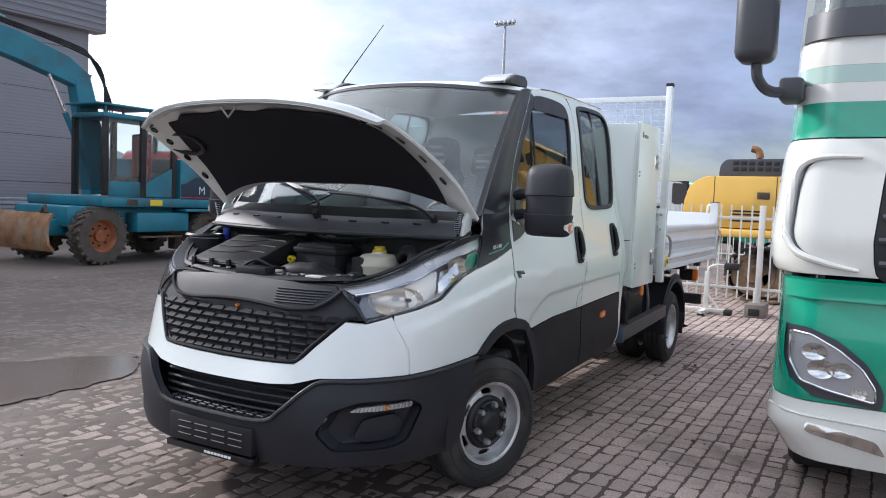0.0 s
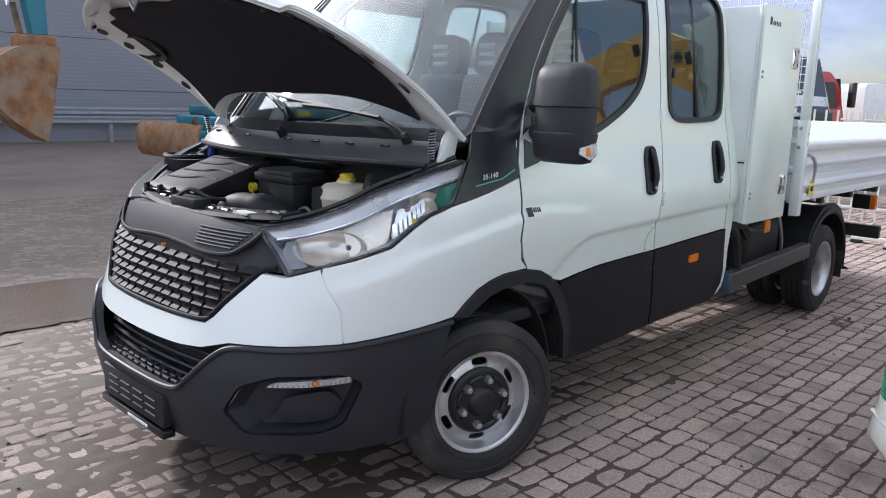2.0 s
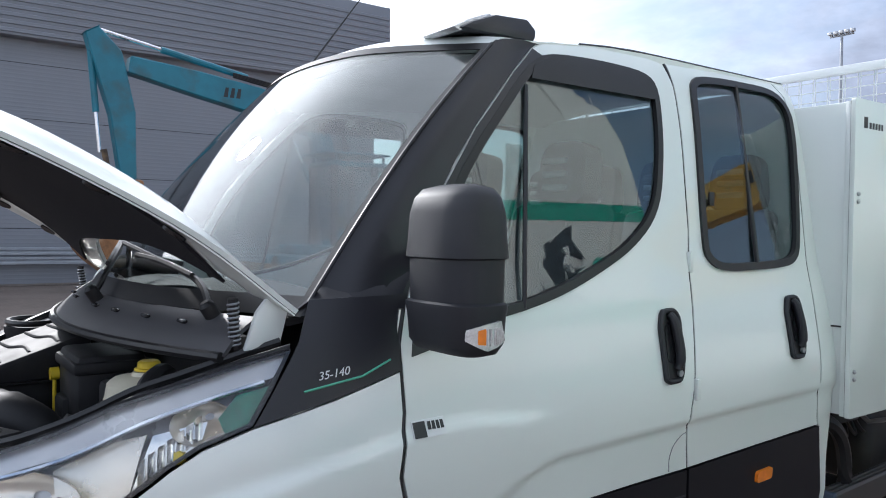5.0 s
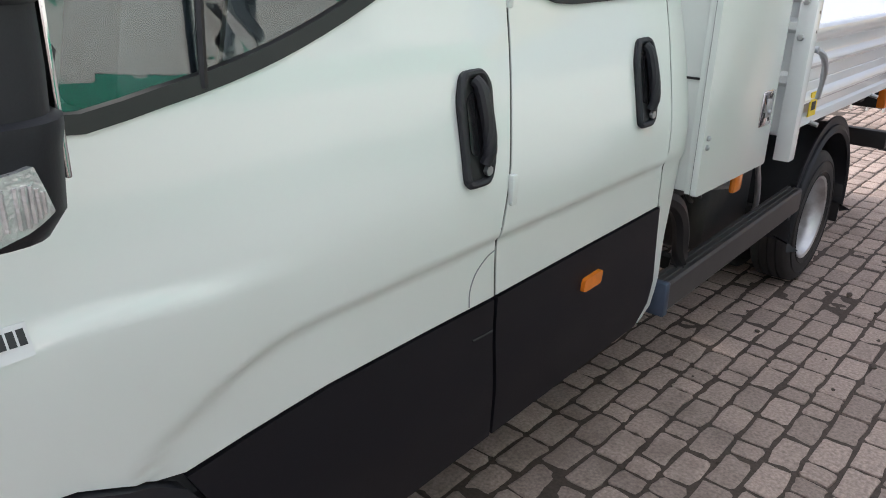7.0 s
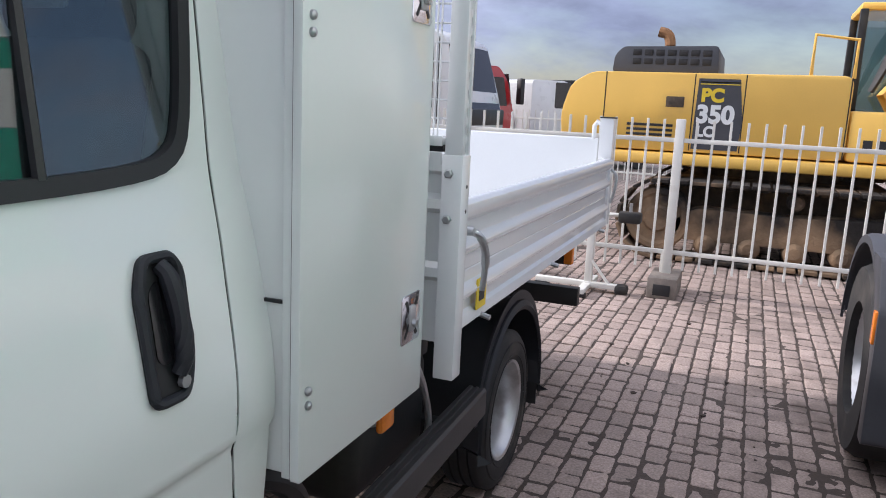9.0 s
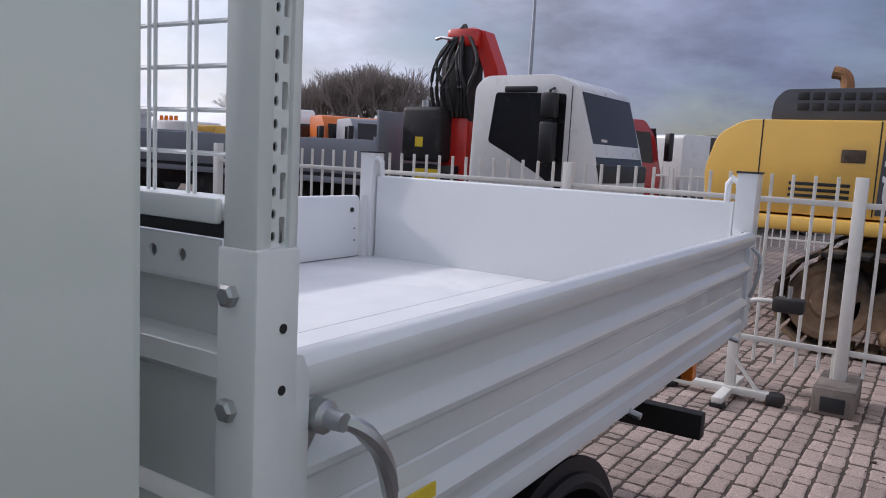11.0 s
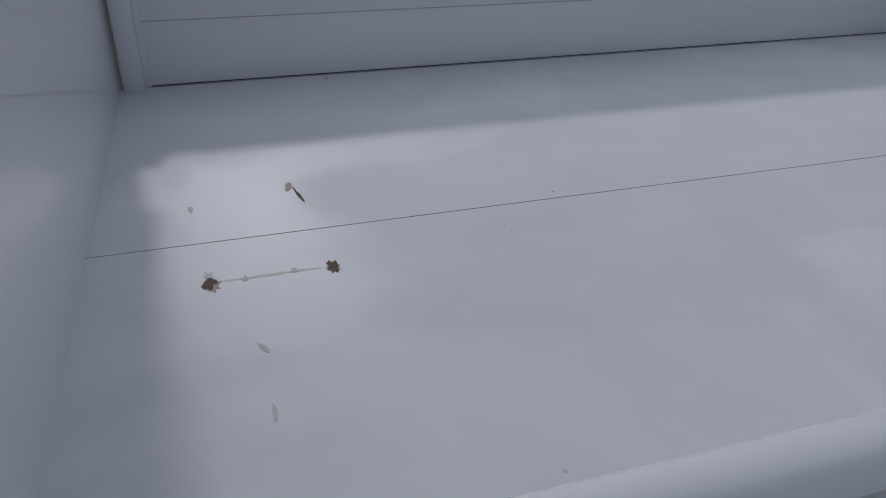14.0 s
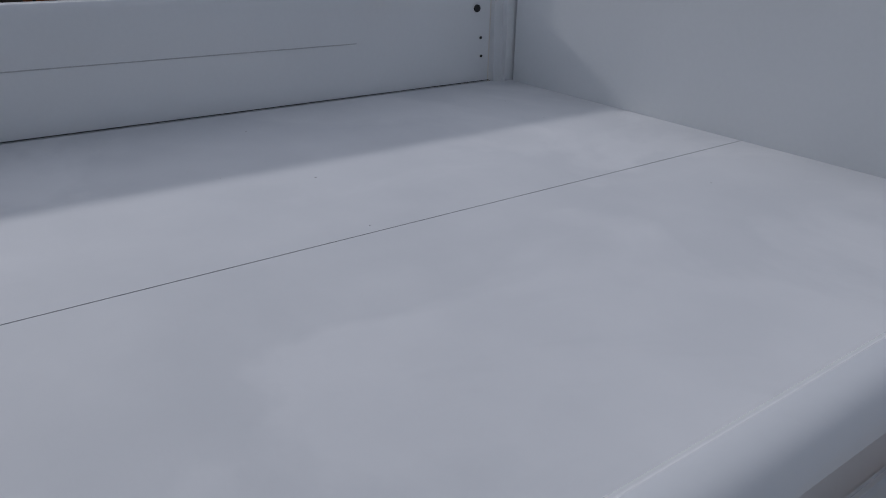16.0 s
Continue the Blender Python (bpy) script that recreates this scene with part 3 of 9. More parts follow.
# lower intake: recessed dark mesh and a ribbed shelf
part("intake_back", sheet(half([(0.0, 0.46), (0.15, 0.468), (0.24, 0.60), (0.28, 0.70), (0.0, 0.66)]), [], lambda s, z, o: (lambda p: (p[0], p[1] + 0.16, p[2]))(skin(s, z, o)), 0.02, (0.06, 0.06)), DARKVOID, bumper)
for k in range(4):
    z = 0.505 + 0.035 * k
    part("intake_slat", tube([(x, skin(0, z)[1] + 0.10 - 0.03 * (1 - (x / 0.42) ** 2), z) for x in np.linspace(-0.42, 0.42, 9)], 0.008, 6), PLASTIC, bumper)
shelf = [[(x * k, skin(0, 0.47)[1] + 0.012 + d - 0.02 * (1 - (x / 0.36) ** 2) + 0.03, 0.472 + h) for x in np.linspace(-0.36, 0.36, 13)] for d, h, k in ((-0.02, 0.0, 1.0), (0.10, 0.012, 1.06), (0.14, 0.03, 1.1))]
part("intake_shelf", loft(shelf, 0.012), PLASTIC, bumper)
for k in range(3):
    for j in range(12):
        x = -0.33 + 0.06 * j
        y = skin(0, 0.47)[1] + 0.045 + 0.028 * k - 0.02 * (1 - (x / 0.36) ** 2)
        part("shelf_rib", box((x - 0.022, y - 0.006, 0.478), (x + 0.022, y + 0.006, 0.492), 0.003, seg=1), PLASTIC, bumper)
# blank number plate carrier with a thin dealer strip under it
yp = skin(0, 0.4, 0.012)[1]
plate = part("plate_carrier", box((-0.27, yp - 0.014, 0.305), (0.27, yp + 0.05, 0.437), 0.008), PLATEBLACK, bumper, "empty black number plate carrier")
for sx in (-0.16, -0.05, 0.06, 0.17):
    for z in (0.34, 0.37, 0.40):
        part("clip", box((sx - 0.045, yp - 0.020, z - 0.005), (sx + 0.045, yp - 0.012, z + 0.005), 0.003, seg=1), PLATEBLACK, plate)
strip = part("dealer_strip", box((-0.28, yp - 0.022, 0.268), (0.28, yp + 0.03, 0.298), 0.004), GLOSSBLACK, bumper, "black dealer strip with a small white mark")
for k in range(8):
    part("mark", box((-0.02 + 0.022 * k, yp - 0.025, 0.278), (-0.004 + 0.022 * k, yp - 0.021, 0.289)), INK, strip)
# fog lamp pods
for side in (1, -1):
    def pod(s, z, o, side=side):
        p = skin(s, z, o)
        return (p[0] * side, p[1], p[2])

    inner = shrink(fog_hole, 0.004)
    cup = bmesh.new()
    rows = []
    for k, (d, sh) in enumerate(((0.0, 0.0), (-0.03, 0.008), (-0.055, 0.016), (-0.06, 0.03))):
        rows.append([pod(s, z, d) for s, z in shrink(inner, sh)])
    loft(rows, 0.0, closed=True, bm=cup)
    face = [cup.verts.new(p) for p in rows[-1]]
    cup.faces.new(face)
    fog = part("fog_lamp_pod", cup, PLASTIC, bumper)
    lampo = rounded([(0.335, 0.541), (0.352, 0.560), (0.480, 0.573), (0.480, 0.549), (0.40, 0.541)], 0.006)
    lamp = part("daytime_lamp", sheet(lampo, [], pod, 0.02, (0.03, 0.03), out=-0.024), LAMPHOUSE, fog, "slim ribbed clear daytime lamp")
    for k in range(15):
        s0 = 0.349 + 0.0085 * k + (0.010 if k > 7 else 0.0)
        top, low = 0.5575 + (s0 - 0.345) * 0.098, 0.544 + max(0.0, s0 - 0.40) * 0.07
        part("lens_rib", tube([pod(s0, low, -0.021), pod(s0 + 0.001, (low + top) / 2, -0.017), pod(s0 + 0.002, top, -0.021)], 0.0026, 5), CLEARLENS, lamp)
    part("amber_bulb", lathe([(0.0, 0.011), (0.008, 0.010), (0.014, 0.004), (0.015, 0)], pod(0.4185, 0.556, -0.024), tuple(Vector(pod(0.4185, 0.556, 0.02)) - Vector(pod(0.4185, 0.556, 0.0))), 12), AMBER, lamp, "small amber bulb behind the clear lens")
    part("fog_blank", sheet(rounded([(0.345, 0.42), (0.365, 0.50), (0.44, 0.52), (0.462, 0.47), (0.435, 0.40), (0.37, 0.39)], 0.02), [], pod, 0.03, (0.03, 0.03), out=-0.040), PLASTIC, fog)

# grille: dark back panel, frame, rows of scale-like fins
gr = half([(0.0, 0.738), (0.1, 0.741), (0.203, 0.748), (0.225, 0.777), (0.249, 0.826), (0.316, 0.948), (0.36, 0.945), (0.331, 1.015), (0.285, 1.088), (0.15, 1.095), (0.0, 1.098)])
grille = part("grille", sheet(gr, [], skin, 0.03, (0.04, 0.04), out=-0.022), DARKVOID, TRUCK, "black plastic grille with rows of scale-like fins")
rim = [(0.0, 0.742), (0.1, 0.745), (0.2, 0.753), (0.222, 0.780), (0.246, 0.830), (0.312, 0.945), (0.345, 0.965)]
full_rim = [(-s, z) for s, z in rim[::-1]] + rim[1:]
part("grille_rim", tube([skin(s, z, -0.004) for s, z in spline(full_rim, 5)], 0.009, 8), MATTRIM, grille)
brow = [(0.0, 0.997), (0.08, 0.992), (0.15, 0.982), (0.2, 0.983), (0.24, 0.994), (0.275, 1.03), (0.303, 1.075)]
brow_full = [(-s, z) for s, z in brow[::-1]] + brow[1:]
part("grille_brow", tube([skin(s, z, -0.002) for s, z in spline(brow_full, 5)], 0.009, 8), MATTRIM, grille)
upper = half([(0.0, 1.000), (0.08, 0.996), (0.15, 0.986), (0.2, 0.987), (0.24, 0.998), (0.275, 1.032), (0.300, 1.078), (0.15, 1.10), (0.0, 1.105)])
part("upper_band", sheet(upper, [], skin, 0.02, (0.04, 0.03), out=-0.010), PLASTIC, grille)
for k in range(6):
    z = 1.005 + 0.012 * k
    part("band_rib", tube([skin(s, z + 0.02 * s, -0.007) for s in np.linspace(0.12, 0.235 + 0.008 * k, 6)], 0.004, 5), PLASTIC, grille)
part("badge_clip", tube([skin(0.005, 0.967, -0.012), skin(0.005, 0.967, 0.002)], 0.007, 10), AMBER, grille, "small amber plug in the empty badge seat")
for r in range(6):
    z = 0.945 - 0.036 * r
    smax = 0.325 - 0.012 * r - 0.013 * max(0, r - 1)
    part("grille_bar", tube([skin(s, z - 0.012, -0.016) for s in np.linspace(-smax + 0.03, smax - 0.03, 17)], 0.008, 6), FINPLASTIC, grille)
    n = 13
    for j in range(n):
        u = (j + 0.5 + (0.25 if r % 2 else -0.25)) / n * 2 - 1
        s0 = u * smax
        ds = smax / n * 0.86
        if abs(s0) + ds > smax:
            continue
        a, b, c, d = skin(s0 - ds, z - 0.006, 0.0), skin(s0 + ds, z - 0.006, 0.0), skin(s0 + ds * 0.75, z + 0.013, -0.022), skin(s0 - ds * 0.55, z + 0.013, -0.022)
        e, f = skin(s0 - ds, z - 0.014, -0.006), skin(s0 + ds, z - 0.014, -0.006)
        fin = bmesh.new()
        add_mesh(fin, [a, b, c, d, e, f], [(0, 1, 2, 3), (4, 5, 1, 0), (4, 0, 3), (5, 2, 1), (4, 3, 2, 5)])
        part("grille_fin", fin, FINPLASTIC, grille)

# headlights
for side in (1, -1):
    def lampskin(s, z, o, side=side):
        p = skin(s, z, o)
        return (p[0] * side, p[1], p[2])

    hl = part("headlight", sheet(LAMP, [], lampskin, 0.01, (0.05, 0.05), out=-0.085), LAMPHOUSE, TRUCK, "swept-back clear headlight")
    rows = [[lampskin(s, z, d) for s, z in shrink(LAMP, sh)] for d, sh in ((0.0, 0.001), (-0.03, 0.003), (-0.086, 0.006))]
    part("housing_wall", loft(rows, 0.0, closed=True), LAMPHOUSE, hl)
    ring = shrink(LAMP, 0.007)
    part("lamp_border", sheet(LAMP, [ring], lampskin, 0.008, (0.05, 0.05), out=0.001), GLOSSBLACK, hl)
    lens = part("lens", sheet(shrink(LAMP, 0.002), [], lampskin, 0.004, (0.04, 0.04), out=0.003), LENS, hl, "clear curved lamp lens")
    lens.visible_shadow = False
    top = [(0.30, 1.088), (0.383, 1.122), (0.46, 1.172), (0.52, 1.224), (0.58, 1.258), (0.66, 1.300), (0.73, 1.330), (0.715, 1.278), (0.64, 1.250), (0.56, 1.205), (0.48, 1.135), (0.40, 1.088), (0.33, 1.062)]
    part("upper_shroud", sheet(top, [], lampskin, 0.006, (0.05, 0.05), out=-0.016), LAMPHOUSE, hl)
    part("chrome_strip", tube([lampskin(s, z, -0.014) for s, z in spline([(0.335, 1.058), (0.40, 1.083), (0.48, 1.130), (0.56, 1.198), (0.64, 1.244), (0.70, 1.27)], 4)], 0.006, 6), CHROME, hl)

    def bowl(cs, cz, ra, rb, mat, name):
        bm = bmesh.new()
        rr = []
        for d, k in ((-0.022, 1.0), (-0.045, 0.88), (-0.065, 0.66), (-0.076, 0.4), (-0.08, 0.16)):
            rr.append([lampskin(cs + ra * k * math.cos(q), cz + rb * k * math.sin(q), d) for q in np.linspace(0, 2 * math.pi, 25)[:-1]])
        loft(rr, 0.0, closed=True, bm=bm)
        return part(name, bm, mat, hl)

    # cream cup of the dipped beam, flat cream wall, faceted main beam, warm indicator cup
    bowl(0.436, 1.036, 0.070, 0.066, WARMREFLECTOR, "low_beam_reflector")
    part("cream_wall", sheet([(0.472, 1.000), (0.545, 1.046), (0.556, 1.165), (0.515, 1.150), (0.455, 1.095)], [], lampskin, 0.004, (0.03, 0.03), out=-0.052), WARMREFLECTOR, hl)
    facets = part("high_beam_reflector", sheet([(0.548, 1.050), (0.592, 1.108), (0.622, 1.140), (0.628, 1.188), (0.565, 1.165)], [], lampskin, 0.004, (0.03, 0.03), out=-0.046), REFLECTOR, hl)
    for k in range(7):
        fs, fz = 0.556 + 0.010 * k, 1.064 + 0.0135 * k
        part("facet", sheet([(fs, fz), (fs + 0.009, fz + 0.013), (fs + 0.007, fz + 0.06), (fs - 0.003, fz + 0.05)], [], lambda u, v, o, fs=fs: lampskin(u, v, o + 1.2 * (u - fs)), 0.003, (0.03, 0.03), out=-0.040), CHROME if k % 2 else REFLECTOR, facets)
    bowl(0.625, 1.190, 0.038, 0.046, WARMREFLECTOR, "indicator_reflector")
    part("bulb", tube([lampskin(0.465, 1.035, -0.075), lampskin(0.470, 1.037, -0.035)], 0.010, 8), GLOSSBLACK, hl)
    part("bulb", tube([lampskin(0.600, 1.120, -0.046), lampskin(0.600, 1.122, -0.030)], 0.014, 8), YELLOWCAP, hl)
    part("inner_edge", sheet([(0.345, 1.012), (0.362, 0.955), (0.395, 0.968), (0.385, 1.0), (0.372, 1.055), (0.35, 1.05)], [], lampskin, 0.004, (0.03, 0.03), out=-0.030), material("smoky_trim", (0.22, 0.23, 0.25), 0.35, bump=0.0) if side > 0 else LAMPHOUSE, hl)
    part("green_tail", sheet([(0.655, 1.165), (0.685, 1.185), (0.712, 1.262), (0.665, 1.245), (0.645, 1.20)], [], lampskin, 0.005, (0.04, 0.04), out=-0.012), material("green_glossy_trim", (0.02, 0.16, 0.10), 0.15, vary=0.3, scale=20, bump=0.0) if side > 0 else PILLAR, hl)

# wheel arch trims and lower cladding
inner_arch = [(s + (0.035 if s > 0.9 else 0.032) * (1 if s < 0.88 else -0.6 if s < 1.0 else -1.6), z - 0.052) for s, z in ARCH]
inner_arch[-1] = (1.10, 0.70)
lip = ARCH + [(1.215, 0.70), (1.262, 0.58), (1.285, 0.42), (1.245, 0.41), (1.215, 0.55), (1.165, 0.66), (1.125, 0.722), (1.075, 0.775), (1.01, 0.808), (0.93, 0.832), (0.85, 0.828), (0.80, 0.808), (0.765, 0.775), (0.735, 0.742)]
cab_part("arch_trim", lip, PLASTIC, out=0.014, thick=0.03, label="black plastic wheel arch trim")
BL = [(1.175, 0.793), (1.482, 0.823), (2.000, 0.834)]
clad_f = [(1.178, 0.786), (1.30, 0.802), (1.482, 0.818), (1.75, 0.826), (1.998, 0.829), (2.003, 0.75), (2.012, 0.60), (2.030, 0.42), (1.75, 0.405), (1.45, 0.395), (1.29, 0.40), (1.268, 0.58), (1.222, 0.70)]
clad_r = [(2.012, 0.830), (2.4, 0.845), (2.80, 0.858), (2.845, 0.860), (2.868, 0.72), (2.872, 0.60), (2.86, 0.52), (2.80, 0.455), (2.5, 0.44), (2.042, 0.42), (2.026, 0.60), (2.015, 0.75)]

# doors: white skins with window openings, glass, seals, handles
winF = spline([(1.06, 1.375), (1.235, 1.392), (1.40, 1.425), (1.55, 1.470), (1.70, 1.528), (1.80, 1.578), (1.90, 1.650), (1.965, 1.740), (2.005, 1.88), (2.025, 2.03), (2.028, 2.125), (1.99, 2.168), (1.86, 2.182), (1.65, 2.180), (1.50, 2.160), (1.40, 2.090), (1.27, 1.95), (1.13, 1.78), (1.03, 1.60), (1.005, 1.48)], 3, closed=True)
doorF = [(0.945, 0.884), (0.920, 0.94), (0.906, 1.02), (0.918, 1.166), (0.918, 1.334), (0.934, 1.42), (0.975, 1.55), (1.047, 1.715), (1.19, 1.91), (1.36, 2.095), (1.46, 2.185), (1.56, 2.225), (1.80, 2.240), (2.05, 2.242), (2.12, 2.23), (2.135, 2.15), (2.125, 1.90), (2.106, 1.63), (2.055, 1.35), (2.008, 1.10), (1.983, 0.99), (1.990, 0.90), (1.998, 0.837), (1.75, 0.833), (1.482, 0.825), (1.30, 0.809), (1.178, 0.795)] + [(s, z + 0.005) for s, z in ARCH[8:4:-1]]
winR = spline([(2.19, 1.60), (2.205, 1.535), (2.28, 1.500), (2.45, 1.498), (2.66, 1.506), (2.76, 1.530), (2.805, 1.60), (2.845, 1.80), (2.878, 2.02), (2.878, 2.14), (2.80, 2.205), (2.60, 2.212), (2.38, 2.204), (2.27, 2.18), (2.235, 2.10), (2.21, 1.85)], 3, closed=True)
doorR = [(2.006, 0.838), (1.998, 0.90), (1.991, 0.99), (2.016, 1.10), (2.063, 1.35), (2.114, 1.63), (2.133, 1.90), (2.143, 2.15), (2.145, 2.235), (2.40, 2.245), (2.85, 2.252), (2.895, 2.2), (2.895, 2.0), (2.865, 1.60), (2.835, 1.30), (2.815, 1.01), (2.825, 0.90), (2.832, 0.868), (2.40, 0.853)]
pillarR = [(2.838, 0.868), (2.832, 0.90), (2.822, 1.01), (2.842, 1.30), (2.872, 1.60), (2.902, 2.0), (2.902, 2.2), (2.86, 2.255), (2.94, 2.262), (2.955, 2.2), (2.955, 1.6), (2.948, 1.30), (2.938, 1.02), (2.928, 0.85), (2.915, 0.60), (2.895, 0.50), (2.83, 0.455), (2.865, 0.51), (2.878, 0.60), (2.874, 0.72), (2.850, 0.862)]
for side, mir in ((1, False), (-1, True)):
    def on(s, z, o=0.0, side=side):
        p = skin(s, z, o)
        return (p[0] * side, p[1], p[2])

    fd = part("front_door", sheet(doorF, [winF], skin, 0.035, (0.04, 0.012), mirror=mir), WHITE, TRUCK, "white front door", 40)
    rd = part("rear_door", sheet(doorR, [winR], skin, 0.035, (0.05, 0.012), mirror=mir), WHITE, TRUCK, "white rear door with sliding window", 40)
    part("rear_pillar", sheet(pillarR, [], skin, 0.05, (0.05, 0.05), mirror=mir), WHITE, TRUCK, angle=40)
    part("door_cladding", sheet(clad_f, [], skin, 0.03, (0.06, 0.05), out=0.003, mirror=mir), CLADDING, fd, "dark grey lower cladding")
    part("door_cladding", sheet(clad_r, [], skin, 0.03, (0.06, 0.05), out=0.003, mirror=mir), CLADDING, rd, "dark grey lower cladding")
    part("fuel_flap_line", tube([on(s, z, 0.0005) for s, z in spline([(1.984, 0.960), (1.955, 0.950), (1.920, 0.922), (1.903, 0.882), (1.905, 0.840)], 5)], 0.0016, 5), GREYPANEL, fd)
    part("flap_line", tube([on(s, 0.745 - 0.01 * (s - 1.9), 0.004) for s in (1.925, 2.0)], 0.0025, 5), SEAL, fd)
    for gap in ([(0.9415, 0.888), (0.916, 0.935), (0.902, 1.02), (0.9145, 1.168), (0.9145, 1.27), (0.9155, 1.334), (0.932, 1.42)], [(2.002, 0.837), (1.994, 0.90), (1.987, 0.99), (2.012, 1.10), (2.059, 1.35), (2.110, 1.63), (2.129, 1.90), (2.139, 2.15), (2.14, 2.235)], [(2.835, 0.868), (2.8285, 0.9), (2.8185, 1.01), (2.8385, 1.3), (2.8685, 1.6), (2.8985, 2.0), (2.8985, 2.2)]):
        part("door_gap", tube([on(s, z, -0.007) for s, z in spline(gap, 4)], 0.006, 6), SEAL, rd if gap[0][0] > 2 else fd)
    # window seals and glass
    part("window_seal", sheet(shrink(winF, -0.008), [shrink(winF, 0.018)], skin, 0.02, (0.06, 0.06), out=0.004, mirror=mir), SEAL, fd, "black rubber window surround")
    g = part("window_pane", sheet(shrink(winF, 0.02), [], skin, 0.004, (0.08, 0.08), out=-0.008, mirror=mir), GLASS, fd, "tinted front door glass")
    g.visible_shadow = False
    part("door_frame_trim", sheet([(0.948, 1.435), (0.977, 1.55), (1.049, 1.715), (1.192, 1.91), (1.362, 2.095), (1.462, 2.185), (1.50, 2.165), (1.40, 2.093), (1.265, 1.955), (1.125, 1.785), (1.025, 1.60), (1.0, 1.48)], [], skin, 0.01, (0.06, 0.06), out=0.0025, mirror=mir), PILLAR, fd, "dark door frame along the pillar")
    part("top_trim", sheet([(1.45, 2.13), (1.52, 2.165), (1.70, 2.182), (1.98, 2.178), (2.02, 2.14), (2.02, 2.085), (1.43, 2.085)], [], skin, 0.01, (0.08, 0.08), out=0.006, mirror=mir), SEAL, fd, "dark wind deflector over the window")
    part("division_bar", tube([on(1.30, 1.40, 0.0), on(1.405, 2.06, 0.0)], 0.007, 6), SEAL, fd)
    mb = part("mirror_base", sheet([(0.985, 1.405), (1.07, 1.40), (1.10, 1.47), (1.05, 1.58), (1.01, 1.52)], [], skin, 0.01, (0.08, 0.08), out=0.006, mirror=mir), PILLAR, fd)
    belt = [(0.936, 1.300), (1.0, 1.322), (1.07, 1.350), (1.085, 1.368), (0.99, 1.40), (0.95, 1.42)]
    part("belt_trim", sheet(belt, [], skin, 0.012, (0.08, 0.05), out=0.003, mirror=mir), PILLAR, fd)
    part("window_seal", sheet(shrink(winR, -0.012), [shrink(winR, 0.016)], skin, 0.02, (0.08, 0.08), out=0.010, mirror=mir), SEAL, rd, "thick rounded rubber window frame")
    g = part("window_pane", sheet(shrink(winR, 0.012), [], skin, 0.004, (0.08, 0.08), out=-0.004, mirror=mir), GLASS, rd, "tinted sliding glass")
    g.visible_shadow = False
    part("sliding_bar", tube([on(2.50, 1.51, 0.004), on(2.545, 2.20, 0.004)], 0.010, 6), SEAL, rd)
    part("glass_catch", box((0, 0, 0), (0.012, 0.03, 0.05), 0.004, turn=Matrix.Translation(on(2.235, 1.72, 0.0))), SEAL, rd)
    # pull handles in oval cups
    for door, s0, z0, k in ((fd, 1.906, 1.253, 1.0), (rd, 2.660, 1.268, 1.0)):
        o = rounded([(s0 - 0.050, z0 - 0.118), (s0 + 0.030, z0 - 0.118), (s0 + 0.052, z0 - 0.06), (s0 + 0.064, z0 + 0.088), (s0 + 0.045, z0 + 0.117), (s0 - 0.022, z0 + 0.117), (s0 - 0.046, z0 + 0.06)], 0.022)
        cup = part("door_handle", sheet(o, [], skin, 0.012, (0.05, 0.05), out=0.006, mirror=mir), SEAL, door, "black oval pull handle")
        part("cup_rim", tube([on(s, z, 0.009) for s, z in shrink(o, 0.006)], 0.009, 8, closed=True), PLASTIC, cup)
        part("recess", sheet(rounded([(s0 - 0.024, z0 - 0.05), (s0 + 0.006, z0 - 0.06), (s0 + 0.008, z0 + 0.08), (s0 - 0.018, z0 + 0.06)], 0.014), [], skin, 0.003, (0.05, 0.05), out=0.008, mirror=mir), GLOSSBLACK, cup)
        part("grip", tube(spline([on(s0 + 0.016, z0 + 0.098, 0.008), on(s0 + 0.021, z0 + 0.078, 0.020), on(s0 + 0.026, z0 - 0.0, 0.023), on(s0 + 0.022, z0 - 0.05, 0.020), on(s0 + 0.014, z0 - 0.075, 0.010)], 4), [0.014] * 4 + [0.016] * 9 + [0.014] * 4, 10), PLASTIC, cup)
        part("lock", tube([on(s0 + 0.018, z0 - 0.088, 0.01), on(s0 + 0.018, z0 - 0.088, 0.020)], 0.011, 10), ZINC, cup)
    for s, z in ((2.092, 1.52), (2.022, 1.10)):
        part("hinge", box((-0.008, -0.010, -0.036), (0.010, 0.010, 0.036), 0.004, turn=Matrix.Translation(on(s, z, 0.002))), WHITE, rd)
    mk = part("side_marker", sheet(rounded([(2.405, 0.712), (2.41, 0.752), (2.505, 0.757), (2.50, 0.716)], 0.012), [], skin, 0.014, (0.05, 0.05), out=0.016, mirror=mir), AMBER, rd, "amber side marker lamp")
# dealer badge and engine size badge
bd = part("dealer_badge", sheet([(0.924, 1.106), (0.924, 1.146), (0.986, 1.149), (0.986, 1.109)], [], skin, 0.003, (0.05, 0.05), out=0.004), INK, TRUCK, "small black and grey dealer badge")
part("badge_field", sheet([(0.926, 1.108), (0.926, 1.144), (0.948, 1.145), (0.948, 1.109)], [], skin, 0.002, (0.05, 0.05), out=0.006), DARKINK, bd)
for k in range(4):
    part("badge_mark", sheet([(0.953 + 0.008 * k, 1.124), (0.953 + 0.008 * k, 1.143), (0.959 + 0.008 * k, 1.143), (0.959 + 0.008 * k, 1.124)], [], skin, 0.002, (0.05, 0.05), out=0.006), DARKINK, bd)
tq = Matrix.Translation(skin(0.775, 1.268, 0.010)) @ pose(0, 0, 0, 90 - 8, 0, 78) @ pose(0, 0, 0, 0, 0, 8)
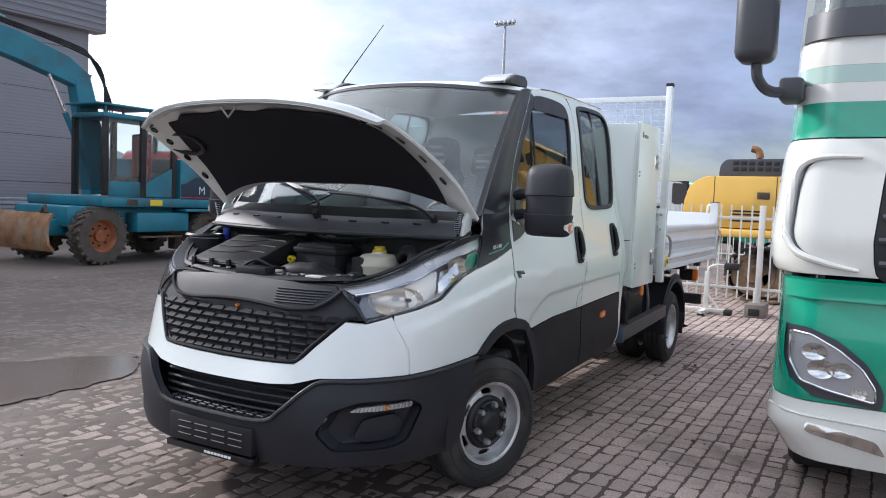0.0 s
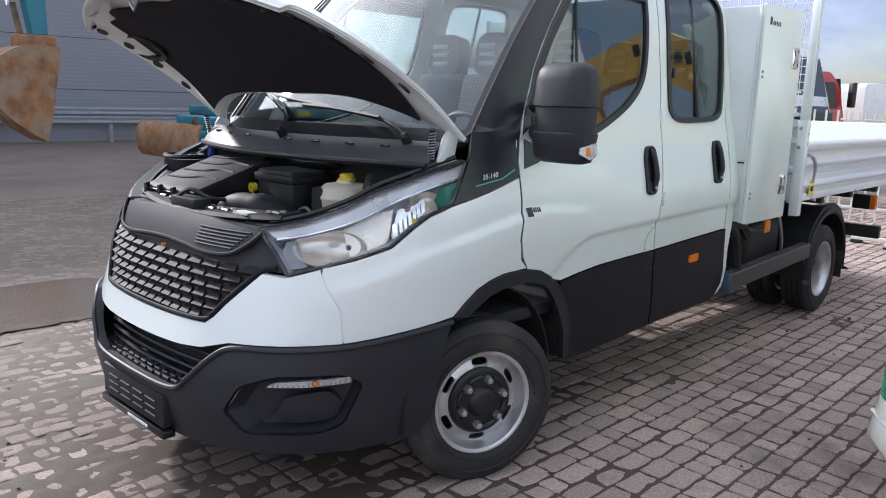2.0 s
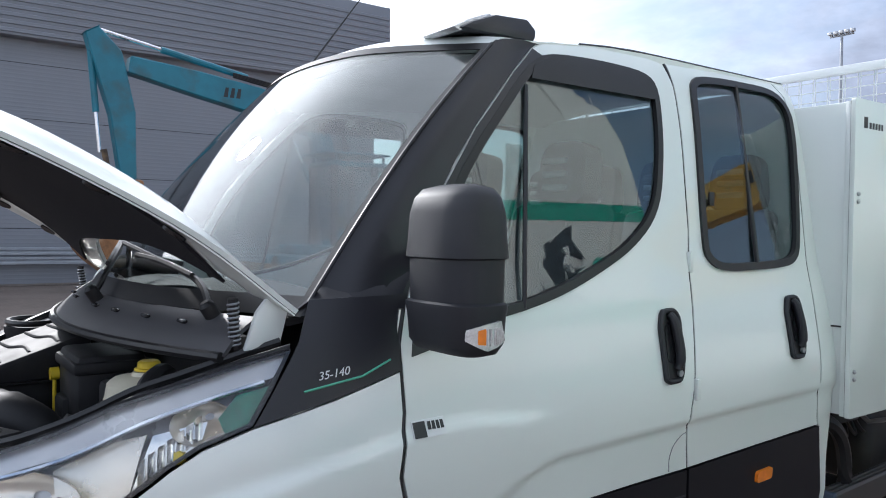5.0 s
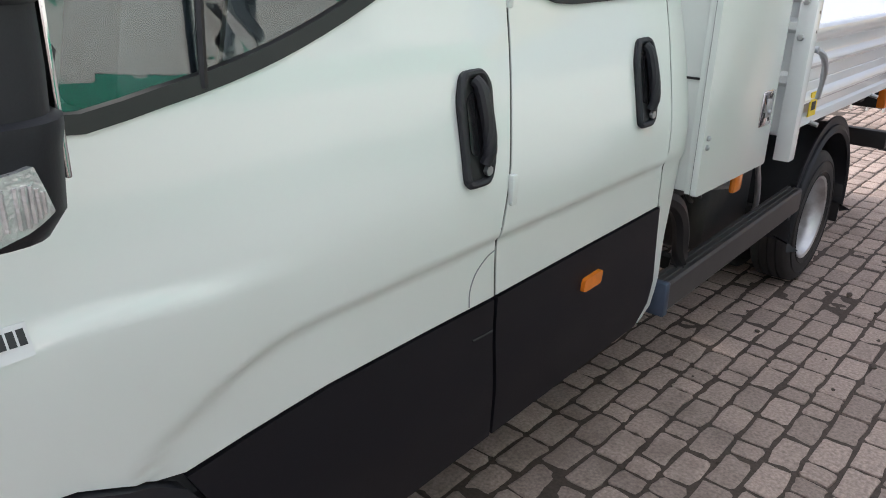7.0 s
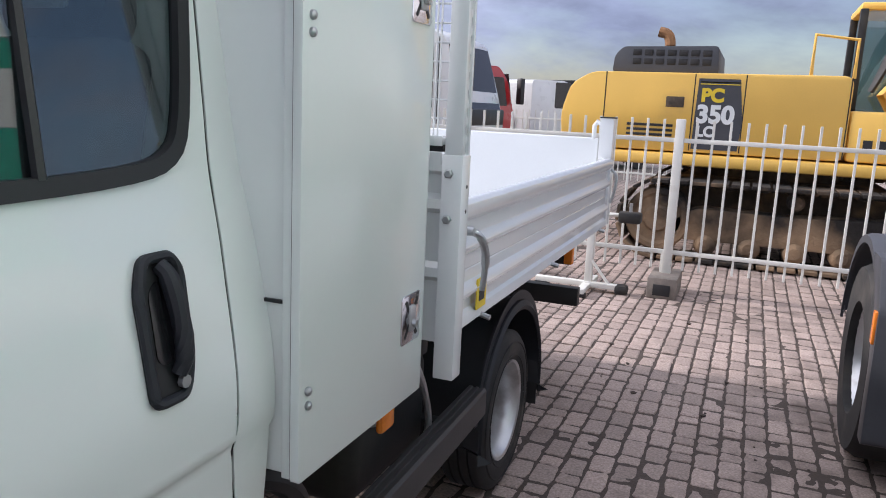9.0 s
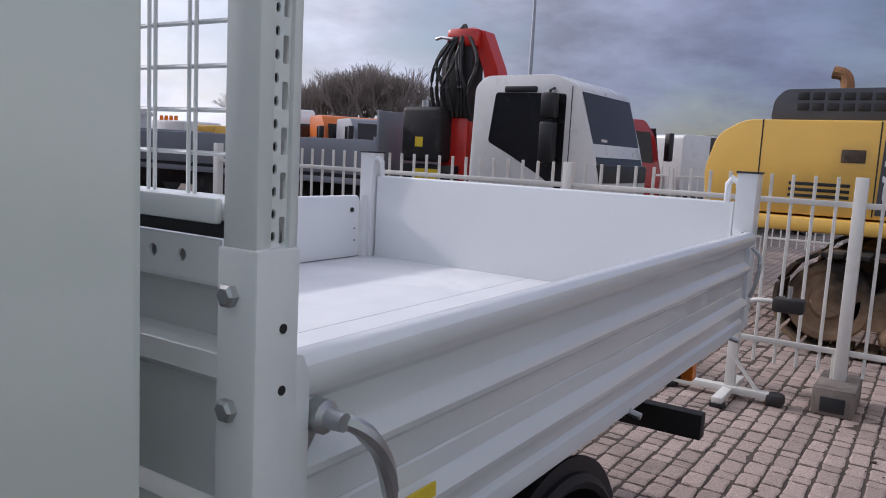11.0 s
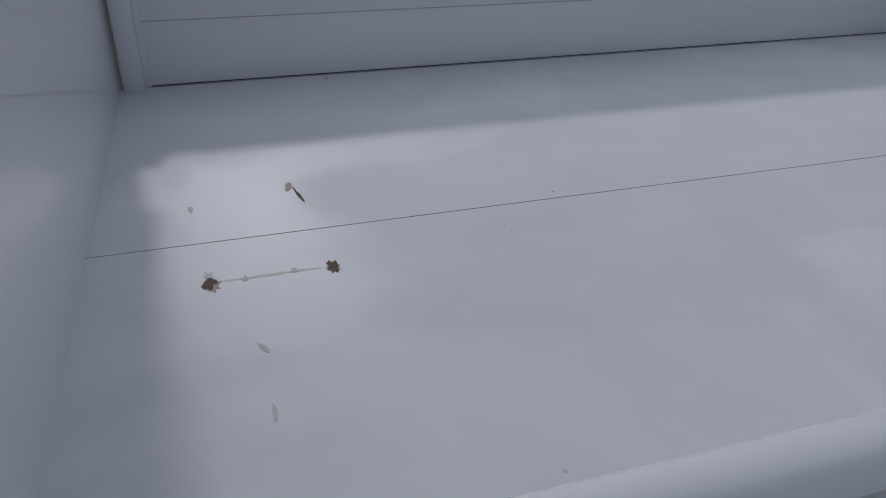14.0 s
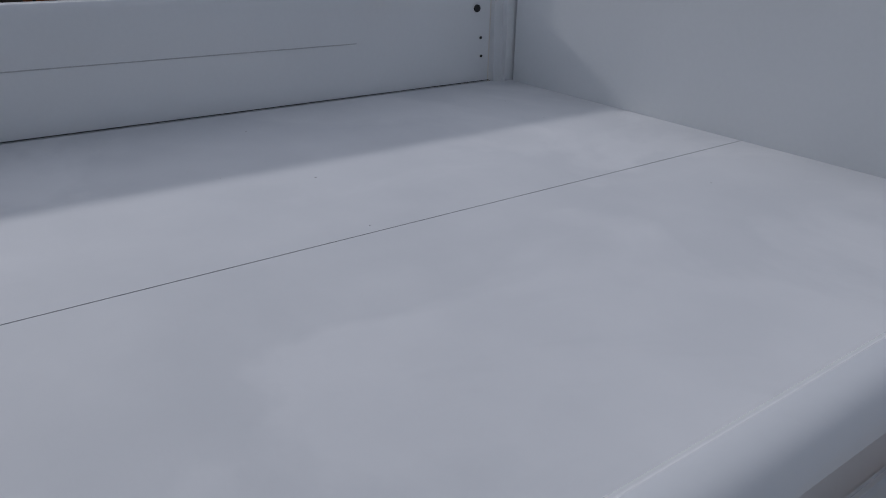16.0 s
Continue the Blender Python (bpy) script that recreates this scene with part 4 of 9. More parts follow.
writing("35-140", 0.027, tq, INK, "model_number", 0.001, TRUCK, "chrome model number on the corner panel", shear=0.3)
part("number_underline", tube([skin(0.755, 1.245, 0.003), skin(0.845, 1.268, 0.003), skin(0.895, 1.300, 0.003)], 0.003, 5), GREENINK, TRUCK)

# ---- roof, windscreen, pillars, bonnet, engine bay ----
def screen_pt(u, v, off=0.0):
    """u across from -1 to 1, v up the windscreen from 0 to 1."""
    bow = 1 - u * u
    w = step01((abs(u) - 0.45) / 0.55)
    x = (0.845 - 0.09 * v) * u + math.copysign(0.056 * w, u)
    y = -0.155 - 0.15 * bow + v * (0.665 + 0.03 * bow) + 0.105 * w - off * 0.75
    z = 1.405 + v * (0.775 + 0.045 * bow) + 0.045 * math.sin(math.pi * v) + off * 0.66
    return (x, y, z)


sc = loft([[screen_pt(u, v) for u in np.linspace(-0.97, 0.97, 25)] for v in np.linspace(0.0, 0.985, 15)], 0.004)
ws = part("windscreen", sc, SCREEN, TRUCK, "large raked windscreen")
ws.visible_shadow = False
for a, b, c, d in ((-0.97, 0.97, 0.0, 0.05), (-0.97, 0.97, 0.95, 0.985)):
    part("screen_band", loft([[screen_pt(u, v, 0.003) for u in np.linspace(a, b, 25)] for v in np.linspace(c, d, 3)], 0.003), SEAL, ws)
for sg in (1, -1):
    part("screen_band", loft([[screen_pt(sg * u, v, 0.003) for u in (0.945, 0.96, 0.975)] for v in np.linspace(0.0, 0.985, 13)], 0.003), SEAL, ws)
    # A-pillar between windscreen and door
    seam = spline([(0.932, 1.42), (0.972, 1.55), (1.044, 1.715), (1.187, 1.91), (1.357, 2.095), (1.457, 2.185), (1.50, 2.205)], 2)
    rows = []
    for i, (s, z) in enumerate(seam):
        v = i / (len(seam) - 1)
        a, b = Vector(screen_pt(0.972, min(1.0, v * 1.0), 0.004)), Vector(skin(s, z))
        mid = (a + b) / 2 + Vector((0.012, -0.012, 0.006))
        rows.append([tuple(Vector((p[0] * sg, p[1], p[2]))) for p in spline([tuple(a), tuple(mid), tuple(b)], 4)])
    part("a_pillar", loft(rows, 0.02), PILLAR, TRUCK, "dark grey windscreen pillar", 60)
    part("pillar_seam", tube([(p[0] * sg, p[1], p[2]) for p in (screen_pt(0.985, v, 0.012) for v in np.linspace(0.03, 0.97, 12))], 0.005, 6), PILLAR, TRUCK)
    # filler between corner panel and windscreen foot
    foot = [[(q[0] * sg, q[1], q[2]) for q in row] for row in ([skin(0.765, 1.446), skin(0.84, 1.45), skin(0.93, 1.453)], [screen_pt(0.93, 0.0), (0.86, 0.02, 1.50), skin(0.965, 1.53)])]
    part("pillar_foot", loft(foot, 0.01), PILLAR, TRUCK)


def roof_pt(u, v):
    """u from -1 (one drip rail) to 1, v from the screen's top edge to the rear."""
    a = abs(u)
    front = Vector(screen_pt(u * 0.972, 0.985))
    y0 = front.y + 0.0
    y = y0 + v * (2.245 - y0)
    edge = min(2.262, 2.19 + 0.07 * step01((y - 0.45) / 0.9))
    crown = 2.228 + 0.105 * step01((y - 0.30) / 1.1) - 0.02 * step01((y - 1.7) / 0.6)
    xe = float(np.interp(edge, GRID, HALF_WIDTH)) + 0.004
    z = edge + (crown - edge) * (1 - a ** 3.2)
    k = step01(v / 0.12)
    x = u * xe * k + front.x * (1 - k)
    return (x, y, z if v > 0 else front.z)


rf = loft([[roof_pt(u, v) for u in np.linspace(-1, 1, 33)] for v in (0, 0.02, 0.05, 0.1, 0.16, 0.24, 0.34, 0.46, 0.58, 0.7, 0.82, 0.92, 1.0)], 0.03)
roof = part("roof", rf, WHITE, TRUCK, "white cab roof", 50)
part("roof_rail_seam", tube([roof_pt(0.985, v) for v in np.linspace(0.25, 1.0, 10)], 0.006, 6), SEAL, roof)
part("rear_wall", box((-0.90, 2.19, 0.60), (0.90, 2.235, 1.50), 0.02), WHITE, TRUCK)
part("rear_wall", prism([(-0.88, 1.49), (0.88, 1.49), (0.75, 2.24), (-0.75, 2.24)], 1, 2.19, 2.235, 0.0), WHITE, TRUCK)
for sg in (1, -1):
    # clear marker lamps on the roof's front corners
    lampb = bmesh.new()
    prof = [(0.52, 2.222), (0.57, 2.250), (0.66, 2.285), (0.79, 2.292), (0.83, 2.26), (0.82, 2.222)]
    prism(prof, 0, 0.63 * sg - 0.10, 0.63 * sg + 0.10, 0.012, lampb)
    rl = part("roof_lamp", lampb, PILLAR, TRUCK, "grey roof marker lamp with clear front")
    part("lens", prism([(0.505, 2.225), (0.565, 2.258), (0.645, 2.289), (0.66, 2.279), (0.58, 2.242), (0.53, 2.215)], 0, 0.63 * sg - 0.085, 0.63 * sg + 0.085, 0.006), CLEARLENS, rl)
part("aerial", tube([(-0.56, 0.62, 2.27), (-0.55, 0.64, 2.31), (-0.42, 0.90, 2.72)], [0.008, 0.005, 0.0025], 6), SEAL, TRUCK, "thin black roof aerial")

# cowl below the windscreen
def cowl_pt(u, v):
    bow = 1 - u * u
    return (0.84 * u, -0.152 - 0.15 * bow - v * (0.085 + 0.035 * bow), 1.408 - 0.085 * v + 0.012 * math.sin(math.pi * v))


cw = part("cowl", loft([[cowl_pt(u, v) for u in np.linspace(-1, 1, 25)] for v in np.linspace(0, 1, 7)], 0.01), COWLGREY, TRUCK, "dark grey plastic scuttle panel")
part("cowl_lip", tube([cowl_pt(u, 1.03) for u in np.linspace(-1, 1, 25)], 0.013, 8), SEAL, cw)
for u in (-0.75, -0.5, -0.28, 0.12, 0.33, 0.55, 0.75):
    c = Vector(cowl_pt(u, 0.45))
    part("cowl_plug", box((-0.025, -0.008, -0.003), (0.025, 0.008, 0.008), 0.006, turn=Matrix.Translation(c)), GLOSSBLACK, cw)
part("firewall", box((-0.80, -0.19, 0.75), (0.80, -0.15, 1.36), 0.01), FRAMEBLACK, TRUCK)
# wipers
for pts in ([(0.04, -0.345, 1.41), (0.01, -0.30, 1.48), (-0.20, -0.21, 1.555), (-0.42, -0.15, 1.59)], [(0.70, -0.215, 1.41), (0.57, -0.20, 1.475), (0.29, -0.205, 1.515), (0.02, -0.215, 1.53)]):
    arm = part("wiper", tube(spline(pts, 4), 0.009, 6), SEAL, TRUCK, "black windscreen wiper")
    a, b = Vector(pts[1]), Vector(pts[3])
    d = (b - a).normalized()
    part("blade", tube([a + d * 0.04 + Vector((0, -0.004, 0.012)), b + d * 0.22 + Vector((0, 0.02, 0.012))], 0.008, 6), SEAL, arm)
    part("pivot", lathe([(-0.02, 0.02), (0.02, 0.02), (0.03, 0.012), (0.03, 0)], pts[0], (0, -0.5, 0.8), 12), SEAL, arm)

# bonnet, propped open: outer skin, pressed inner frame, felt
HOOD = [
    [(0.0, -0.245, 1.592), (0.45, -0.225, 1.582), (0.75, -0.140, 1.495), (0.885, -0.068, 1.424)],
    [(0.0, -0.42, 1.735), (0.42, -0.40, 1.725), (0.74, -0.345, 1.685), (0.880, -0.30, 1.60)],
    [(0.0, -0.72, 1.905), (0.40, -0.70, 1.895), (0.70, -0.63, 1.845), (0.845, -0.56, 1.745)],
    [(0.0, -0.935, 1.965), (0.36, -0.915, 1.955), (0.62, -0.855, 1.915), (0.795, -0.78, 1.845)],
    [(0.0, -1.015, 1.938), (0.33, -0.99, 1.930), (0.58, -0.925, 1.895), (0.765, -0.84, 1.838)],
]
hood_net = net([[(-x, y, z) for x, y, z in r[::-1]] + r[1:] for r in HOOD], 5, 5)
hood = part("bonnet", loft(hood_net, 0.012), WHITE, TRUCK, "white bonnet held open", 60)


def hood_under(i, j, d):
    """A point d below the bonnet's skin at net row i, column j."""
    a = Vector(hood_net[min(i + 1, len(hood_net) - 1)][j]) - Vector(hood_net[max(i - 1, 0)][j])
    b = Vector(hood_net[i][min(j + 1, len(hood_net[0]) - 1)]) - Vector(hood_net[i][max(j - 1, 0)])
    n = a.cross(b).normalized()
    if n.z > 0:
        n = -n
    return tuple(Vector(hood_net[i][j]) + n * d)


nr, nc = len(hood_net), len(hood_net[0])
inner = []
for i in range(nr):
    row = []
    for j in range(nc):
        e = min(j, nc - 1 - j, (nr - 1 - i) * 1.2, i * 1.5 + 0.5)
        row.append(hood_under(i, j, 0.014 + 0.026 * step01(e / 3.0)))
    inner.append(row)
part("inner_frame", loft(inner, 0.004), WHITE, hood, "pressed white inner frame of the bonnet", 60)
felt = []
for i in range(1, nr - 7):
    t = (i - 1) / (nr - 9)
    inset = 4.4 + 1.6 * t * t
    cols = np.linspace(inset, nc - 1 - inset, 29)
    row = []
    for q in cols:
        j = int(q)
        f = q - j
        p, q2 = Vector(hood_under(i, j, 0.047)), Vector(hood_under(i, min(j + 1, nc - 1), 0.047))
        edge = (0.020 * math.sin(q * 1.5) + 0.012 * math.sin(q * 0.7 + 1.0)) * step01((t - 0.75) / 0.2)
        row.append(tuple(p.lerp(q2, f) + Vector((0, -edge, 0))))
    felt.append(row)
part("felt_lining", loft(felt, 0.008), FELT, hood, "black felt lining under the bonnet", 60)
for sgn in (0, 1):
    for i in (5, 8, 11, 14, 17):
        j = 2 if sgn else nc - 3
        c = Vector(hood_under(i, j, 0.046))
        n = (Vector(hood_under(i, j, 0.06)) - c).normalized()
        _, u, v = frame_axes(n)
        k = Vector(hood_net[min(i + 1, nr - 1)][j]) - Vector(hood_net[i][j])
        k.normalize()
        w = k.cross(n).normalized()
        ov = bmesh.new()
        vs = [ov.verts.new(c + 0.030 * math.cos(a) * k + 0.014 * math.sin(a) * w) for a in np.linspace(0, 2 * math.pi, 17)[:-1]]
        ov.faces.new(vs)
        ext = bmesh.ops.extrude_face_region(ov, geom=ov.faces[:])
        for g in ext["geom"]:
            if isinstance(g, bmesh.types.BMVert):
                g.co -= n * 0.008
        part("pressed_hole", ov, GLOSSBLACK, hood)
duct_c = Vector(hood_under(9, 5, 0.055))
part("air_seal", tube([duct_c + Vector((0.13 * math.cos(a), 0.09 * math.sin(a) * 0.8, 0.09 * math.sin(a) * -0.55)) for a in np.linspace(0, 2 * math.pi, 21)[:-1]], 0.014, 6, closed=True), SEAL, hood, "rubber intake seal")
lp = Vector(hood_under(nr - 3, nc // 2, 0.05))
part("latch_striker", tube([lp + Vector((-0.05, 0, 0)), lp + Vector((0, 0.0, -0.05)), lp + Vector((0.05, 0, 0))], 0.006, 6), ZINC, hood)
for sg in (1, -1):
    p0, p1 = Vector((0.825 * sg, -0.20, 1.335)), Vector((0.845 * sg, -0.215, 1.455))
    part("gas_strut", tube([p0, p1], 0.012, 8), SEAL, hood)
    part("strut_spring", tube([p0.lerp(p1, t) + Vector((0.013 * math.cos(70 * t), 0.013 * math.sin(70 * t), 0)) for t in np.linspace(0.05, 0.95, 110)], 0.0025, 4), GALV, hood)
    part("hinge_bracket", prism([(-0.19, 1.33), (-0.10, 1.34), (-0.08, 1.42), (-0.12, 1.47), (-0.16, 1.42)], 0, 0.845 * sg - 0.010, 0.845 * sg + 0.010, 0.006), WHITE, TRUCK)
    # upper edge of the fender beside the engine bay
    ledge = [[(p[0] * sg, p[1], p[2]) for p in (skin(s, z, -0.004), skin(s, z, -0.05), skin(s - 0.004, z - 0.03, -0.07))] for s, z in spline([(0.29, 1.094), (0.383, 1.132), (0.46, 1.184), (0.52, 1.236), (0.58, 1.270), (0.66, 1.312), (0.735, 1.342)], 3)]
    part("fender_ledge", loft(ledge, 0.004), PLASTIC, TRUCK)
    part("bay_seal", tube([(p[0] * sg, p[1], p[2]) for p in (skin(s, z + 0.012, -0.055) for s, z in spline([(0.30, 1.094), (0.383, 1.132), (0.46, 1.184), (0.52, 1.236), (0.58, 1.270), (0.66, 1.312), (0.72, 1.338)], 3))], 0.010, 6), SEAL, TRUCK)
    part("bay_wall", loft([[(0.80 * sg, y, z) for y in (-0.17, -0.25, -0.33)] for z in (0.75, 1.28)] , 0.01), FRAMEBLACK, TRUCK)

# lock carrier across the front of the bay
carrier = [[(x, -0.80 + 0.10 * (x / 0.55) ** 2 + d, z + 0.02 * (x / 0.55) ** 2) for x in np.linspace(-0.56, 0.56, 15)] for d, z in ((-0.012, 1.098), (0.0, 1.112), (0.09, 1.122), (0.12, 1.105))]
lc = part("lock_carrier", loft(carrier, 0.01), ENGINE, TRUCK, "dark lock carrier with stickers across the front")
part("sticker", box((0.315, -0.755, 1.120), (0.405, -0.705, 1.128), 0.0), STICKER, lc, "white paper sticker")
for x in (-0.50, -0.38, -0.20, 0.20, 0.28, 0.46, 0.52):
    y = -0.755 + 0.10 * (x / 0.55) ** 2
    part("carrier_bolt", lathe([(0.0, 0.013), (0.006, 0.013), (0.009, 0.008), (0.009, 0)], (x, y, 1.119 + 0.02 * (x / 0.55) ** 2), (0, 0, 1), 10), ZINC, lc)
for x in (-0.44, -0.29, 0.15, 0.24, 0.50):
    y = -0.75 + 0.10 * (x / 0.55) ** 2
    part("carrier_recess", box((x - 0.030, y - 0.020, 1.112), (x + 0.030, y + 0.030, 1.124 + 0.02 * (x / 0.55) ** 2), 0.006, seg=1), SEAL, lc)
part("lock", box((-0.10, -0.80, 1.10), (0.10, -0.72, 1.15), 0.01), ENGINE, lc)
part("latch", tube(spline([(-0.07, -0.79, 1.14), (0.0, -0.76, 1.18), (0.07, -0.72, 1.15), (0.1, -0.66, 1.14)], 4), 0.009, 6), SEAL, lc)
part("bay_floor", box((-0.62, -0.70, 0.80), (0.62, -0.16, 0.86), 0.01), FRAMEBLACK, TRUCK)
part("radiator", box((-0.6, -0.74, 0.45), (0.6, -0.68, 1.10), 0.01), FRAMEBLACK, TRUCK)
# air filter box with a ribbed lid
lid = prism([(-0.72, 1.135), (-0.72, 1.150), (-0.69, 1.165), (-0.37, 1.272), (-0.33, 1.272), (-0.33, 1.15)], 0, -0.50, -0.07, 0.008)
fb = part("air_filter_box", lid, ENGINE, TRUCK, "ribbed black air filter box")
part("filter_base", box((-0.48, -0.70, 0.95), (-0.10, -0.32, 1.14), 0.02), ENGINE, fb)
for y in (-0.61, -0.53, -0.45, -0.38):
    z = 1.165 + (y + 0.69) / 0.32 * 0.107
    part("lid_rib", tube(spline([(-0.47, y - 0.012, z - 0.003), (-0.30, y, z + 0.002), (-0.22, y + 0.03, z + 0.010), (-0.10, y + 0.03, z + 0.008)], 4), 0.006, 6), ENGINE, fb)
for x in (-0.47, -0.34, -0.22, -0.10):
    part("lid_clip", box((x - 0.012, -0.735, 1.115), (x + 0.012, -0.715, 1.165), 0.003, seg=1), ENGINE, fb)
part("lid_seam", box((-0.506, -0.726, 1.136), (-0.064, -0.33, 1.142), 0.002, seg=1), SEAL, fb)
part("inlet_bellows", tube([(-0.74, -0.40, 1.05), (-0.74, -0.40, 1.24)], [0.09, 0.10], 20), ENGINE, fb)
part("inlet_rim", tube([(-0.74 + 0.115 * math.cos(a), -0.40 + 0.085 * math.sin(a), 1.255) for a in np.linspace(0, 2 * math.pi, 25)[:-1]], 0.012, 6, closed=True), SEAL, fb)
part("washer_neck", tube([(-0.70, -0.27, 1.20), (-0.70, -0.27, 1.30)], 0.02, 10), material("blue_cap", (0.02, 0.05, 0.35), 0.4, bump=0.0), TRUCK, "blue washer cap")
# battery cover, hoses, reservoir
bt = part("battery_cover", box((-0.03, -0.43, 0.98), (0.24, -0.24, 1.255), 0.02), ENGINE, TRUCK, "black battery cover")
part("cover_lid", box((-0.04, -0.44, 1.20), (0.25, -0.23, 1.235), 0.01), ENGINE, bt)
part("dipstick", tube([(-0.045, -0.44, 1.00), (-0.045, -0.44, 1.15)], 0.006, 6), YELLOWCAP, TRUCK)
part("dipstick_ring", lathe([(-0.012, 0.02), (0.012, 0.02), (0.012, 0.009), (-0.012, 0.009)], (-0.045, -0.44, 1.165), (0, 1, 0), 12, closed=True), YELLOWCAP, TRUCK)
part("air_hose", tube(spline([(-0.02, -0.60, 1.06), (0.12, -0.62, 1.115), (0.25, -0.60, 1.12), (0.33, -0.53, 1.07), (0.34, -0.48, 0.95)], 5), [0.052] * 10 + [0.062] * 11, 16), ENGINE, TRUCK, "thick black air hose")
rs = part("coolant_tank", lathe([(0, 0), (0, 0.088), (0.010, 0.102), (0.062, 0.106), (0.066, 0.109), (0.072, 0.109), (0.076, 0.106), (0.112, 0.100), (0.124, 0.086), (0.130, 0.040), (0.140, 0.036), (0.145, 0)], (0.42, -0.29, 1.090), (0, 0, 1), 28), RESERVOIR, TRUCK, "cloudy coolant tank with a yellow cap")
part("cap", lathe([(0, 0.037), (0.006, 0.037), (0.008, 0.030), (0.022, 0.029), (0.026, 0.024), (0.026, 0)], (0.42, -0.285, 1.232), (0, 0, 1), 14), YELLOWCAP, rs, "yellow screw cap")
part("hose", tube(spline([(0.52, -0.25, 1.20), (0.60, -0.30, 1.25), (0.67, -0.36, 1.22), (0.68, -0.40, 1.08)], 5), 0.028, 10), SEAL, TRUCK)
part("hose", tube(spline([(-0.3, -0.25, 1.26), (-0.1, -0.22, 1.30), (0.05, -0.26, 1.27), (0.3, -0.24, 1.28)], 5), 0.016, 8), SEAL, TRUCK)
part("bracket", box((0.57, -0.205, 1.30), (0.70, -0.19, 1.34), 0.005), ZINC, TRUCK)
part("bracket", box((0.02, -0.24, 1.26), (0.07, -0.20, 1.33), 0.005), ZINC, TRUCK)
part("bracket", box((-0.22, -0.26, 1.28), (-0.10, -0.24, 1.32), 0.005), ZINC, TRUCK)
random.seed(4)
for k in range(14):
    x, y = random.uniform(-0.65, 0.65), random.uniform(-0.6, -0.25)
    part("cable", tube(spline([(x, y, 1.0), (x + random.uniform(-0.1, 0.1), y + 0.05, 1.10), (x + random.uniform(-0.2, 0.2), y + random.uniform(-0.1, 0.1), 1.12), (x + random.uniform(-0.25, 0.25), y, 1.0)], 4), 0.009, 5), SEAL, TRUCK)
for k in range(10):
    x, y = -0.68 + 0.15 * k, -0.28 - 0.06 * (k % 3)
    part("engine_unit", box((x - 0.06, y - 0.05, 0.9), (x + 0.06, y + 0.05, 1.08 + 0.04 * (k % 4)), 0.015), ENGINE, TRUCK)

# mirrors on double arms
for sg in (1, -1):
    def mp_(x, y, z, sg=sg):
        return (x * sg, y, z)

    shell = [[] for _ in range(16)]
    levels = [(1.341, 0.035, 0.70), (1.348, 0.060, 0.90), (1.37, 0.077, 0.98), (1.43, 0.082, 1.01), (1.447, 0.086, 1.035), (1.456, 0.086, 1.035), (1.460, 0.076, 0.965), (1.50, 0.078, 0.975), (1.553, 0.078, 0.975), (1.557, 0.086, 1.035), (1.567, 0.086, 1.035), (1.60, 0.082, 1.01), (1.655, 0.079, 0.985), (1.69, 0.069, 0.92), (1.711, 0.052, 0.78), (1.72, 0.02, 0.45)]
    for i, (z, dy, k) in enumerate(levels):
        ring = []
        for a in np.linspace(0, 2 * math.pi, 29)[:-1]:
            ca, sa = math.cos(a), math.sin(a)
            px = 0.125 * k * math.copysign(abs(ca) ** 0.6, ca)
            py = dy * math.copysign(abs(sa) ** 0.75, sa)
            ring.append(mp_(1.165 + px, 0.185 + py, z))
        shell[i] = ring
    mb = bmesh.new()
    loft(shell, 0.0, closed=True, bm=mb)
    for row in (shell[0], shell[-1]):
        mb.faces.new([mb.verts.new(p) for p in row])
    mr = part("door_mirror", mb, PLASTIC, TRUCK, "tall black door mirror on two arms", 50)
    for z in (1.455, 1.565):
        part("mirror_arm", tube([mp_(0.93, 0.30, z - 0.01), mp_(1.0, 0.24, z), mp_(1.09, 0.21, z)], [0.03, 0.026, 0.026], 10), PLASTIC, mr)
    part("mirror_glass", box((1.095, 0.262, 1.39), (1.235, 0.268, 1.66), 0.002) if sg > 0 else box((-1.235, 0.262, 1.39), (-1.095, 0.268, 1.66), 0.002), CHROME, mr, "mirror glass")
    ind = sheet(rounded([(0.12, 1.384), (0.14, 1.406), (0.82, 1.424), (0.95, 1.380), (0.6, 1.360)], 0.01), [], lambda u, z, o, mp_=mp_: mp_(1.165 + (0.128 + o) * math.copysign(abs(math.cos(-0.85 + 1.3 * u)) ** 0.6, 1), 0.185 + (0.080 + o) * math.copysign(abs(math.sin(-0.85 + 1.3 * u)) ** 0.75, math.sin(-0.85 + 1.3 * u)), z), 0.01, (0.08, 0.05), out=0.004)
    il = part("mirror_indicator", ind, CLEARLENS, mr, "clear and amber mirror indicator")
    def lamp_pt(u, z, o, mp_=mp_):
        c, q = math.cos(-0.85 + 1.3 * u), math.sin(-0.85 + 1.3 * u)
        return mp_(1.165 + (0.128 + o) * abs(c) ** 0.6, 0.185 + (0.080 + o) * math.copysign(abs(q) ** 0.75, q), z)

    part("amber_core", sheet(rounded([(0.40, 1.376), (0.40, 1.405), (0.56, 1.409), (0.56, 1.374)], 0.01), [], lamp_pt, 0.01, (0.08, 0.05), out=0.006), AMBER, il)
    for k in range(7):
        u = 0.60 + 0.042 * k
        part("lens_rib", tube([lamp_pt(u, 1.372 + 0.003 * max(0, k - 3), 0.005), lamp_pt(u, 1.409 - 0.004 * max(0, k - 4), 0.005)], 0.0022, 5), CLEARLENS, il)

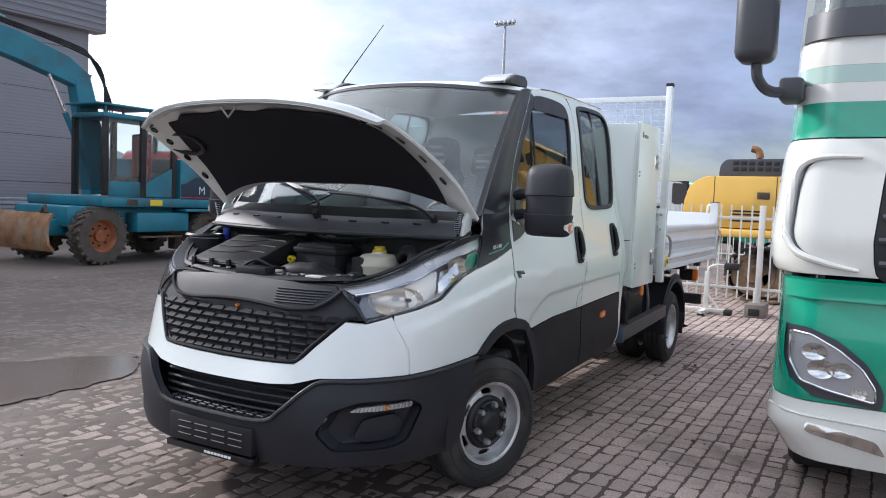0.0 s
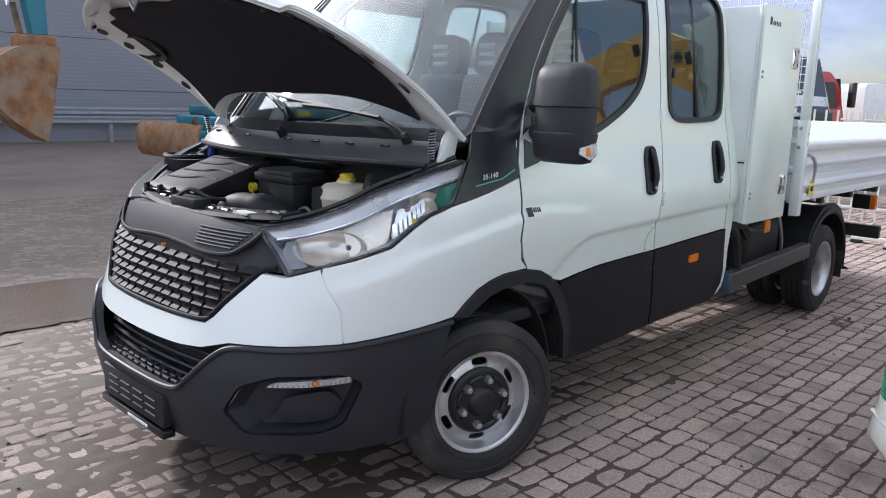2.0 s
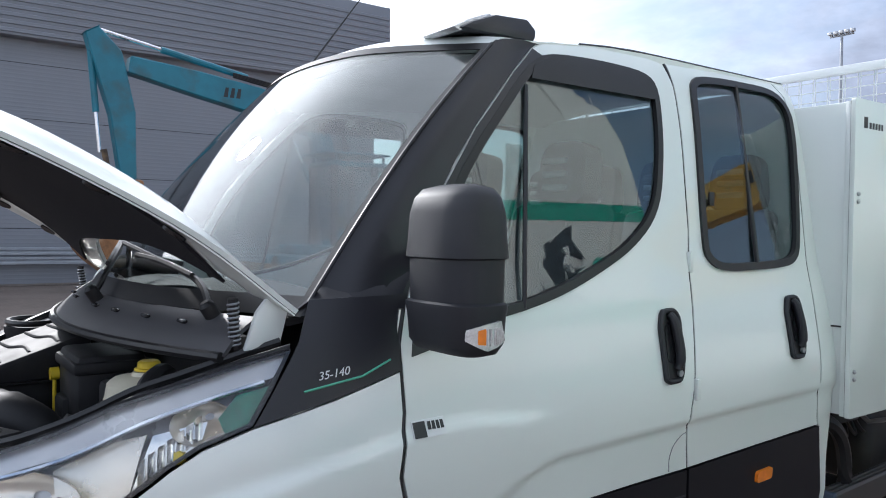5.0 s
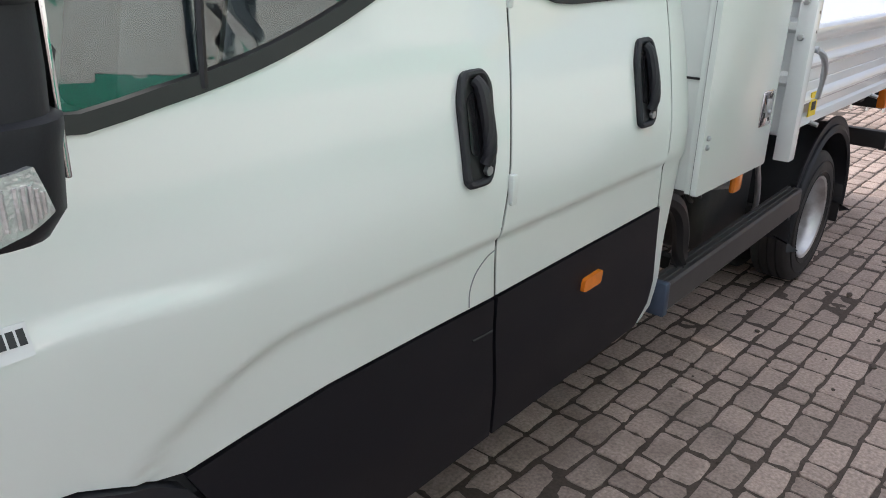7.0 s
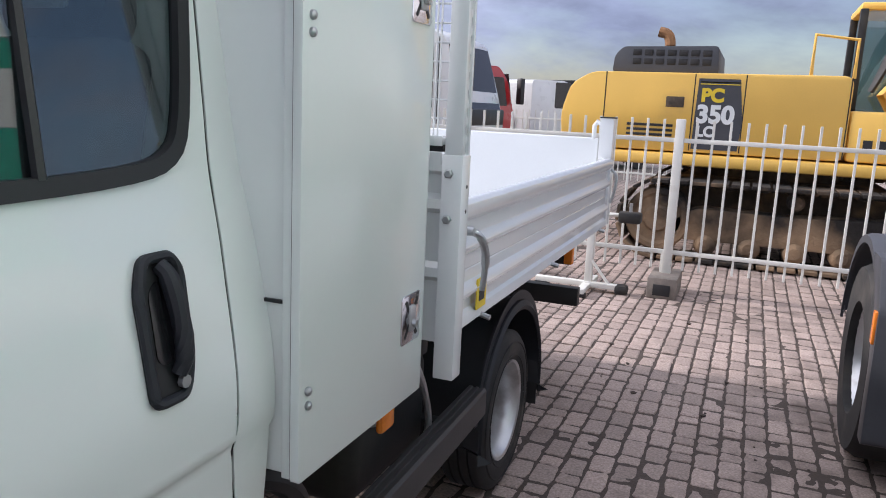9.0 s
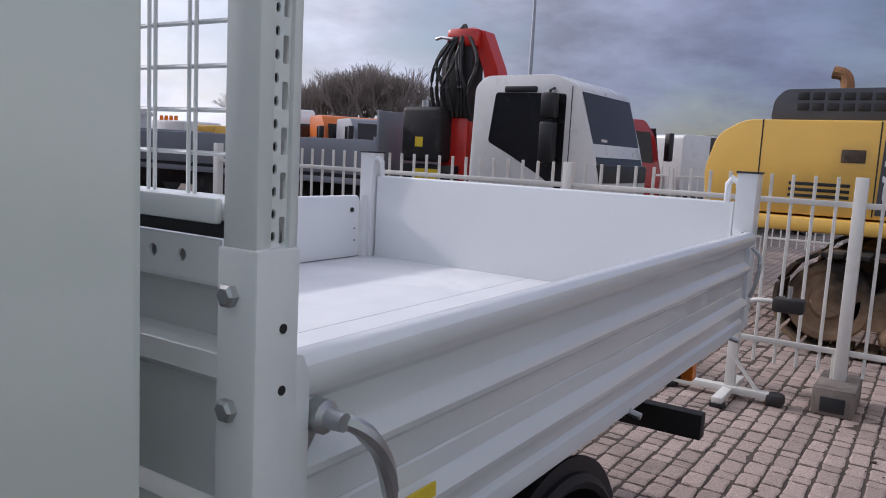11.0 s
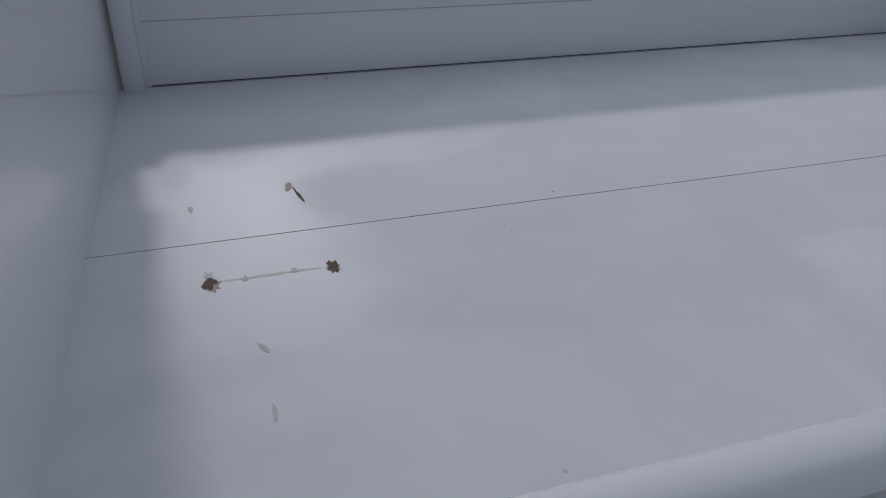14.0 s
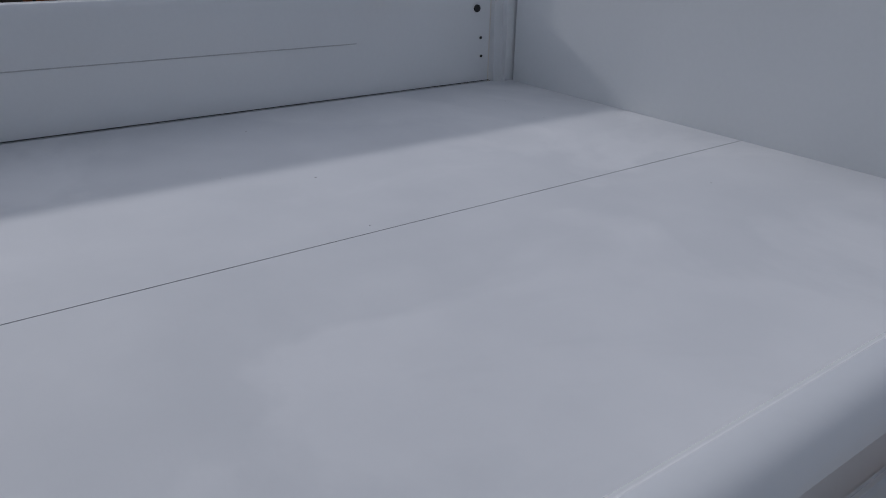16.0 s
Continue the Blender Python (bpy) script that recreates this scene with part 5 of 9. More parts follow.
# cab inside: floor, dash, wheel, seats
part("cab_floor", box((-0.90, -0.1, 0.62), (0.90, 2.19, 0.68), 0.01), DARKVOID, TRUCK)
part("head_lining", loft([[(p[0] * 0.96, p[1] + 0.02, p[2] - 0.045) for p in (roof_pt(u, v) for u in np.linspace(-0.97, 0.97, 15))] for v in np.linspace(0.03, 0.97, 8)], 0.005), material("head_lining_grey", (0.55, 0.55, 0.54), 0.9, bump=0.02), TRUCK)
part("dashboard", loft(net([[(-0.84, y, z), (-0.4, y - 0.06, z + 0.02), (0, y - 0.1, z + 0.03), (0.4, y - 0.06, z + 0.05), (0.84, y, z)] for y, z in ((-0.08, 1.40), (0.10, 1.42), (0.24, 1.36), (0.28, 1.15), (0.26, 0.9))], 3, 3), 0.02), DARKVOID, TRUCK, "dark dashboard")
part("steering_wheel", tube([(0.44 + 0.20 * math.cos(a), 0.46 - 0.07 * math.sin(a), 1.33 + 0.18 * math.sin(a)) for a in np.linspace(0, 2 * math.pi, 29)[:-1]], 0.016, 8, closed=True), SEAL, TRUCK, "black steering wheel")


SLOTGREY = material("slot_grey", (0.30, 0.32, 0.34), 0.6, bump=0.0)


def seat(x, y, w):
    st = part("seat", box((x - w / 2, y - 0.25, 0.95), (x + w / 2, y + 0.25, 1.10), 0.05, seg=3), SEATCLOTH, TRUCK, "dark cloth cab seat")
    part("backrest", box((x - w / 2, -0.06, 0.0), (x + w / 2, 0.06, 0.66), 0.05, seg=3, turn=Matrix.Translation((0, y + 0.25, 1.08)) @ pose(0, 0, 0, -12)), SEATCLOTH, st)
    hr = bmesh.new()
    o = rounded([(-0.13, 0.0), (0.13, 0.0), (0.115, 0.24), (-0.115, 0.24)], 0.07)
    prism([(p[0], p[1]) for p in o], 1, -0.045, 0.045, 0.0, hr)
    hr.transform(Matrix.Translation((x, y + 0.40, 1.72)) @ pose(0, 0, 0, -8))
    h = part("headrest", hr, SEATCLOTH, st)
    for k in range(3):
        part("headrest_slot", box((x - 0.065, y + 0.33, 1.775 + 0.05 * k), (x + 0.065, y + 0.345, 1.80 + 0.05 * k), 0.008), SLOTGREY, h)


for x in (0.45, -0.12, -0.50):
    seat(x, 0.85, 0.48 if x > 0 else 0.40)
for x in (0.60, 0.20, -0.20, -0.60):
    seat(x, 1.75, 0.38)

# ---- wheels, chassis, tool box, tipping bed ----
def tyre(c, r, w, sg, parent, name="tyre"):
    ri = r * 0.60
    h = w / 2
    prof = [(-h * 0.80, ri), (-h * 0.98, ri + 0.03), (-h, r * 0.80), (-h * 0.93, r * 0.93), (-h * 0.78, r * 0.985), (-h * 0.70, r), (-h * 0.46, r), (-h * 0.44, r - 0.010), (-h * 0.38, r - 0.010), (-h * 0.36, r), (-h * 0.06, r), (-h * 0.03, r - 0.010), (h * 0.03, r - 0.010), (h * 0.06, r), (h * 0.36, r), (h * 0.38, r - 0.010), (h * 0.44, r - 0.010), (h * 0.46, r), (h * 0.70, r), (h * 0.78, r * 0.985), (h * 0.93, r * 0.93), (h, r * 0.80), (h * 0.98, ri + 0.03), (h * 0.80, ri)]
    ob = part(name, lathe(prof, c, (sg, 0, 0), 56, closed=True), RUBBER, parent, "black road tyre")
    for k, rr in ((1.002, 0.86), (1.002, 0.70)):
        part("sidewall_ring", tube([(c[0] + sg * h * 0.985, c[1] + r * rr * math.cos(a), c[2] + r * rr * math.sin(a)) for a in np.linspace(0, 2 * math.pi, 49)[:-1]], 0.004, 5, closed=True), RUBBER, ob)
    return ob


def front_wheel(sg):
    c = (0.862 * sg, 0.0, 0.347)
    r = 0.347
    wh = new("front_wheel")
    wh.parent = TRUCK
    tagged(wh, "silver steel front wheel with a black hub cover")
    tyre(c, r, 0.205, sg, wh)
    o = c[0] + sg * 0.0
    # steel disc with eight oval openings, made on a polar net
    def disc(ang, rad, off):
        prof = np.interp(rad, [0.085, 0.11, 0.125, 0.15, 0.175, 0.185, 0.192], [0.066, 0.066, 0.050, 0.052, 0.044, 0.034, 0.030])
        return (c[0] + sg * (prof + off), c[1] + rad * math.cos(ang), c[2] + rad * math.sin(ang))

    outer = [(a, 0.188) for a in np.linspace(0, 2 * math.pi, 65)[:-1]]
    bm = bmesh.new()
    n = 6
    for k in range(n):
        a0 = 2 * math.pi * k / n
        wdg = [(a0 + t, 0.082) for t in np.linspace(0, 2 * math.pi / n, 7)] + [(a0 + t, 0.192) for t in np.linspace(2 * math.pi / n, 0, 7)]
        am = a0 + math.pi / n
        hole = [(am + 0.22 * math.copysign(abs(math.cos(q)) ** 0.6, math.cos(q)), 0.165 + 0.0145 * math.copysign(abs(math.sin(q)) ** 0.6, math.sin(q))) for q in np.linspace(0, 2 * math.pi, 21)[:-1]]
        s = sheet(wdg, [hole], disc, 0.012, (0.1, 0.02))
        me = bpy.data.meshes.new("t")
        s.to_mesh(me)
        s.free()
        bm.from_mesh(me)
        bpy.data.meshes.remove(me)
    part("disc", bm, STEEL, wh, "silver steel disc with oval openings", 30)
    rim_prof = [(0.030, 0.186), (0.045, 0.194), (0.070, 0.199), (0.088, 0.203), (0.094, 0.212), (0.094, 0.220), (0.086, 0.220), (0.06, 0.208), (0.0, 0.200), (-0.06, 0.206), (-0.06, 0.196), (0.0, 0.190)]
    part("rim", lathe(rim_prof, c, (sg, 0, 0), 56, closed=True), STEEL, wh)
    part("wheel_back", lathe([(-0.05, 0.0), (-0.05, 0.19)], c, (sg, 0, 0), 32), FRAMEBLACK, wh)
    hub = part("hub_cover", lathe([(0.045, 0.143), (0.066, 0.141), (0.077, 0.130), (0.080, 0.066), (0.096, 0.056), (0.103, 0.042), (0.103, 0)], c, (sg, 0, 0), 32), SEAL, wh, "black hub cover")
    for k in range(6):
        a = 2 * math.pi * k / 6 + 0.3
        p = Vector((c[0], c[1] + 0.097 * math.cos(a), c[2] + 0.097 * math.sin(a)))
        part("wheel_nut", lathe([(0.078, 0.019), (0.098, 0.018), (0.110, 0.013), (0.114, 0)], p, (sg, 0, 0), 6), ZINC, hub)
    for k in range(6):
        a = 2 * math.pi * (k + 0.5) / 6 + 0.3
        part("lobe", tube([(c[0] + sg * 0.080, c[1] + 0.108 * math.cos(a + t), c[2] + 0.108 * math.sin(a + t)) for t in np.linspace(-0.3, 0.3, 6)], 0.010, 6), SEAL, hub)
    pivot = Vector((0.80 * sg, 0.02, 0.36))
    wh.matrix_basis = Matrix.Translation((0.035 if sg > 0 else 0.0, 0.045, 0.0)) @ Matrix.Translation(pivot) @ Matrix.Rotation(radians(-20), 4, "Z") @ Matrix.Translation(-pivot)
    return wh


def rear_wheel(sg, cx, outer):
    c = (cx * sg, 4.07, 0.347)
    wh = new("rear_wheel")
    wh.parent = TRUCK
    tagged(wh, "deep-dished silver rear wheel of a twin pair" if outer else "inner wheel of a twin pair")
    tyre(c, 0.347, 0.205, sg, wh)
    rim_prof = [(-0.088, 0.200), (-0.07, 0.192), (-0.02, 0.182), (0.04, 0.184), (0.075, 0.196), (0.090, 0.206), (0.095, 0.219), (0.084, 0.219), (0.07, 0.206), (0.04, 0.194), (-0.06, 0.198), (-0.088, 0.21)]
    part("rim", lathe(rim_prof, c, (sg, 0, 0), 48, closed=True), STEEL, wh, "silver steel rim")
    part("disc", lathe([(-0.055, 0.185), (-0.06, 0.17), (-0.075, 0.12), (-0.07, 0.10), (-0.02, 0.09), (-0.01, 0.07), (-0.01, 0)], c, (sg, 0, 0), 40), STEEL, wh)
    for k in range(6):
        a = 2 * math.pi * k / 6
        part("wheel_nut", lathe([(-0.072, 0.016), (-0.05, 0.015), (-0.045, 0)], (c[0], c[1] + 0.14 * math.cos(a), c[2] + 0.14 * math.sin(a)), (sg, 0, 0), 6), ZINC, wh)
    return wh


for sg in (1, -1):
    front_wheel(sg)
    rear_wheel(sg, 0.855, True)
    rear_wheel(sg, 0.575, False)
    # front wheel housing
    part("wheel_housing", loft([[(x * sg, 0.03 + 0.455 * math.cos(a), 0.36 + 0.47 * math.sin(a)) for a in np.linspace(-0.1, math.pi + 0.1, 21)] for x in (0.55, 0.94)], 0.008), FRAMEBLACK, TRUCK)
    part("housing_side", box((0.54 * sg - 0.01, -0.45, 0.2), (0.54 * sg + 0.01, 0.52, 0.95), 0.0), FRAMEBLACK, TRUCK)
    # rear mudguard with rolled edge and flap
    arc = [(4.07 + 0.44 * math.cos(a), 0.40 + 0.44 * math.sin(a)) for a in np.linspace(-0.15, math.pi + 0.15, 29)]
    mg = part("mudguard", loft([[(x * sg, y, z + dz) for y, z in arc] for x, dz in ((0.45, 0.0), (0.93, 0.0), (0.975, -0.008), (0.985, -0.03), (0.975, -0.05))], 0.008), PLASTIC, TRUCK, "black plastic rear mudguard")
    part("mudguard_web", loft([[(0.965 * sg, 4.07 + k * math.cos(a), 0.40 + k * math.sin(a)) for a in np.linspace(0.1, math.pi - 0.1, 25)] for k in (0.435, 0.475)], 0.01), PLASTIC, mg)
    part("mud_flap", box((0.47 * sg, 4.50, 0.22) if sg > 0 else (-0.97, 4.50, 0.22), (0.97, 4.512, 0.47) if sg > 0 else (-0.47, 4.512, 0.47), 0.003), SEAL, mg)
    part("guard_bracket", tube(spline([(0.93 * sg, 3.02, 0.93), (0.95 * sg, 3.10, 0.80), (0.93 * sg, 3.22, 0.62), (0.9 * sg, 3.25, 0.5)], 4), 0.012, 8), ZINC, TRUCK)
    part("chassis_rail", box((0.40 * sg - 0.04, -0.3, 0.50), (0.40 * sg + 0.04, 5.85, 0.68), 0.01), FRAMEBLACK, TRUCK, "black chassis rail")
    part("sill_underside", box((0.55 * sg if sg > 0 else -0.93, 0.55, 0.40), (0.93 if sg > 0 else -0.55, 2.17, 0.64), 0.02), FRAMEBLACK, TRUCK)
    # side underrun guard: grooved profile
    gp = [(-0.05, -0.055), (0.012, -0.055), (0.018, -0.045), (0.018, 0.045), (0.010, 0.055), (0.002, 0.055), (0.0, 0.050), (-0.010, 0.050), (-0.012, 0.055), (-0.022, 0.055), (-0.024, 0.050), (-0.034, 0.050), (-0.036, 0.055), (-0.05, 0.055)]
    rows = [[((0.985 + gx) * sg, y, z + gz) for gx, gz in gp] for y, z in ((2.25, 0.515), (3.60, 0.560))]
    ug = bmesh.new()
    loft(rows, 0.0, closed=True, bm=ug)
    for row in rows:
        ug.faces.new([ug.verts.new(p) for p in row])
    guard = part("side_guard", ug, GROOVE, TRUCK, "dark grooved aluminium side guard", 25)
    part("end_cap", box((0.93 * sg - 0.0 if sg > 0 else -1.008, 2.225, 0.452), (1.008 if sg > 0 else -0.93, 2.262, 0.575), 0.008), material("blue_grey_cap", (0.05, 0.07, 0.11), 0.5, bump=0.01) if sg > 0 else GROOVE, guard)
    for y in (2.55, 3.40):
        part("guard_arm", box((0.42 * sg if sg > 0 else -0.95, y - 0.025, 0.50), (0.95 if sg > 0 else -0.42, y + 0.025, 0.55), 0.005), FRAMEBLACK, guard)
    part("cab_mudguard", tube(spline([(0.90 * sg, 2.22, 0.88), (0.945 * sg, 2.33, 0.83), (0.95 * sg, 2.41, 0.72), (0.95 * sg, 2.43, 0.58), (0.94 * sg, 2.42, 0.46)], 5), 0.030, 8), SEAL, TRUCK, "curved black guard behind the cab")
    om = part("side_marker", box((0.985 * sg - 0.012, 2.735, 0.775), (0.985 * sg + 0.012, 2.815, 0.865), 0.012, turn=Matrix.Translation((0, 0, 0))), AMBER, TRUCK, "amber side reflector on a bracket")
    part("reflector_bracket", tube([(0.97 * sg, 2.76, 0.80), (0.90 * sg, 2.74, 0.78), (0.80 * sg, 2.74, 0.86)], 0.012, 6), ZINC, om)
part("rear_axle", tube([(-0.8, 4.07, 0.347), (0.8, 4.07, 0.347)], 0.07, 12), FRAMEBLACK, TRUCK)
part("axle_case", lathe([(-0.17, 0), (-0.15, 0.10), (0, 0.17), (0.15, 0.10), (0.17, 0)], (0, 4.07, 0.36), (1, 0, 0), 20), FRAMEBLACK, TRUCK)
part("front_axle", tube([(-0.8, 0.0, 0.33), (0.8, 0.0, 0.33)], 0.05, 12), FRAMEBLACK, TRUCK)
part("fuel_tank", box((0.45, 2.86, 0.45), (0.84, 3.42, 0.80), 0.05, seg=3), FRAMEBLACK, TRUCK, "black tank between the axles")
part("sub_frame", box((-0.50, 2.9, 0.80), (0.50, 5.75, 0.94), 0.01), FRAMEBLACK, TRUCK)
for y in (3.1, 3.9, 4.6, 5.3):
    part("cross_member", box((-0.95, y - 0.04, 0.88), (0.95, y + 0.04, 0.97), 0.005), FRAMEBLACK, TRUCK)
for k in range(3):
    part("air_line", tube(spline([(0.80, 2.55 + 0.08 * k, 0.88), (0.84, 2.62 + 0.08 * k, 0.74), (0.80, 2.75 + 0.08 * k, 0.70), (0.72, 2.85, 0.84)], 5), 0.008, 6), SEAL, TRUCK)
part("underrun_beam", box((-0.95, 5.86, 0.38), (0.87, 5.93, 0.50), 0.006), FRAMEBLACK, TRUCK, "black rear underrun beam")
for sg in (1, -1):
    rl = part("rear_lamp", box((0.62 * sg if sg > 0 else -0.82, 5.80, 0.66), (0.82 if sg > 0 else -0.62, 5.86, 0.80), 0.01), FRAMEBLACK, TRUCK)
    part("amber_side", box((0.80 * sg - 0.025, 5.79, 0.665), (0.80 * sg + 0.03, 5.85, 0.795), 0.008), AMBER, rl, "amber side of the rear lamp")

# tool box across the back of the cab
tb = part("tool_box", box((-1.035, 2.245, 0.895), (1.035, 2.825, 2.155), 0.012), BOXWHITE, TRUCK, "tall white steel tool box behind the cab")
for sg in (1, -1):
    o = rounded([(2.232, 0.888), (2.832, 0.888), (2.832, 2.165), (2.232, 2.165)], 0.012)
    dr = part("box_door", prism(o, 0, 1.037 * sg, 1.057 * sg, 0.005), BOXWHITE, tb, "white tool box door")
    for z in (1.045, 1.075, 1.755, 1.785):
        part("hinge_bolt", lathe([(0, 0.009), (0.006, 0.009), (0.010, 0.004), (0.010, 0)], (1.057 * sg, 2.262, z), (sg, 0, 0), 12), ZINC, dr)
    for z in (1.105, 1.885):
        lt = part("latch", prism(rounded([(2.690, z - 0.064), (2.800, z - 0.064), (2.800, z + 0.064), (2.690, z + 0.064)], 0.012), 0, 1.056 * sg, 1.0615 * sg, 0.0015), CHROME, dr, "square chrome folding latch")
        for tip in (1, -1):
            part("cross_press", prism([(2.745 - 0.040, z - 0.046 * tip), (2.745 - 0.030, z - 0.050 * tip), (2.745 + 0.040, z + 0.046 * tip), (2.745 + 0.030, z + 0.050 * tip)], 0, 1.0614 * sg, 1.0626 * sg), FRAMEBLACK, lt)
        part("paddle", box((1.0625 * sg - 0.003, 2.728, z - 0.034), (1.0625 * sg + 0.006, 2.762, z + 0.034), 0.005), ZINC, lt)
        part("latch_key", lathe([(0, 0.010), (0.012, 0.009), (0.012, 0)], (1.066 * sg, 2.745, z - 0.012), (sg, 0, 0), 10), ZINC, lt)
    for k, (y, w) in enumerate(((2.30, 0.03), (2.345, 0.016), (2.37, 0.016), (2.395, 0.016), (2.42, 0.016), (2.445, 0.014))):
        part("maker_mark", box((1.0568 * sg - 0.0005, y, 2.050), (1.0568 * sg + 0.0012, y + w, 2.075 if k else 2.095)), DARKINK, dr)
part("front_seam", box((-1.02, 2.239, 1.250), (1.036, 2.246, 1.257)), SEAL, tb)
part("corner_flange", box((1.015, 2.236, 0.893), (1.037, 2.246, 2.155), 0.003), BOXWHITE, tb)
part("corner_gap", box((1.0362, 2.2335, 0.893), (1.0382, 2.2445, 2.155)), SEAL, tb)
part("box_bracket", box((-0.9, 2.42, 0.80), (0.9, 2.66, 0.90), 0.01), FRAMEBLACK, TRUCK)

# tipping bed
bed = part("bed_floor", box((-0.985, 2.89, 0.990), (1.0, 5.745, 1.030), 0.004), BEDFLOOR, TRUCK, "white steel bed floor with small rust spots")
part("floor_seam", tube([(0.03 - 0.012 * t, 2.9 + 2.83 * t, 1.0292) for t in np.linspace(0, 1, 6)], 0.0016, 4), material("seam_grey", (0.20, 0.20, 0.21), 0.6, bump=0.0), bed)


def blotch(x, y, r, stretch, mat, seed, name="rust_spot", ang=0.0, n=18, top=1.0307):
    random.seed(seed)
    bm = bmesh.new()
    pts = []
    for k in range(n):
        a = 2 * math.pi * k / n
        q = r * random.uniform(0.55, 1.15)
        px, py = q * stretch * math.cos(a), q * math.sin(a)
        pts.append((x + px * math.cos(ang) - py * math.sin(ang), y + px * math.sin(ang) + py * math.cos(ang), top))
    lo = [bm.verts.new((p[0], p[1], 1.0295)) for p in pts]
    hi = [bm.verts.new(p) for p in pts]
    bm.faces.new(hi)
    for k in range(n):
        j = (k + 1) % n
        bm.faces.new((lo[k], lo[j], hi[j], hi[k]))
    return part(name, bm, mat, bed)


PALERUST = material("faint_rust", (0.42, 0.36, 0.28), 0.8, vary=0.2, scale=40, bump=0.0)
SCUFF = material("grey_scuff", (0.52, 0.52, 0.53), 0.7, vary=0.15, scale=40, bump=0.0)
blotch(0.172, 3.366, 0.011, 2.2, RUST, 1)
blotch(0.172, 3.172, 0.012, 1.6, RUST, 2)
blotch(0.160, 3.175, 0.010, 3.0, SCUFF, 3, "scuff", 0.2, 18, 1.0303)
FAINT = material("faint_streak", (0.60, 0.57, 0.53), 0.7, vary=0.1, scale=40, bump=0.0)
blotch(0.171, 3.272, 0.0055, 17.0, FAINT, 7, "streak", math.pi / 2, 30, 1.03015)
blotch(0.182, 3.174, 0.017, 1.3, PALERUST, 8, "rust_bloom", top=1.03045)
blotch(0.178, 3.366, 0.013, 1.2, PALERUST, 9, "rust_bloom", top=1.03045)
blotch(-0.175, 3.338, 0.009, 2.6, PALERUST, 4)
blotch(-0.13, 3.352, 0.0035, 12, RUST, 5, "drip", 0.15)
blotch(-0.118, 3.149, 0.006, 2.6, SCUFF, 6, "scuff")
for k in (1, 4):
    blotch(0.168 + 0.004 * (k % 2), 3.20 + 0.026 * k, 0.006 + 0.003 * (k % 3 == 2), 1.6, SCUFF if k != 3 else PALERUST, 10 + k, "scuff")
blotch(-0.942, 3.545, 0.004, 1.2, SEAL, 20, "nick", n=10)
for k in range(12):
    random.seed(50 + k)
    blotch(random.uniform(-0.85, 0.85), random.uniform(3.2, 5.6), 0.0025, 1.0, SCUFF, 30 + k, "speck", n=6)
for k in (1, 3):
    blotch(0.30 + 0.07 * k, 3.22 + 0.015 * (k % 2), 0.004, 5.0, SCUFF, 70 + k, "scuff", 0.4 * (k % 3))

SIDE = [(0.0, 1.338), (0.006, 1.352), (0.016, 1.361), (0.032, 1.364), (0.046, 1.360), (0.056, 1.350), (0.060, 1.335), (0.056, 1.318), (0.046, 1.306), (0.034, 1.298), (0.026, 1.290), (0.024, 1.250), (0.026, 1.242), (0.046, 1.228), (0.052, 1.216), (0.050, 1.205), (0.040, 1.196), (0.028, 1.186), (0.026, 1.138), (0.023, 1.134), (0.026, 1.130), (0.028, 1.096), (0.046, 1.082), (0.052, 1.070), (0.050, 1.058), (0.040, 1.050), (0.030, 1.042), (0.028, 1.008), (0.040, 0.998), (0.044, 0.985), (0.044, 0.962), (0.036, 0.956), (0.0, 0.956)]
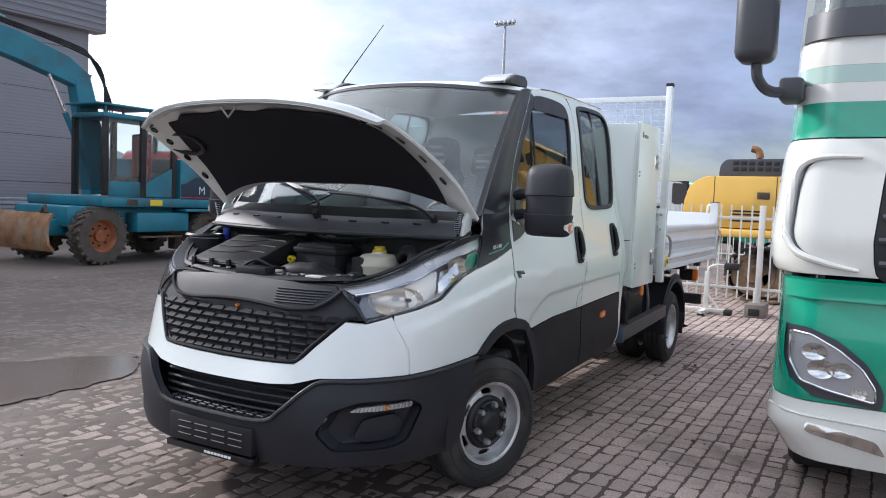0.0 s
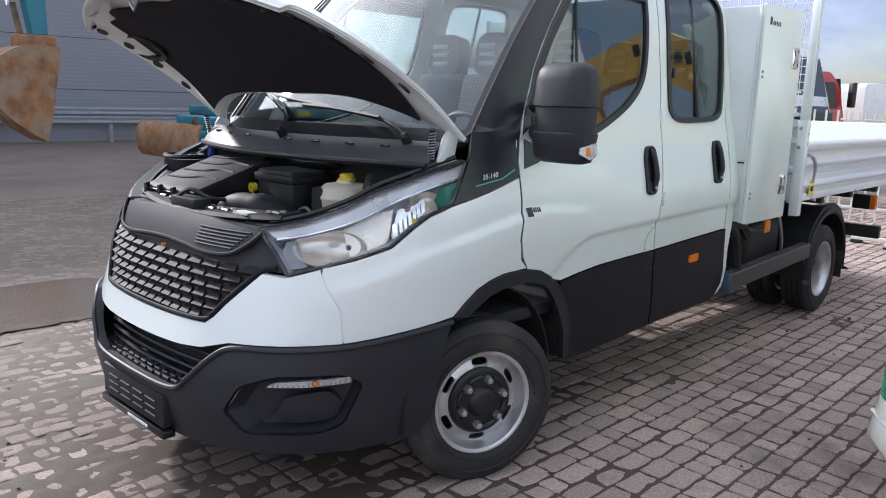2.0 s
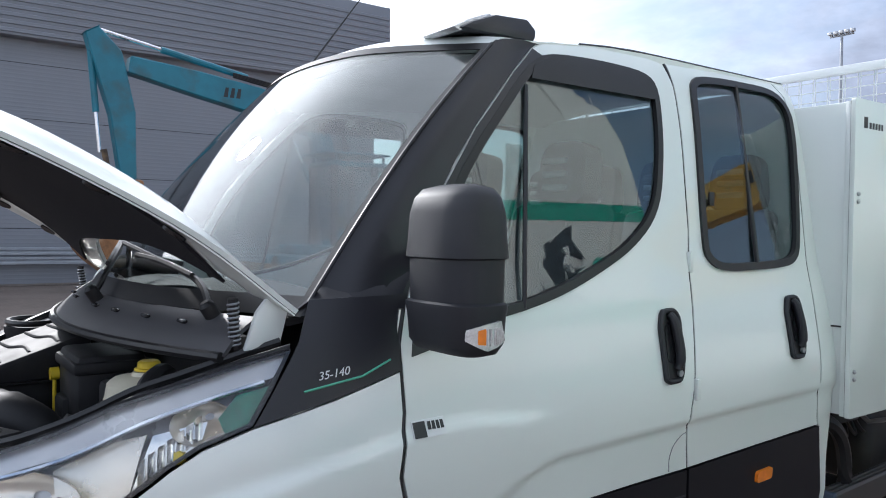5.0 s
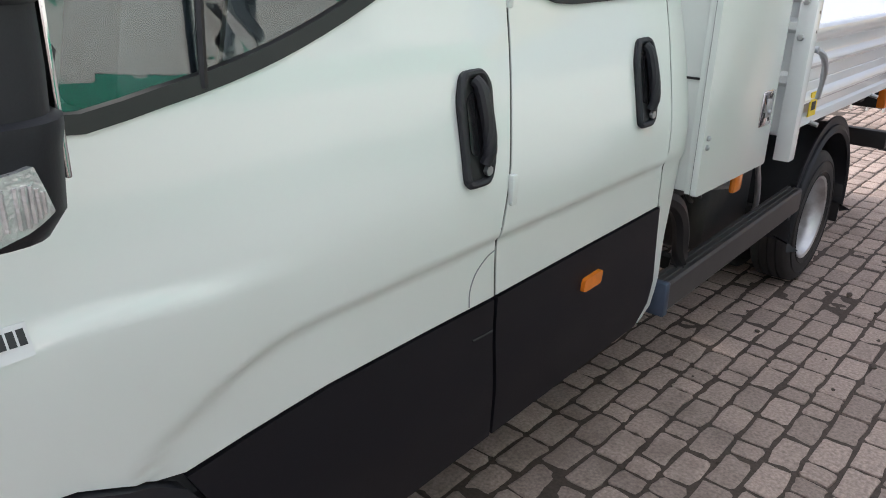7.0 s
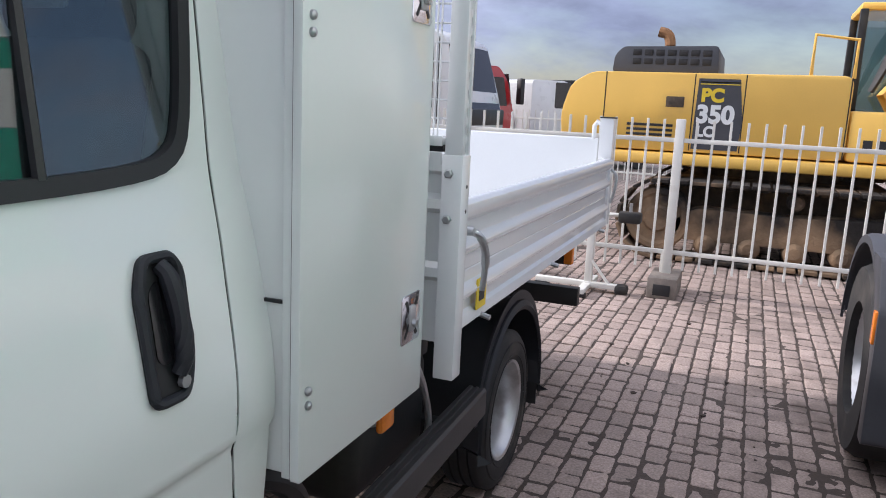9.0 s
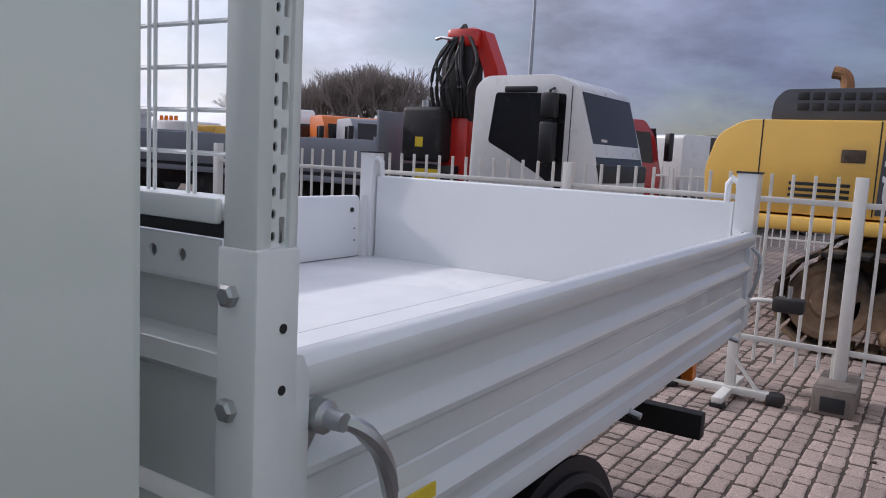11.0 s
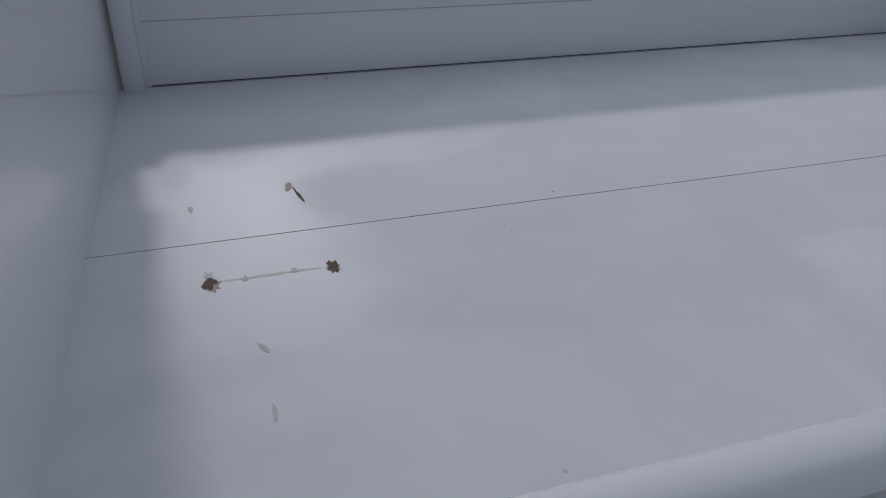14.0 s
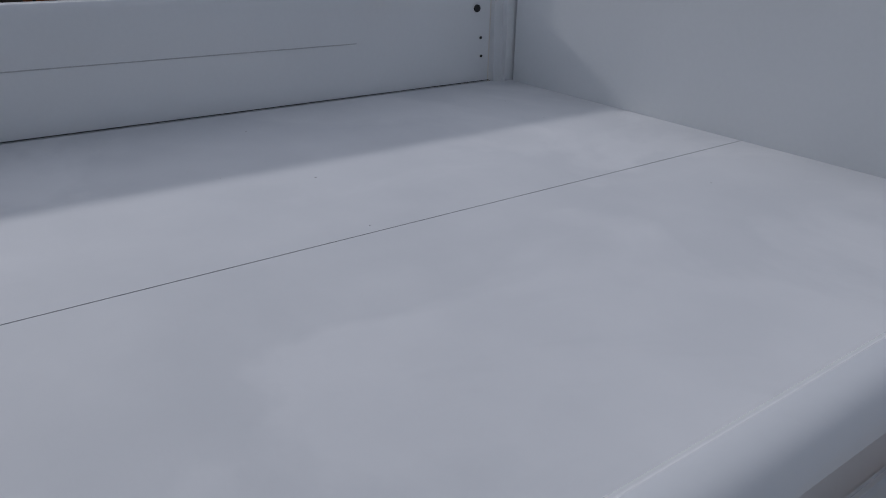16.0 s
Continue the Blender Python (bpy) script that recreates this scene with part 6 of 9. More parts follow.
for sg in (1, -1):
    rows = [[((1.0 + px) * sg, y, z) for px, z in SIDE] for y in np.linspace(3.045, 5.655, 9)]
    bm = bmesh.new()
    loft(rows, 0.0, closed=True, bm=bm)
    for row in (rows[0], rows[-1]):
        bm.faces.new([bm.verts.new(p) for p in row])
    ds = part("drop_side", bm, BEDWHITE, TRUCK, "white ribbed drop side", 30)
    part("end_plate", prism(rounded([(3.03, 0.955), (3.045, 0.955), (3.062, 1.0), (3.062, 1.34), (3.05, 1.368), (3.03, 1.372)], 0.004), 0, 0.995 * sg, 1.062 * sg, 0.002), BEDWHITE, ds)
    part("inner_seam", tube([(0.999 * sg, 3.05, 1.207), (0.999 * sg, 5.1, 1.200)], 0.0014, 4), SCUFF, ds)
    # thin black strip drawn as the shadow line between side and floor
    part("floor_shadow_line", box((0.998 * sg - 0.0015, 3.05, 1.0295), (0.998 * sg + 0.0015, 5.66, 1.0312)), SEAL, ds)
    for y, z, r in ((5.592, 1.287, 0.013), (3.085, 1.300, 0.011)):
        part("panel_bolt", lathe([(0, r), (0.006, r), (0.010, r * 0.5), (0.010, 0)], (0.999 * sg, y, z), (-sg, 0, 0), 12), FRAMEBLACK, ds)
    for y, z in ((5.615, 1.185), (5.62, 1.12)):
        part("panel_bolt", lathe([(0, 0.005), (0.003, 0.005), (0.003, 0)], (0.999 * sg, y, z), (-sg, 0, 0), 8), FRAMEBLACK, ds)
    # steel catch lever, hanging
    lv = part("catch_lever", tube(spline([(1.075 * sg, 3.085, 1.285), (1.105 * sg, 3.11, 1.270), (1.115 * sg, 3.145, 1.225), (1.11 * sg, 3.172, 1.16), (1.10 * sg, 3.185, 1.09)], 5), [0.011] * 6 + [0.0125] * 9 + [0.010] * 6, 8), ZINC, ds, "bent zinc catch lever")
    part("lever_pivot", lathe([(0, 0.022), (0.025, 0.022), (0.03, 0.014), (0.055, 0.012), (0.055, 0)], (1.045 * sg, 3.085, 1.283), (sg, 0, 0), 14), ZINC, lv)
    part("lever_lug", prism(rounded([(3.062, 1.22), (3.10, 1.27), (3.10, 1.30), (3.075, 1.31), (3.062, 1.30)], 0.01), 0, 1.03 * sg, 1.05 * sg, 0.003), ZINC, lv)
    ys = part("warning_tag", box((1.050 * sg - 0.003, 3.285, 0.995), (1.050 * sg + 0.0015, 3.375, 1.095)), YELLOWSTICK, ds, "yellow warning sticker")
    part("tag_mark", box((1.0518 * sg - 0.001, 3.305, 1.020), (1.0518 * sg + 0.001, 3.355, 1.055)), DARKINK, ys)
    for y in (3.36, 4.32, 5.45):
        hg = part("side_hinge", tube([(1.02 * sg, y - 0.03, 0.972), (1.02 * sg, y + 0.03, 0.972)], 0.018, 10), ZINC, ds)
        part("hinge_pin", tube([(1.03 * sg, y, 0.965), (1.075 * sg, y, 0.955)], 0.010, 8), ZINC, hg)
    # rear corner post and far-end catch
    rp = part("rear_post", prism(rounded([(0.955 * sg, 0.95), (1.035 * sg, 0.95), (1.035 * sg, 1.600), (0.955 * sg, 1.600)], 0.006), 1, 5.70, 5.80, 0.003), BEDWHITE, TRUCK, "white rear corner post", 20)
    part("post_cap", box((0.950 * sg if sg > 0 else -1.04, 5.695, 1.598), (1.04 if sg > 0 else -0.95, 5.805, 1.606), 0.002), SEAL, rp)
    part("post_gusset", prism([(1.0, 1.36), (0.985, 1.364), (0.97, 1.03), (1.0, 1.03)] if sg > 0 else [(-1.0, 1.36), (-0.985, 1.364), (-0.97, 1.03), (-1.0, 1.03)], 1, 5.66, 5.702, 0.0), BEDWHITE, rp)
    part("rear_catch", tube(spline([(1.05 * sg, 5.66, 1.30), (1.085 * sg, 5.65, 1.26), (1.08 * sg, 5.645, 1.17), (1.06 * sg, 5.65, 1.10)], 4), 0.009, 8), ZINC, rp)
    part("tail_hook", tube([(0.965 * sg, 5.72 + 0.0, 1.50), (0.962 * sg, 5.715, 1.555), (0.935 * sg, 5.72, 1.575), (0.915 * sg, 5.735, 1.55), (0.915 * sg, 5.74, 1.47)], 0.014, 8), BEDWHITE, rp)
    part("rear_pin", lathe([(0, 0.02), (0.05, 0.02), (0.06, 0.03), (0.075, 0.03), (0.075, 0)], (1.0 * sg, 5.79, 1.02), (0, 1, 0), 14), ZINC, rp)
    # headboard post: sleeve and slotted upper tube
    def bx(x0, y0, z0, x1, y1, z1, bev=0.003, bm=None):
        return box((x0 * sg if sg > 0 else -x1, y0, z0), (x1 if sg > 0 else -x0, y1, z1), bev, bm)

    sl = part("headboard_post", bx(1.054, 2.924, 0.885, 1.114, 2.986, 1.508, 0.004), BEDWHITE, TRUCK, "white headboard post with bolts and slots")
    part("post_lip", bx(1.060, 2.926, 1.505, 1.110, 2.947, 2.535), BEDWHITE, sl)
    part("post_lip", bx(1.060, 2.972, 1.505, 1.110, 2.985, 2.535), BEDWHITE, sl)
    slots = []
    z = 1.512
    while z < 2.49:
        slots.append(rounded([(2.9615, z), (2.9695, z), (2.9695, z + 0.028), (2.9615, z + 0.028)], 0.002, 2))
        for dz in (0.008, 0.031):
            slots.append([(2.9535 + 0.0033 * math.cos(a), z + dz + 0.0052 * math.sin(a)) for a in np.linspace(0, 2 * math.pi, 13)[:-1]])
        z += 0.046
    part("slotted_strip", sheet([(2.946, 1.506), (2.973, 1.506), (2.973, 2.535), (2.946, 2.535)], slots, lambda u, v, o, sg=sg: ((1.1045 + o) * sg, u, v), 0.003, (0.5, 0.5)), BEDWHITE, sl)
    # added dark strip: its colour stands in for shade inside the hollow post
    part("post_shade_strip", bx(1.0925, 2.9472, 1.506, 1.0945, 2.9668, 2.535, 0.0), FRAMEBLACK, sl)
    part("slot_lock", bx(1.086, 2.9612, 1.512, 1.1005, 2.9698, 1.530, 0.001), ZINC, sl)
    part("top_cap", bx(1.056, 2.924, 2.530, 1.113, 2.984, 2.556, 0.004), SEAL, sl, "black plastic cap")
    for z in (1.458, 1.336):
        part("post_bolt", lathe([(0, 0.013), (0.008, 0.013), (0.011, 0.009), (0.011, 0)], (1.076 * sg, 2.924, z), (0, -1, 0), 6), ZINC, sl)
        part("post_hole", lathe([(0, 0.0055), (0.001, 0.0055), (0.001, 0)], (1.1138 * sg, 2.962, z - 0.035 if z > 1.4 else z + 0.02), (sg, 0, 0), 12), SEAL, sl)
    for k in range(9):
        part("barcode", box((0.962 * sg - 0.011, 2.9520, 1.07 + 0.013 * k), (0.962 * sg + 0.011, 2.9570, 1.074 + 0.013 * k + 0.002 * (k % 3))), DARKINK, sl)

# tailgate: smooth inside, ribbed outside
tg = part("tailgate", box((-0.945, 5.728, 0.96), (0.945, 5.775, 1.478), 0.010, seg=3), BEDWHITE, TRUCK, "white tailgate higher than the sides")
for z in (1.10, 1.25, 1.40):
    part("tail_rib", tube([(-0.93, 5.775, z), (0.93, 5.775, z)], 0.02, 8), BEDWHITE, tg)
# front wall of the bed, ledge, and wire mesh headboard
FW = [(2.872, 0.98), (2.895, 0.98), (2.895, 1.488), (2.885, 1.495), (2.862, 1.492), (2.845, 1.478), (2.846, 1.462), (2.866, 1.452), (2.872, 1.40), (2.855, 1.385), (2.852, 1.36), (2.872, 1.345), (2.872, 1.21), (2.855, 1.195), (2.852, 1.17), (2.872, 1.155)]
FW = [(y + 0.085, z) for y, z in FW]
fw = part("bed_front", prism(FW, 0, -1.053, 1.053, 0.0), BEDWHITE, TRUCK, "white ribbed front wall of the bed")
part("ledge", box((-1.053, 2.930, 1.532), (1.053, 3.015, 1.552), 0.004), BEDWHITE, fw)
for sg in (1, -1):
    part("corner_fill", box((0.965 if sg > 0 else -1.05, 2.990, 0.985), (1.05 if sg > 0 else -0.965, 3.046, 1.372), 0.004), BEDWHITE, fw)
hp = sheet([(-1.05, 1.466), (1.05, 1.466), (1.05, 1.512), (-1.05, 1.512)], [[(x + 0.0075 * math.cos(a), 1.490 + 0.0075 * math.sin(a)) for a in np.linspace(0, 2 * math.pi, 11)[:-1]] for x in np.arange(-1.01, 1.02, 0.05)], lambda u, v, o: (u, 2.93 - o, v), 0.004, (0.4, 0.2))
part("drilled_strip", hp, BEDWHITE, fw)
# black box under the ledge, painting in the shade of the slot
part("ledge_shade_strip", box((-1.05, 2.938, 1.513), (1.05, 2.99, 1.531)), SEAL, fw)
part("ledge_lip", box((-1.053, 2.922, 1.529), (1.053, 2.932, 1.556), 0.003), BEDWHITE, fw)
hb = part("headboard_rail", box((-1.06, 2.94, 2.415), (1.06, 2.985, 2.455), 0.006), BEDWHITE, TRUCK, "white headboard rail with wire mesh")
for x in np.arange(-1.02, 1.03, 0.075):
    for dx in (-0.006, 0.006):
        part("mesh_wire", tube([(x + dx, 2.990, 1.552), (x + dx, 2.990, 2.42)], 0.0026, 5), BEDWHITE, hb)
for z in np.arange(1.60, 2.41, 0.05):
    part("mesh_wire", tube([(-1.06, 2.994, z), (1.06, 2.994, z)], 0.003, 5), BEDWHITE, hb)

# ---- ground: interlocking concrete blocks in a bed of dirt, one puddle ----
def dirty_ground(name, base, joint, pattern=False, random_piece=False, rough=0.85):
    m = bpy.data.materials.new(name)
    m.use_nodes = True
    n, l = m.node_tree.nodes, m.node_tree.links
    p = n["Principled BSDF"]
    geo = n.new("ShaderNodeNewGeometry")

    def noise_tex(scale, detail=5.0, rough_=0.55):
        t = n.new("ShaderNodeTexNoise")
        t.inputs["Scale"].default_value, t.inputs["Detail"].default_value, t.inputs["Roughness"].default_value = scale, detail, rough_
        l.new(geo.outputs["Position"], t.inputs["Vector"])
        return t

    def mix(fac, a, b):
        x = n.new("ShaderNodeMix")
        x.data_type = "RGBA"
        for sock, v in (("Factor", fac), ("A", a), ("B", b)):
            if isinstance(v, tuple):
                x.inputs[sock].default_value = (*v, 1)
            elif isinstance(v, float):
                x.inputs[sock].default_value = v
            else:
                l.new(v, x.inputs[sock])
        return x.outputs["Result"]

    def ramp_(src, lo, hi):
        r = n.new("ShaderNodeMapRange")
        r.inputs["From Min"].default_value, r.inputs["From Max"].default_value = lo, hi
        l.new(src, r.inputs["Value"])
        return r.outputs[0]

    fine, mid, wide = noise_tex(85), noise_tex(5.0), noise_tex(0.55, 6.0)
    col = mix(ramp_(fine.outputs["Fac"], 0.3, 0.7), tuple(c * 0.66 for c in base), tuple(c * 1.28 for c in base))
    if random_piece:
        src = n.new("ShaderNodeObjectInfo").outputs["Random"] if random_piece == "piece" else geo.outputs["Random Per Island"]
        v = n.new("ShaderNodeMapRange")
        v.inputs["To Min"].default_value, v.inputs["To Max"].default_value = 0.80, 1.16
        l.new(src, v.inputs["Value"])
        sc = n.new("ShaderNodeVectorMath")
        sc.operation = "SCALE"
        l.new(col, sc.inputs[0])
        l.new(v.outputs[0], sc.inputs["Scale"])
        col = sc.outputs[0]
    if pattern:
        br = n.new("ShaderNodeTexBrick")
        br.inputs["Scale"].default_value = 1.0
        br.inputs["Mortar Size"].default_value, br.inputs["Brick Width"].default_value, br.inputs["Row Height"].default_value = 0.010, 0.196, 0.1135
        br.inputs["Color1"].default_value, br.inputs["Color2"].default_value, br.inputs["Mortar"].default_value = (1, 1, 1, 1), (0.75, 0.75, 0.75, 1), (0.35, 0.33, 0.30, 1)
        rot = n.new("ShaderNodeMapping")
        rot.inputs["Rotation"].default_value = (0, 0, radians(90))
        l.new(geo.outputs["Position"], rot.inputs["Vector"])
        l.new(rot.outputs[0], br.inputs["Vector"])
        mm = n.new("ShaderNodeMix")
        mm.data_type, mm.blend_type = "RGBA", "MULTIPLY"
        mm.inputs["Factor"].default_value = 1.0
        l.new(col, mm.inputs["A"])
        l.new(br.outputs["Color"], mm.inputs["B"])
        col = mm.outputs["Result"]
    # dirt lies in patches over stones and joints alike
    both = n.new("ShaderNodeMath")
    both.operation = "MULTIPLY_ADD"
    both.inputs[1].default_value = 0.55
    l.new(mid.outputs["Fac"], both.inputs[0])
    l.new(wide.outputs["Fac"], both.inputs[2])
    dirt = ramp_(both.outputs[0], 0.78, 1.02)
    col = mix(dirt, col, joint)
    stain = ramp_(noise_tex(1.3, 7.0).outputs["Fac"], 0.60, 0.74)
    st = n.new("ShaderNodeMath")
    st.operation = "MULTIPLY"
    st.inputs[1].default_value = 0.55
    l.new(stain, st.inputs[0])
    col = mix(st.outputs[0], col, (0.045, 0.040, 0.037))
    # brown mud washed over the paving on the hall's side
    sep = n.new("ShaderNodeSeparateXYZ")
    l.new(geo.outputs["Position"], sep.inputs[0])
    nose_end = n.new("ShaderNodeMath")
    nose_end.operation = "MINIMUM"
    nose_end.inputs[1].default_value = 0.0
    l.new(sep.outputs["Y"], nose_end.inputs[0])
    spread = n.new("ShaderNodeMath")
    spread.operation = "MULTIPLY_ADD"
    spread.inputs[1].default_value = -0.17
    l.new(nose_end.outputs[0], spread.inputs[0])
    l.new(noise_tex(0.9, 7.0, 0.66).outputs["Fac"], spread.inputs[2])
    wash = n.new("ShaderNodeMath")
    wash.operation = "MULTIPLY_ADD"
    wash.inputs[1].default_value = -0.16
    l.new(sep.outputs["X"], wash.inputs[0])
    l.new(spread.outputs[0], wash.inputs[2])
    cover = ramp_(wash.outputs[0], 0.48, 0.98)
    film = n.new("ShaderNodeMath")
    film.operation = "MULTIPLY"
    film.inputs[1].default_value = 0.80
    l.new(cover, film.inputs[0])
    col = mix(film.outputs[0], col, (0.120, 0.097, 0.079))
    l.new(col, p.inputs["Base Color"])
    l.new(ramp_(wide.outputs["Fac"], 0.0, 1.2), p.inputs["Roughness"])
    rr = n.new("ShaderNodeMapRange")
    rr.inputs["From Min"].default_value, rr.inputs["From Max"].default_value = 0.35, 0.65
    rr.inputs["To Min"].default_value, rr.inputs["To Max"].default_value = rough - 0.12, rough + 0.10
    l.new(wide.outputs["Fac"], rr.inputs["Value"])
    l.new(rr.outputs[0], p.inputs["Roughness"])
    bp = n.new("ShaderNodeBump")
    bp.inputs["Strength"].default_value, bp.inputs["Distance"].default_value = 0.5, 0.004
    hsum = n.new("ShaderNodeMath")
    hsum.operation = "ADD"
    l.new(fine.outputs["Fac"], hsum.inputs[0])
    l.new(mid.outputs["Fac"], hsum.inputs[1])
    l.new(hsum.outputs[0], bp.inputs["Height"])
    l.new(bp.outputs[0], p.inputs["Normal"])
    return m


STONE = (0.400, 0.312, 0.272)
DIRT = (0.060, 0.045, 0.037)
GROUNDMAT = dirty_ground("yard_paving_far", STONE, (0.12, 0.104, 0.09), pattern=True)
BEDDIRT = dirty_ground("joint_dirt", (0.078, 0.058, 0.047), DIRT)
BLOCKPIECE = dirty_ground("concrete_block_stone", STONE, (0.17, 0.132, 0.112), random_piece="piece")
BLOCKJOINED = dirty_ground("concrete_block_stones", STONE, (0.17, 0.132, 0.112), random_piece="island")
X0, X1, Y0, Y1 = -9.0, 7.5, -6.0, 13.0
gb = bmesh.new()
add_mesh(gb, [(-500, -500, -0.004), (500, -500, -0.004), (500, 500, -0.004), (-500, 500, -0.004), (X0, Y0, -0.004), (X1, Y0, -0.004), (X1, Y1, -0.004), (X0, Y1, -0.004)], [(0, 1, 5, 4), (1, 2, 6, 5), (2, 3, 7, 6), (3, 0, 4, 7)])
ground = finish("ground", gb, GROUNDMAT)
tagged(ground, "grey-brown block-paved yard running to the horizon", "ground", kind="structure")
def dirt_height(x, y):
    """How high the washed-in dirt stands against the tops of the blocks."""
    front = max(min(1.0, max(0.0, (0.6 - x) / 2.0)), min(1.0, max(0.0, (0.3 - y) / 1.2)))
    low = noise.noise((x * 0.55, y * 0.55, 3.1)) * 0.0030
    mid = noise.noise((x * 3.3, y * 3.3, 7.7)) * (0.0030 + 0.0026 * front)
    fine = noise.noise((x * 15.0, y * 15.0, 1.3)) * (0.0046 + 0.0040 * front)
    return -0.0058 + low + mid + fine + 0.0060 * front


def dirt_net(x0, x1, y0, y1, step, verts, faces):
    nx_, ny_ = round((x1 - x0) / step), round((y1 - y0) / step)
    base = len(verts)
    for i in range(nx_ + 1):
        for j in range(ny_ + 1):
            x, y = x0 + (x1 - x0) * i / nx_, y0 + (y1 - y0) * j / ny_
            verts.append((x, y, dirt_height(x, y)))
    for i in range(nx_):
        for j in range(ny_):
            q = base + i * (ny_ + 1) + j
            faces.append((q, q + ny_ + 1, q + ny_ + 2, q + 1))


dv, df_ = [], []
NX0, NX1, NY0, NY1 = -2.6, 4.4, -3.4, 8.6
dirt_net(NX0, NX1, NY0, NY1, 0.024, dv, df_)
for x0, x1, y0, y1 in ((X0, NX0, Y0, Y1), (NX1, X1, Y0, Y1), (NX0, NX1, Y0, NY0), (NX0, NX1, NY1, Y1)):
    dirt_net(x0, x1, y0, y1, 0.1, dv, df_)
pme = bpy.data.meshes.new("pavement")
pme.from_pydata(dv, [], df_)
pme.polygons.foreach_set("use_smooth", [True] * len(pme.polygons))
pme.materials.append(BEDDIRT)
pavement = new("pavement", pme)
tagged(pavement, "worn concrete block paving with dirt-filled joints", "pavement", kind="structure")

# small clods and chips of stone on the paving
rng = random.Random(31)
cb = bmesh.new()
for k in range(170):
    cx, cy = (rng.uniform(-2.2, 2.6), rng.uniform(-3.2, -0.2)) if k % 3 else (rng.uniform(0.9, 2.3), rng.uniform(-0.5, 8.0))
    r = rng.uniform(0.004, 0.009) if k % 9 else rng.uniform(0.010, 0.018)
    ball = bmesh.ops.create_icosphere(cb, subdivisions=1, radius=r)["verts"]
    for v in ball:
        v.co = Vector((v.co.x * rng.uniform(0.8, 1.5), v.co.y * rng.uniform(0.8, 1.5), v.co.z * 0.6)) * rng.uniform(0.8, 1.15) + Vector((cx, cy, r * 0.35))
clods = finish("clods", cb, BEDDIRT, merge=False)
tagged(clods, "small clods of dirt and stone chips on the paving", "debris", kind="stuff")

# puddle beside the truck's nose
rim = spline([(-2.45, 0.30), (-2.42, -0.25), (-2.40, -0.80), (-2.38, -1.40), (-2.6, -2.1), (-3.2, -2.4), (-3.75, -1.5), (-3.72, -0.7), (-3.66, -0.1), (-3.4, 0.55), (-3.1, 0.95), (-2.7, 0.75)], 6, closed=True)
random.seed(9)
rim = [(x + random.uniform(-0.035, 0.035), y + random.uniform(-0.05, 0.05)) for x, y in rim]
wb = bmesh.new()
wb.faces.new([wb.verts.new((x, y, 0.0105)) for x, y in rim])
bmesh.ops.triangulate(wb, faces=wb.faces[:])
WATER = material("muddy_water", (0.120, 0.094, 0.076), 0.20, vary=0.15, scale=2, fine=14, bump=0.004, rough_vary=0.05)
puddle = finish("puddle", wb, WATER)
tagged(puddle, "shallow brown puddle on the paving", "puddle", kind="structure")

# ---- the yard round the truck ----
# grey hall with horizontal cladding seams and a ribbed eave
hall = thing("hall", "long grey industrial hall clad in smooth metal panels", "building", kind="structure")
hall.matrix_basis = pose(-21.3, 13.4, 0)
part("wall", box((-18, -70, 0), (0, 0, 9.4)), GREYPANEL, hall)
for k in range(5):
    part("cladding_seam", box((-0.004, -70, 1.570 + 1.51 * k), (0.004, 0.003, 1.586 + 1.51 * k)), SEAL, hall)
for k in range(62):
    z = 0.05 + 0.11 * k
    part("cladding_rib", prism([(0.0, z), (0.0022, z + 0.012), (0.0022, z + 0.045), (0.0, z + 0.057)], 1, -26, 0.0), GREYPANEL, hall)
eave = part("eave", box((-0.2, -70, 6.75), (0.40, 0.40, 9.6), 0.02), GREYTOP, hall, "ribbed grey eave band")
for k in range(12):
    z = 6.82 + 0.21 * k
    part("eave_rib", prism([(0.40, z), (0.43, z + 0.02), (0.43, z + 0.10), (0.40, z + 0.12)], 1, -60, 0.38), GREYTOP, eave)
part("plinth", box((0.0, -70, 0), (0.012, 0.0, 0.05)), CONCRETE, hall)
# crash barrier in front of it
barrier = thing("crash_barrier", "galvanised double-rail crash barrier along the hall", "barrier", pose(-20.95, 0.82, 0))
prof = [(0.0, 0.0), (0.03, 0.03), (0.03, 0.09), (0.0, 0.13), (0.0, 0.16), (0.03, 0.20), (0.03, 0.26), (0.0, 0.29), (-0.01, 0.29), (-0.01, 0.0)]
for z in (0.58, 0.84):
    part("rail", prism([(x * 1.2, z + h * 0.80) for x, h in prof], 1, 0.0, 13.5), GALV, barrier)
for k in range(5):
    part("post", box((-0.10, 0.30 + 3.25 * k, 0), (-0.02, 0.42 + 3.25 * k, 1.0), 0.01), GALV, barrier)

# white picket fence on concrete feet
FY = 8.3


def fence_panel(x0):
    f = thing("picket_fence", "white steel picket fence panel", "fence", pose(x0, FY, 0), "picket fence panels")
    for z in (0.385, 1.410):
        part("rail", box((0.03, -0.015, z - 0.02), (2.12, 0.015, z + 0.02), 0.004), FENCEWHITE, f)
    for k in range(14):
        x = 0.14 + 0.1435 * k
        part("picket", box((x - 0.011, -0.011, 0.225), (x + 0.011, 0.011, 1.595), 0.003, seg=1), FENCEWHITE, f)
    for x in (0.03, 2.10):
        part("stub_foot", box((x - 0.012, -0.012, 0.0), (x + 0.012, 0.012, 0.40), 0.003, seg=1), FENCEWHITE, f)
    return f


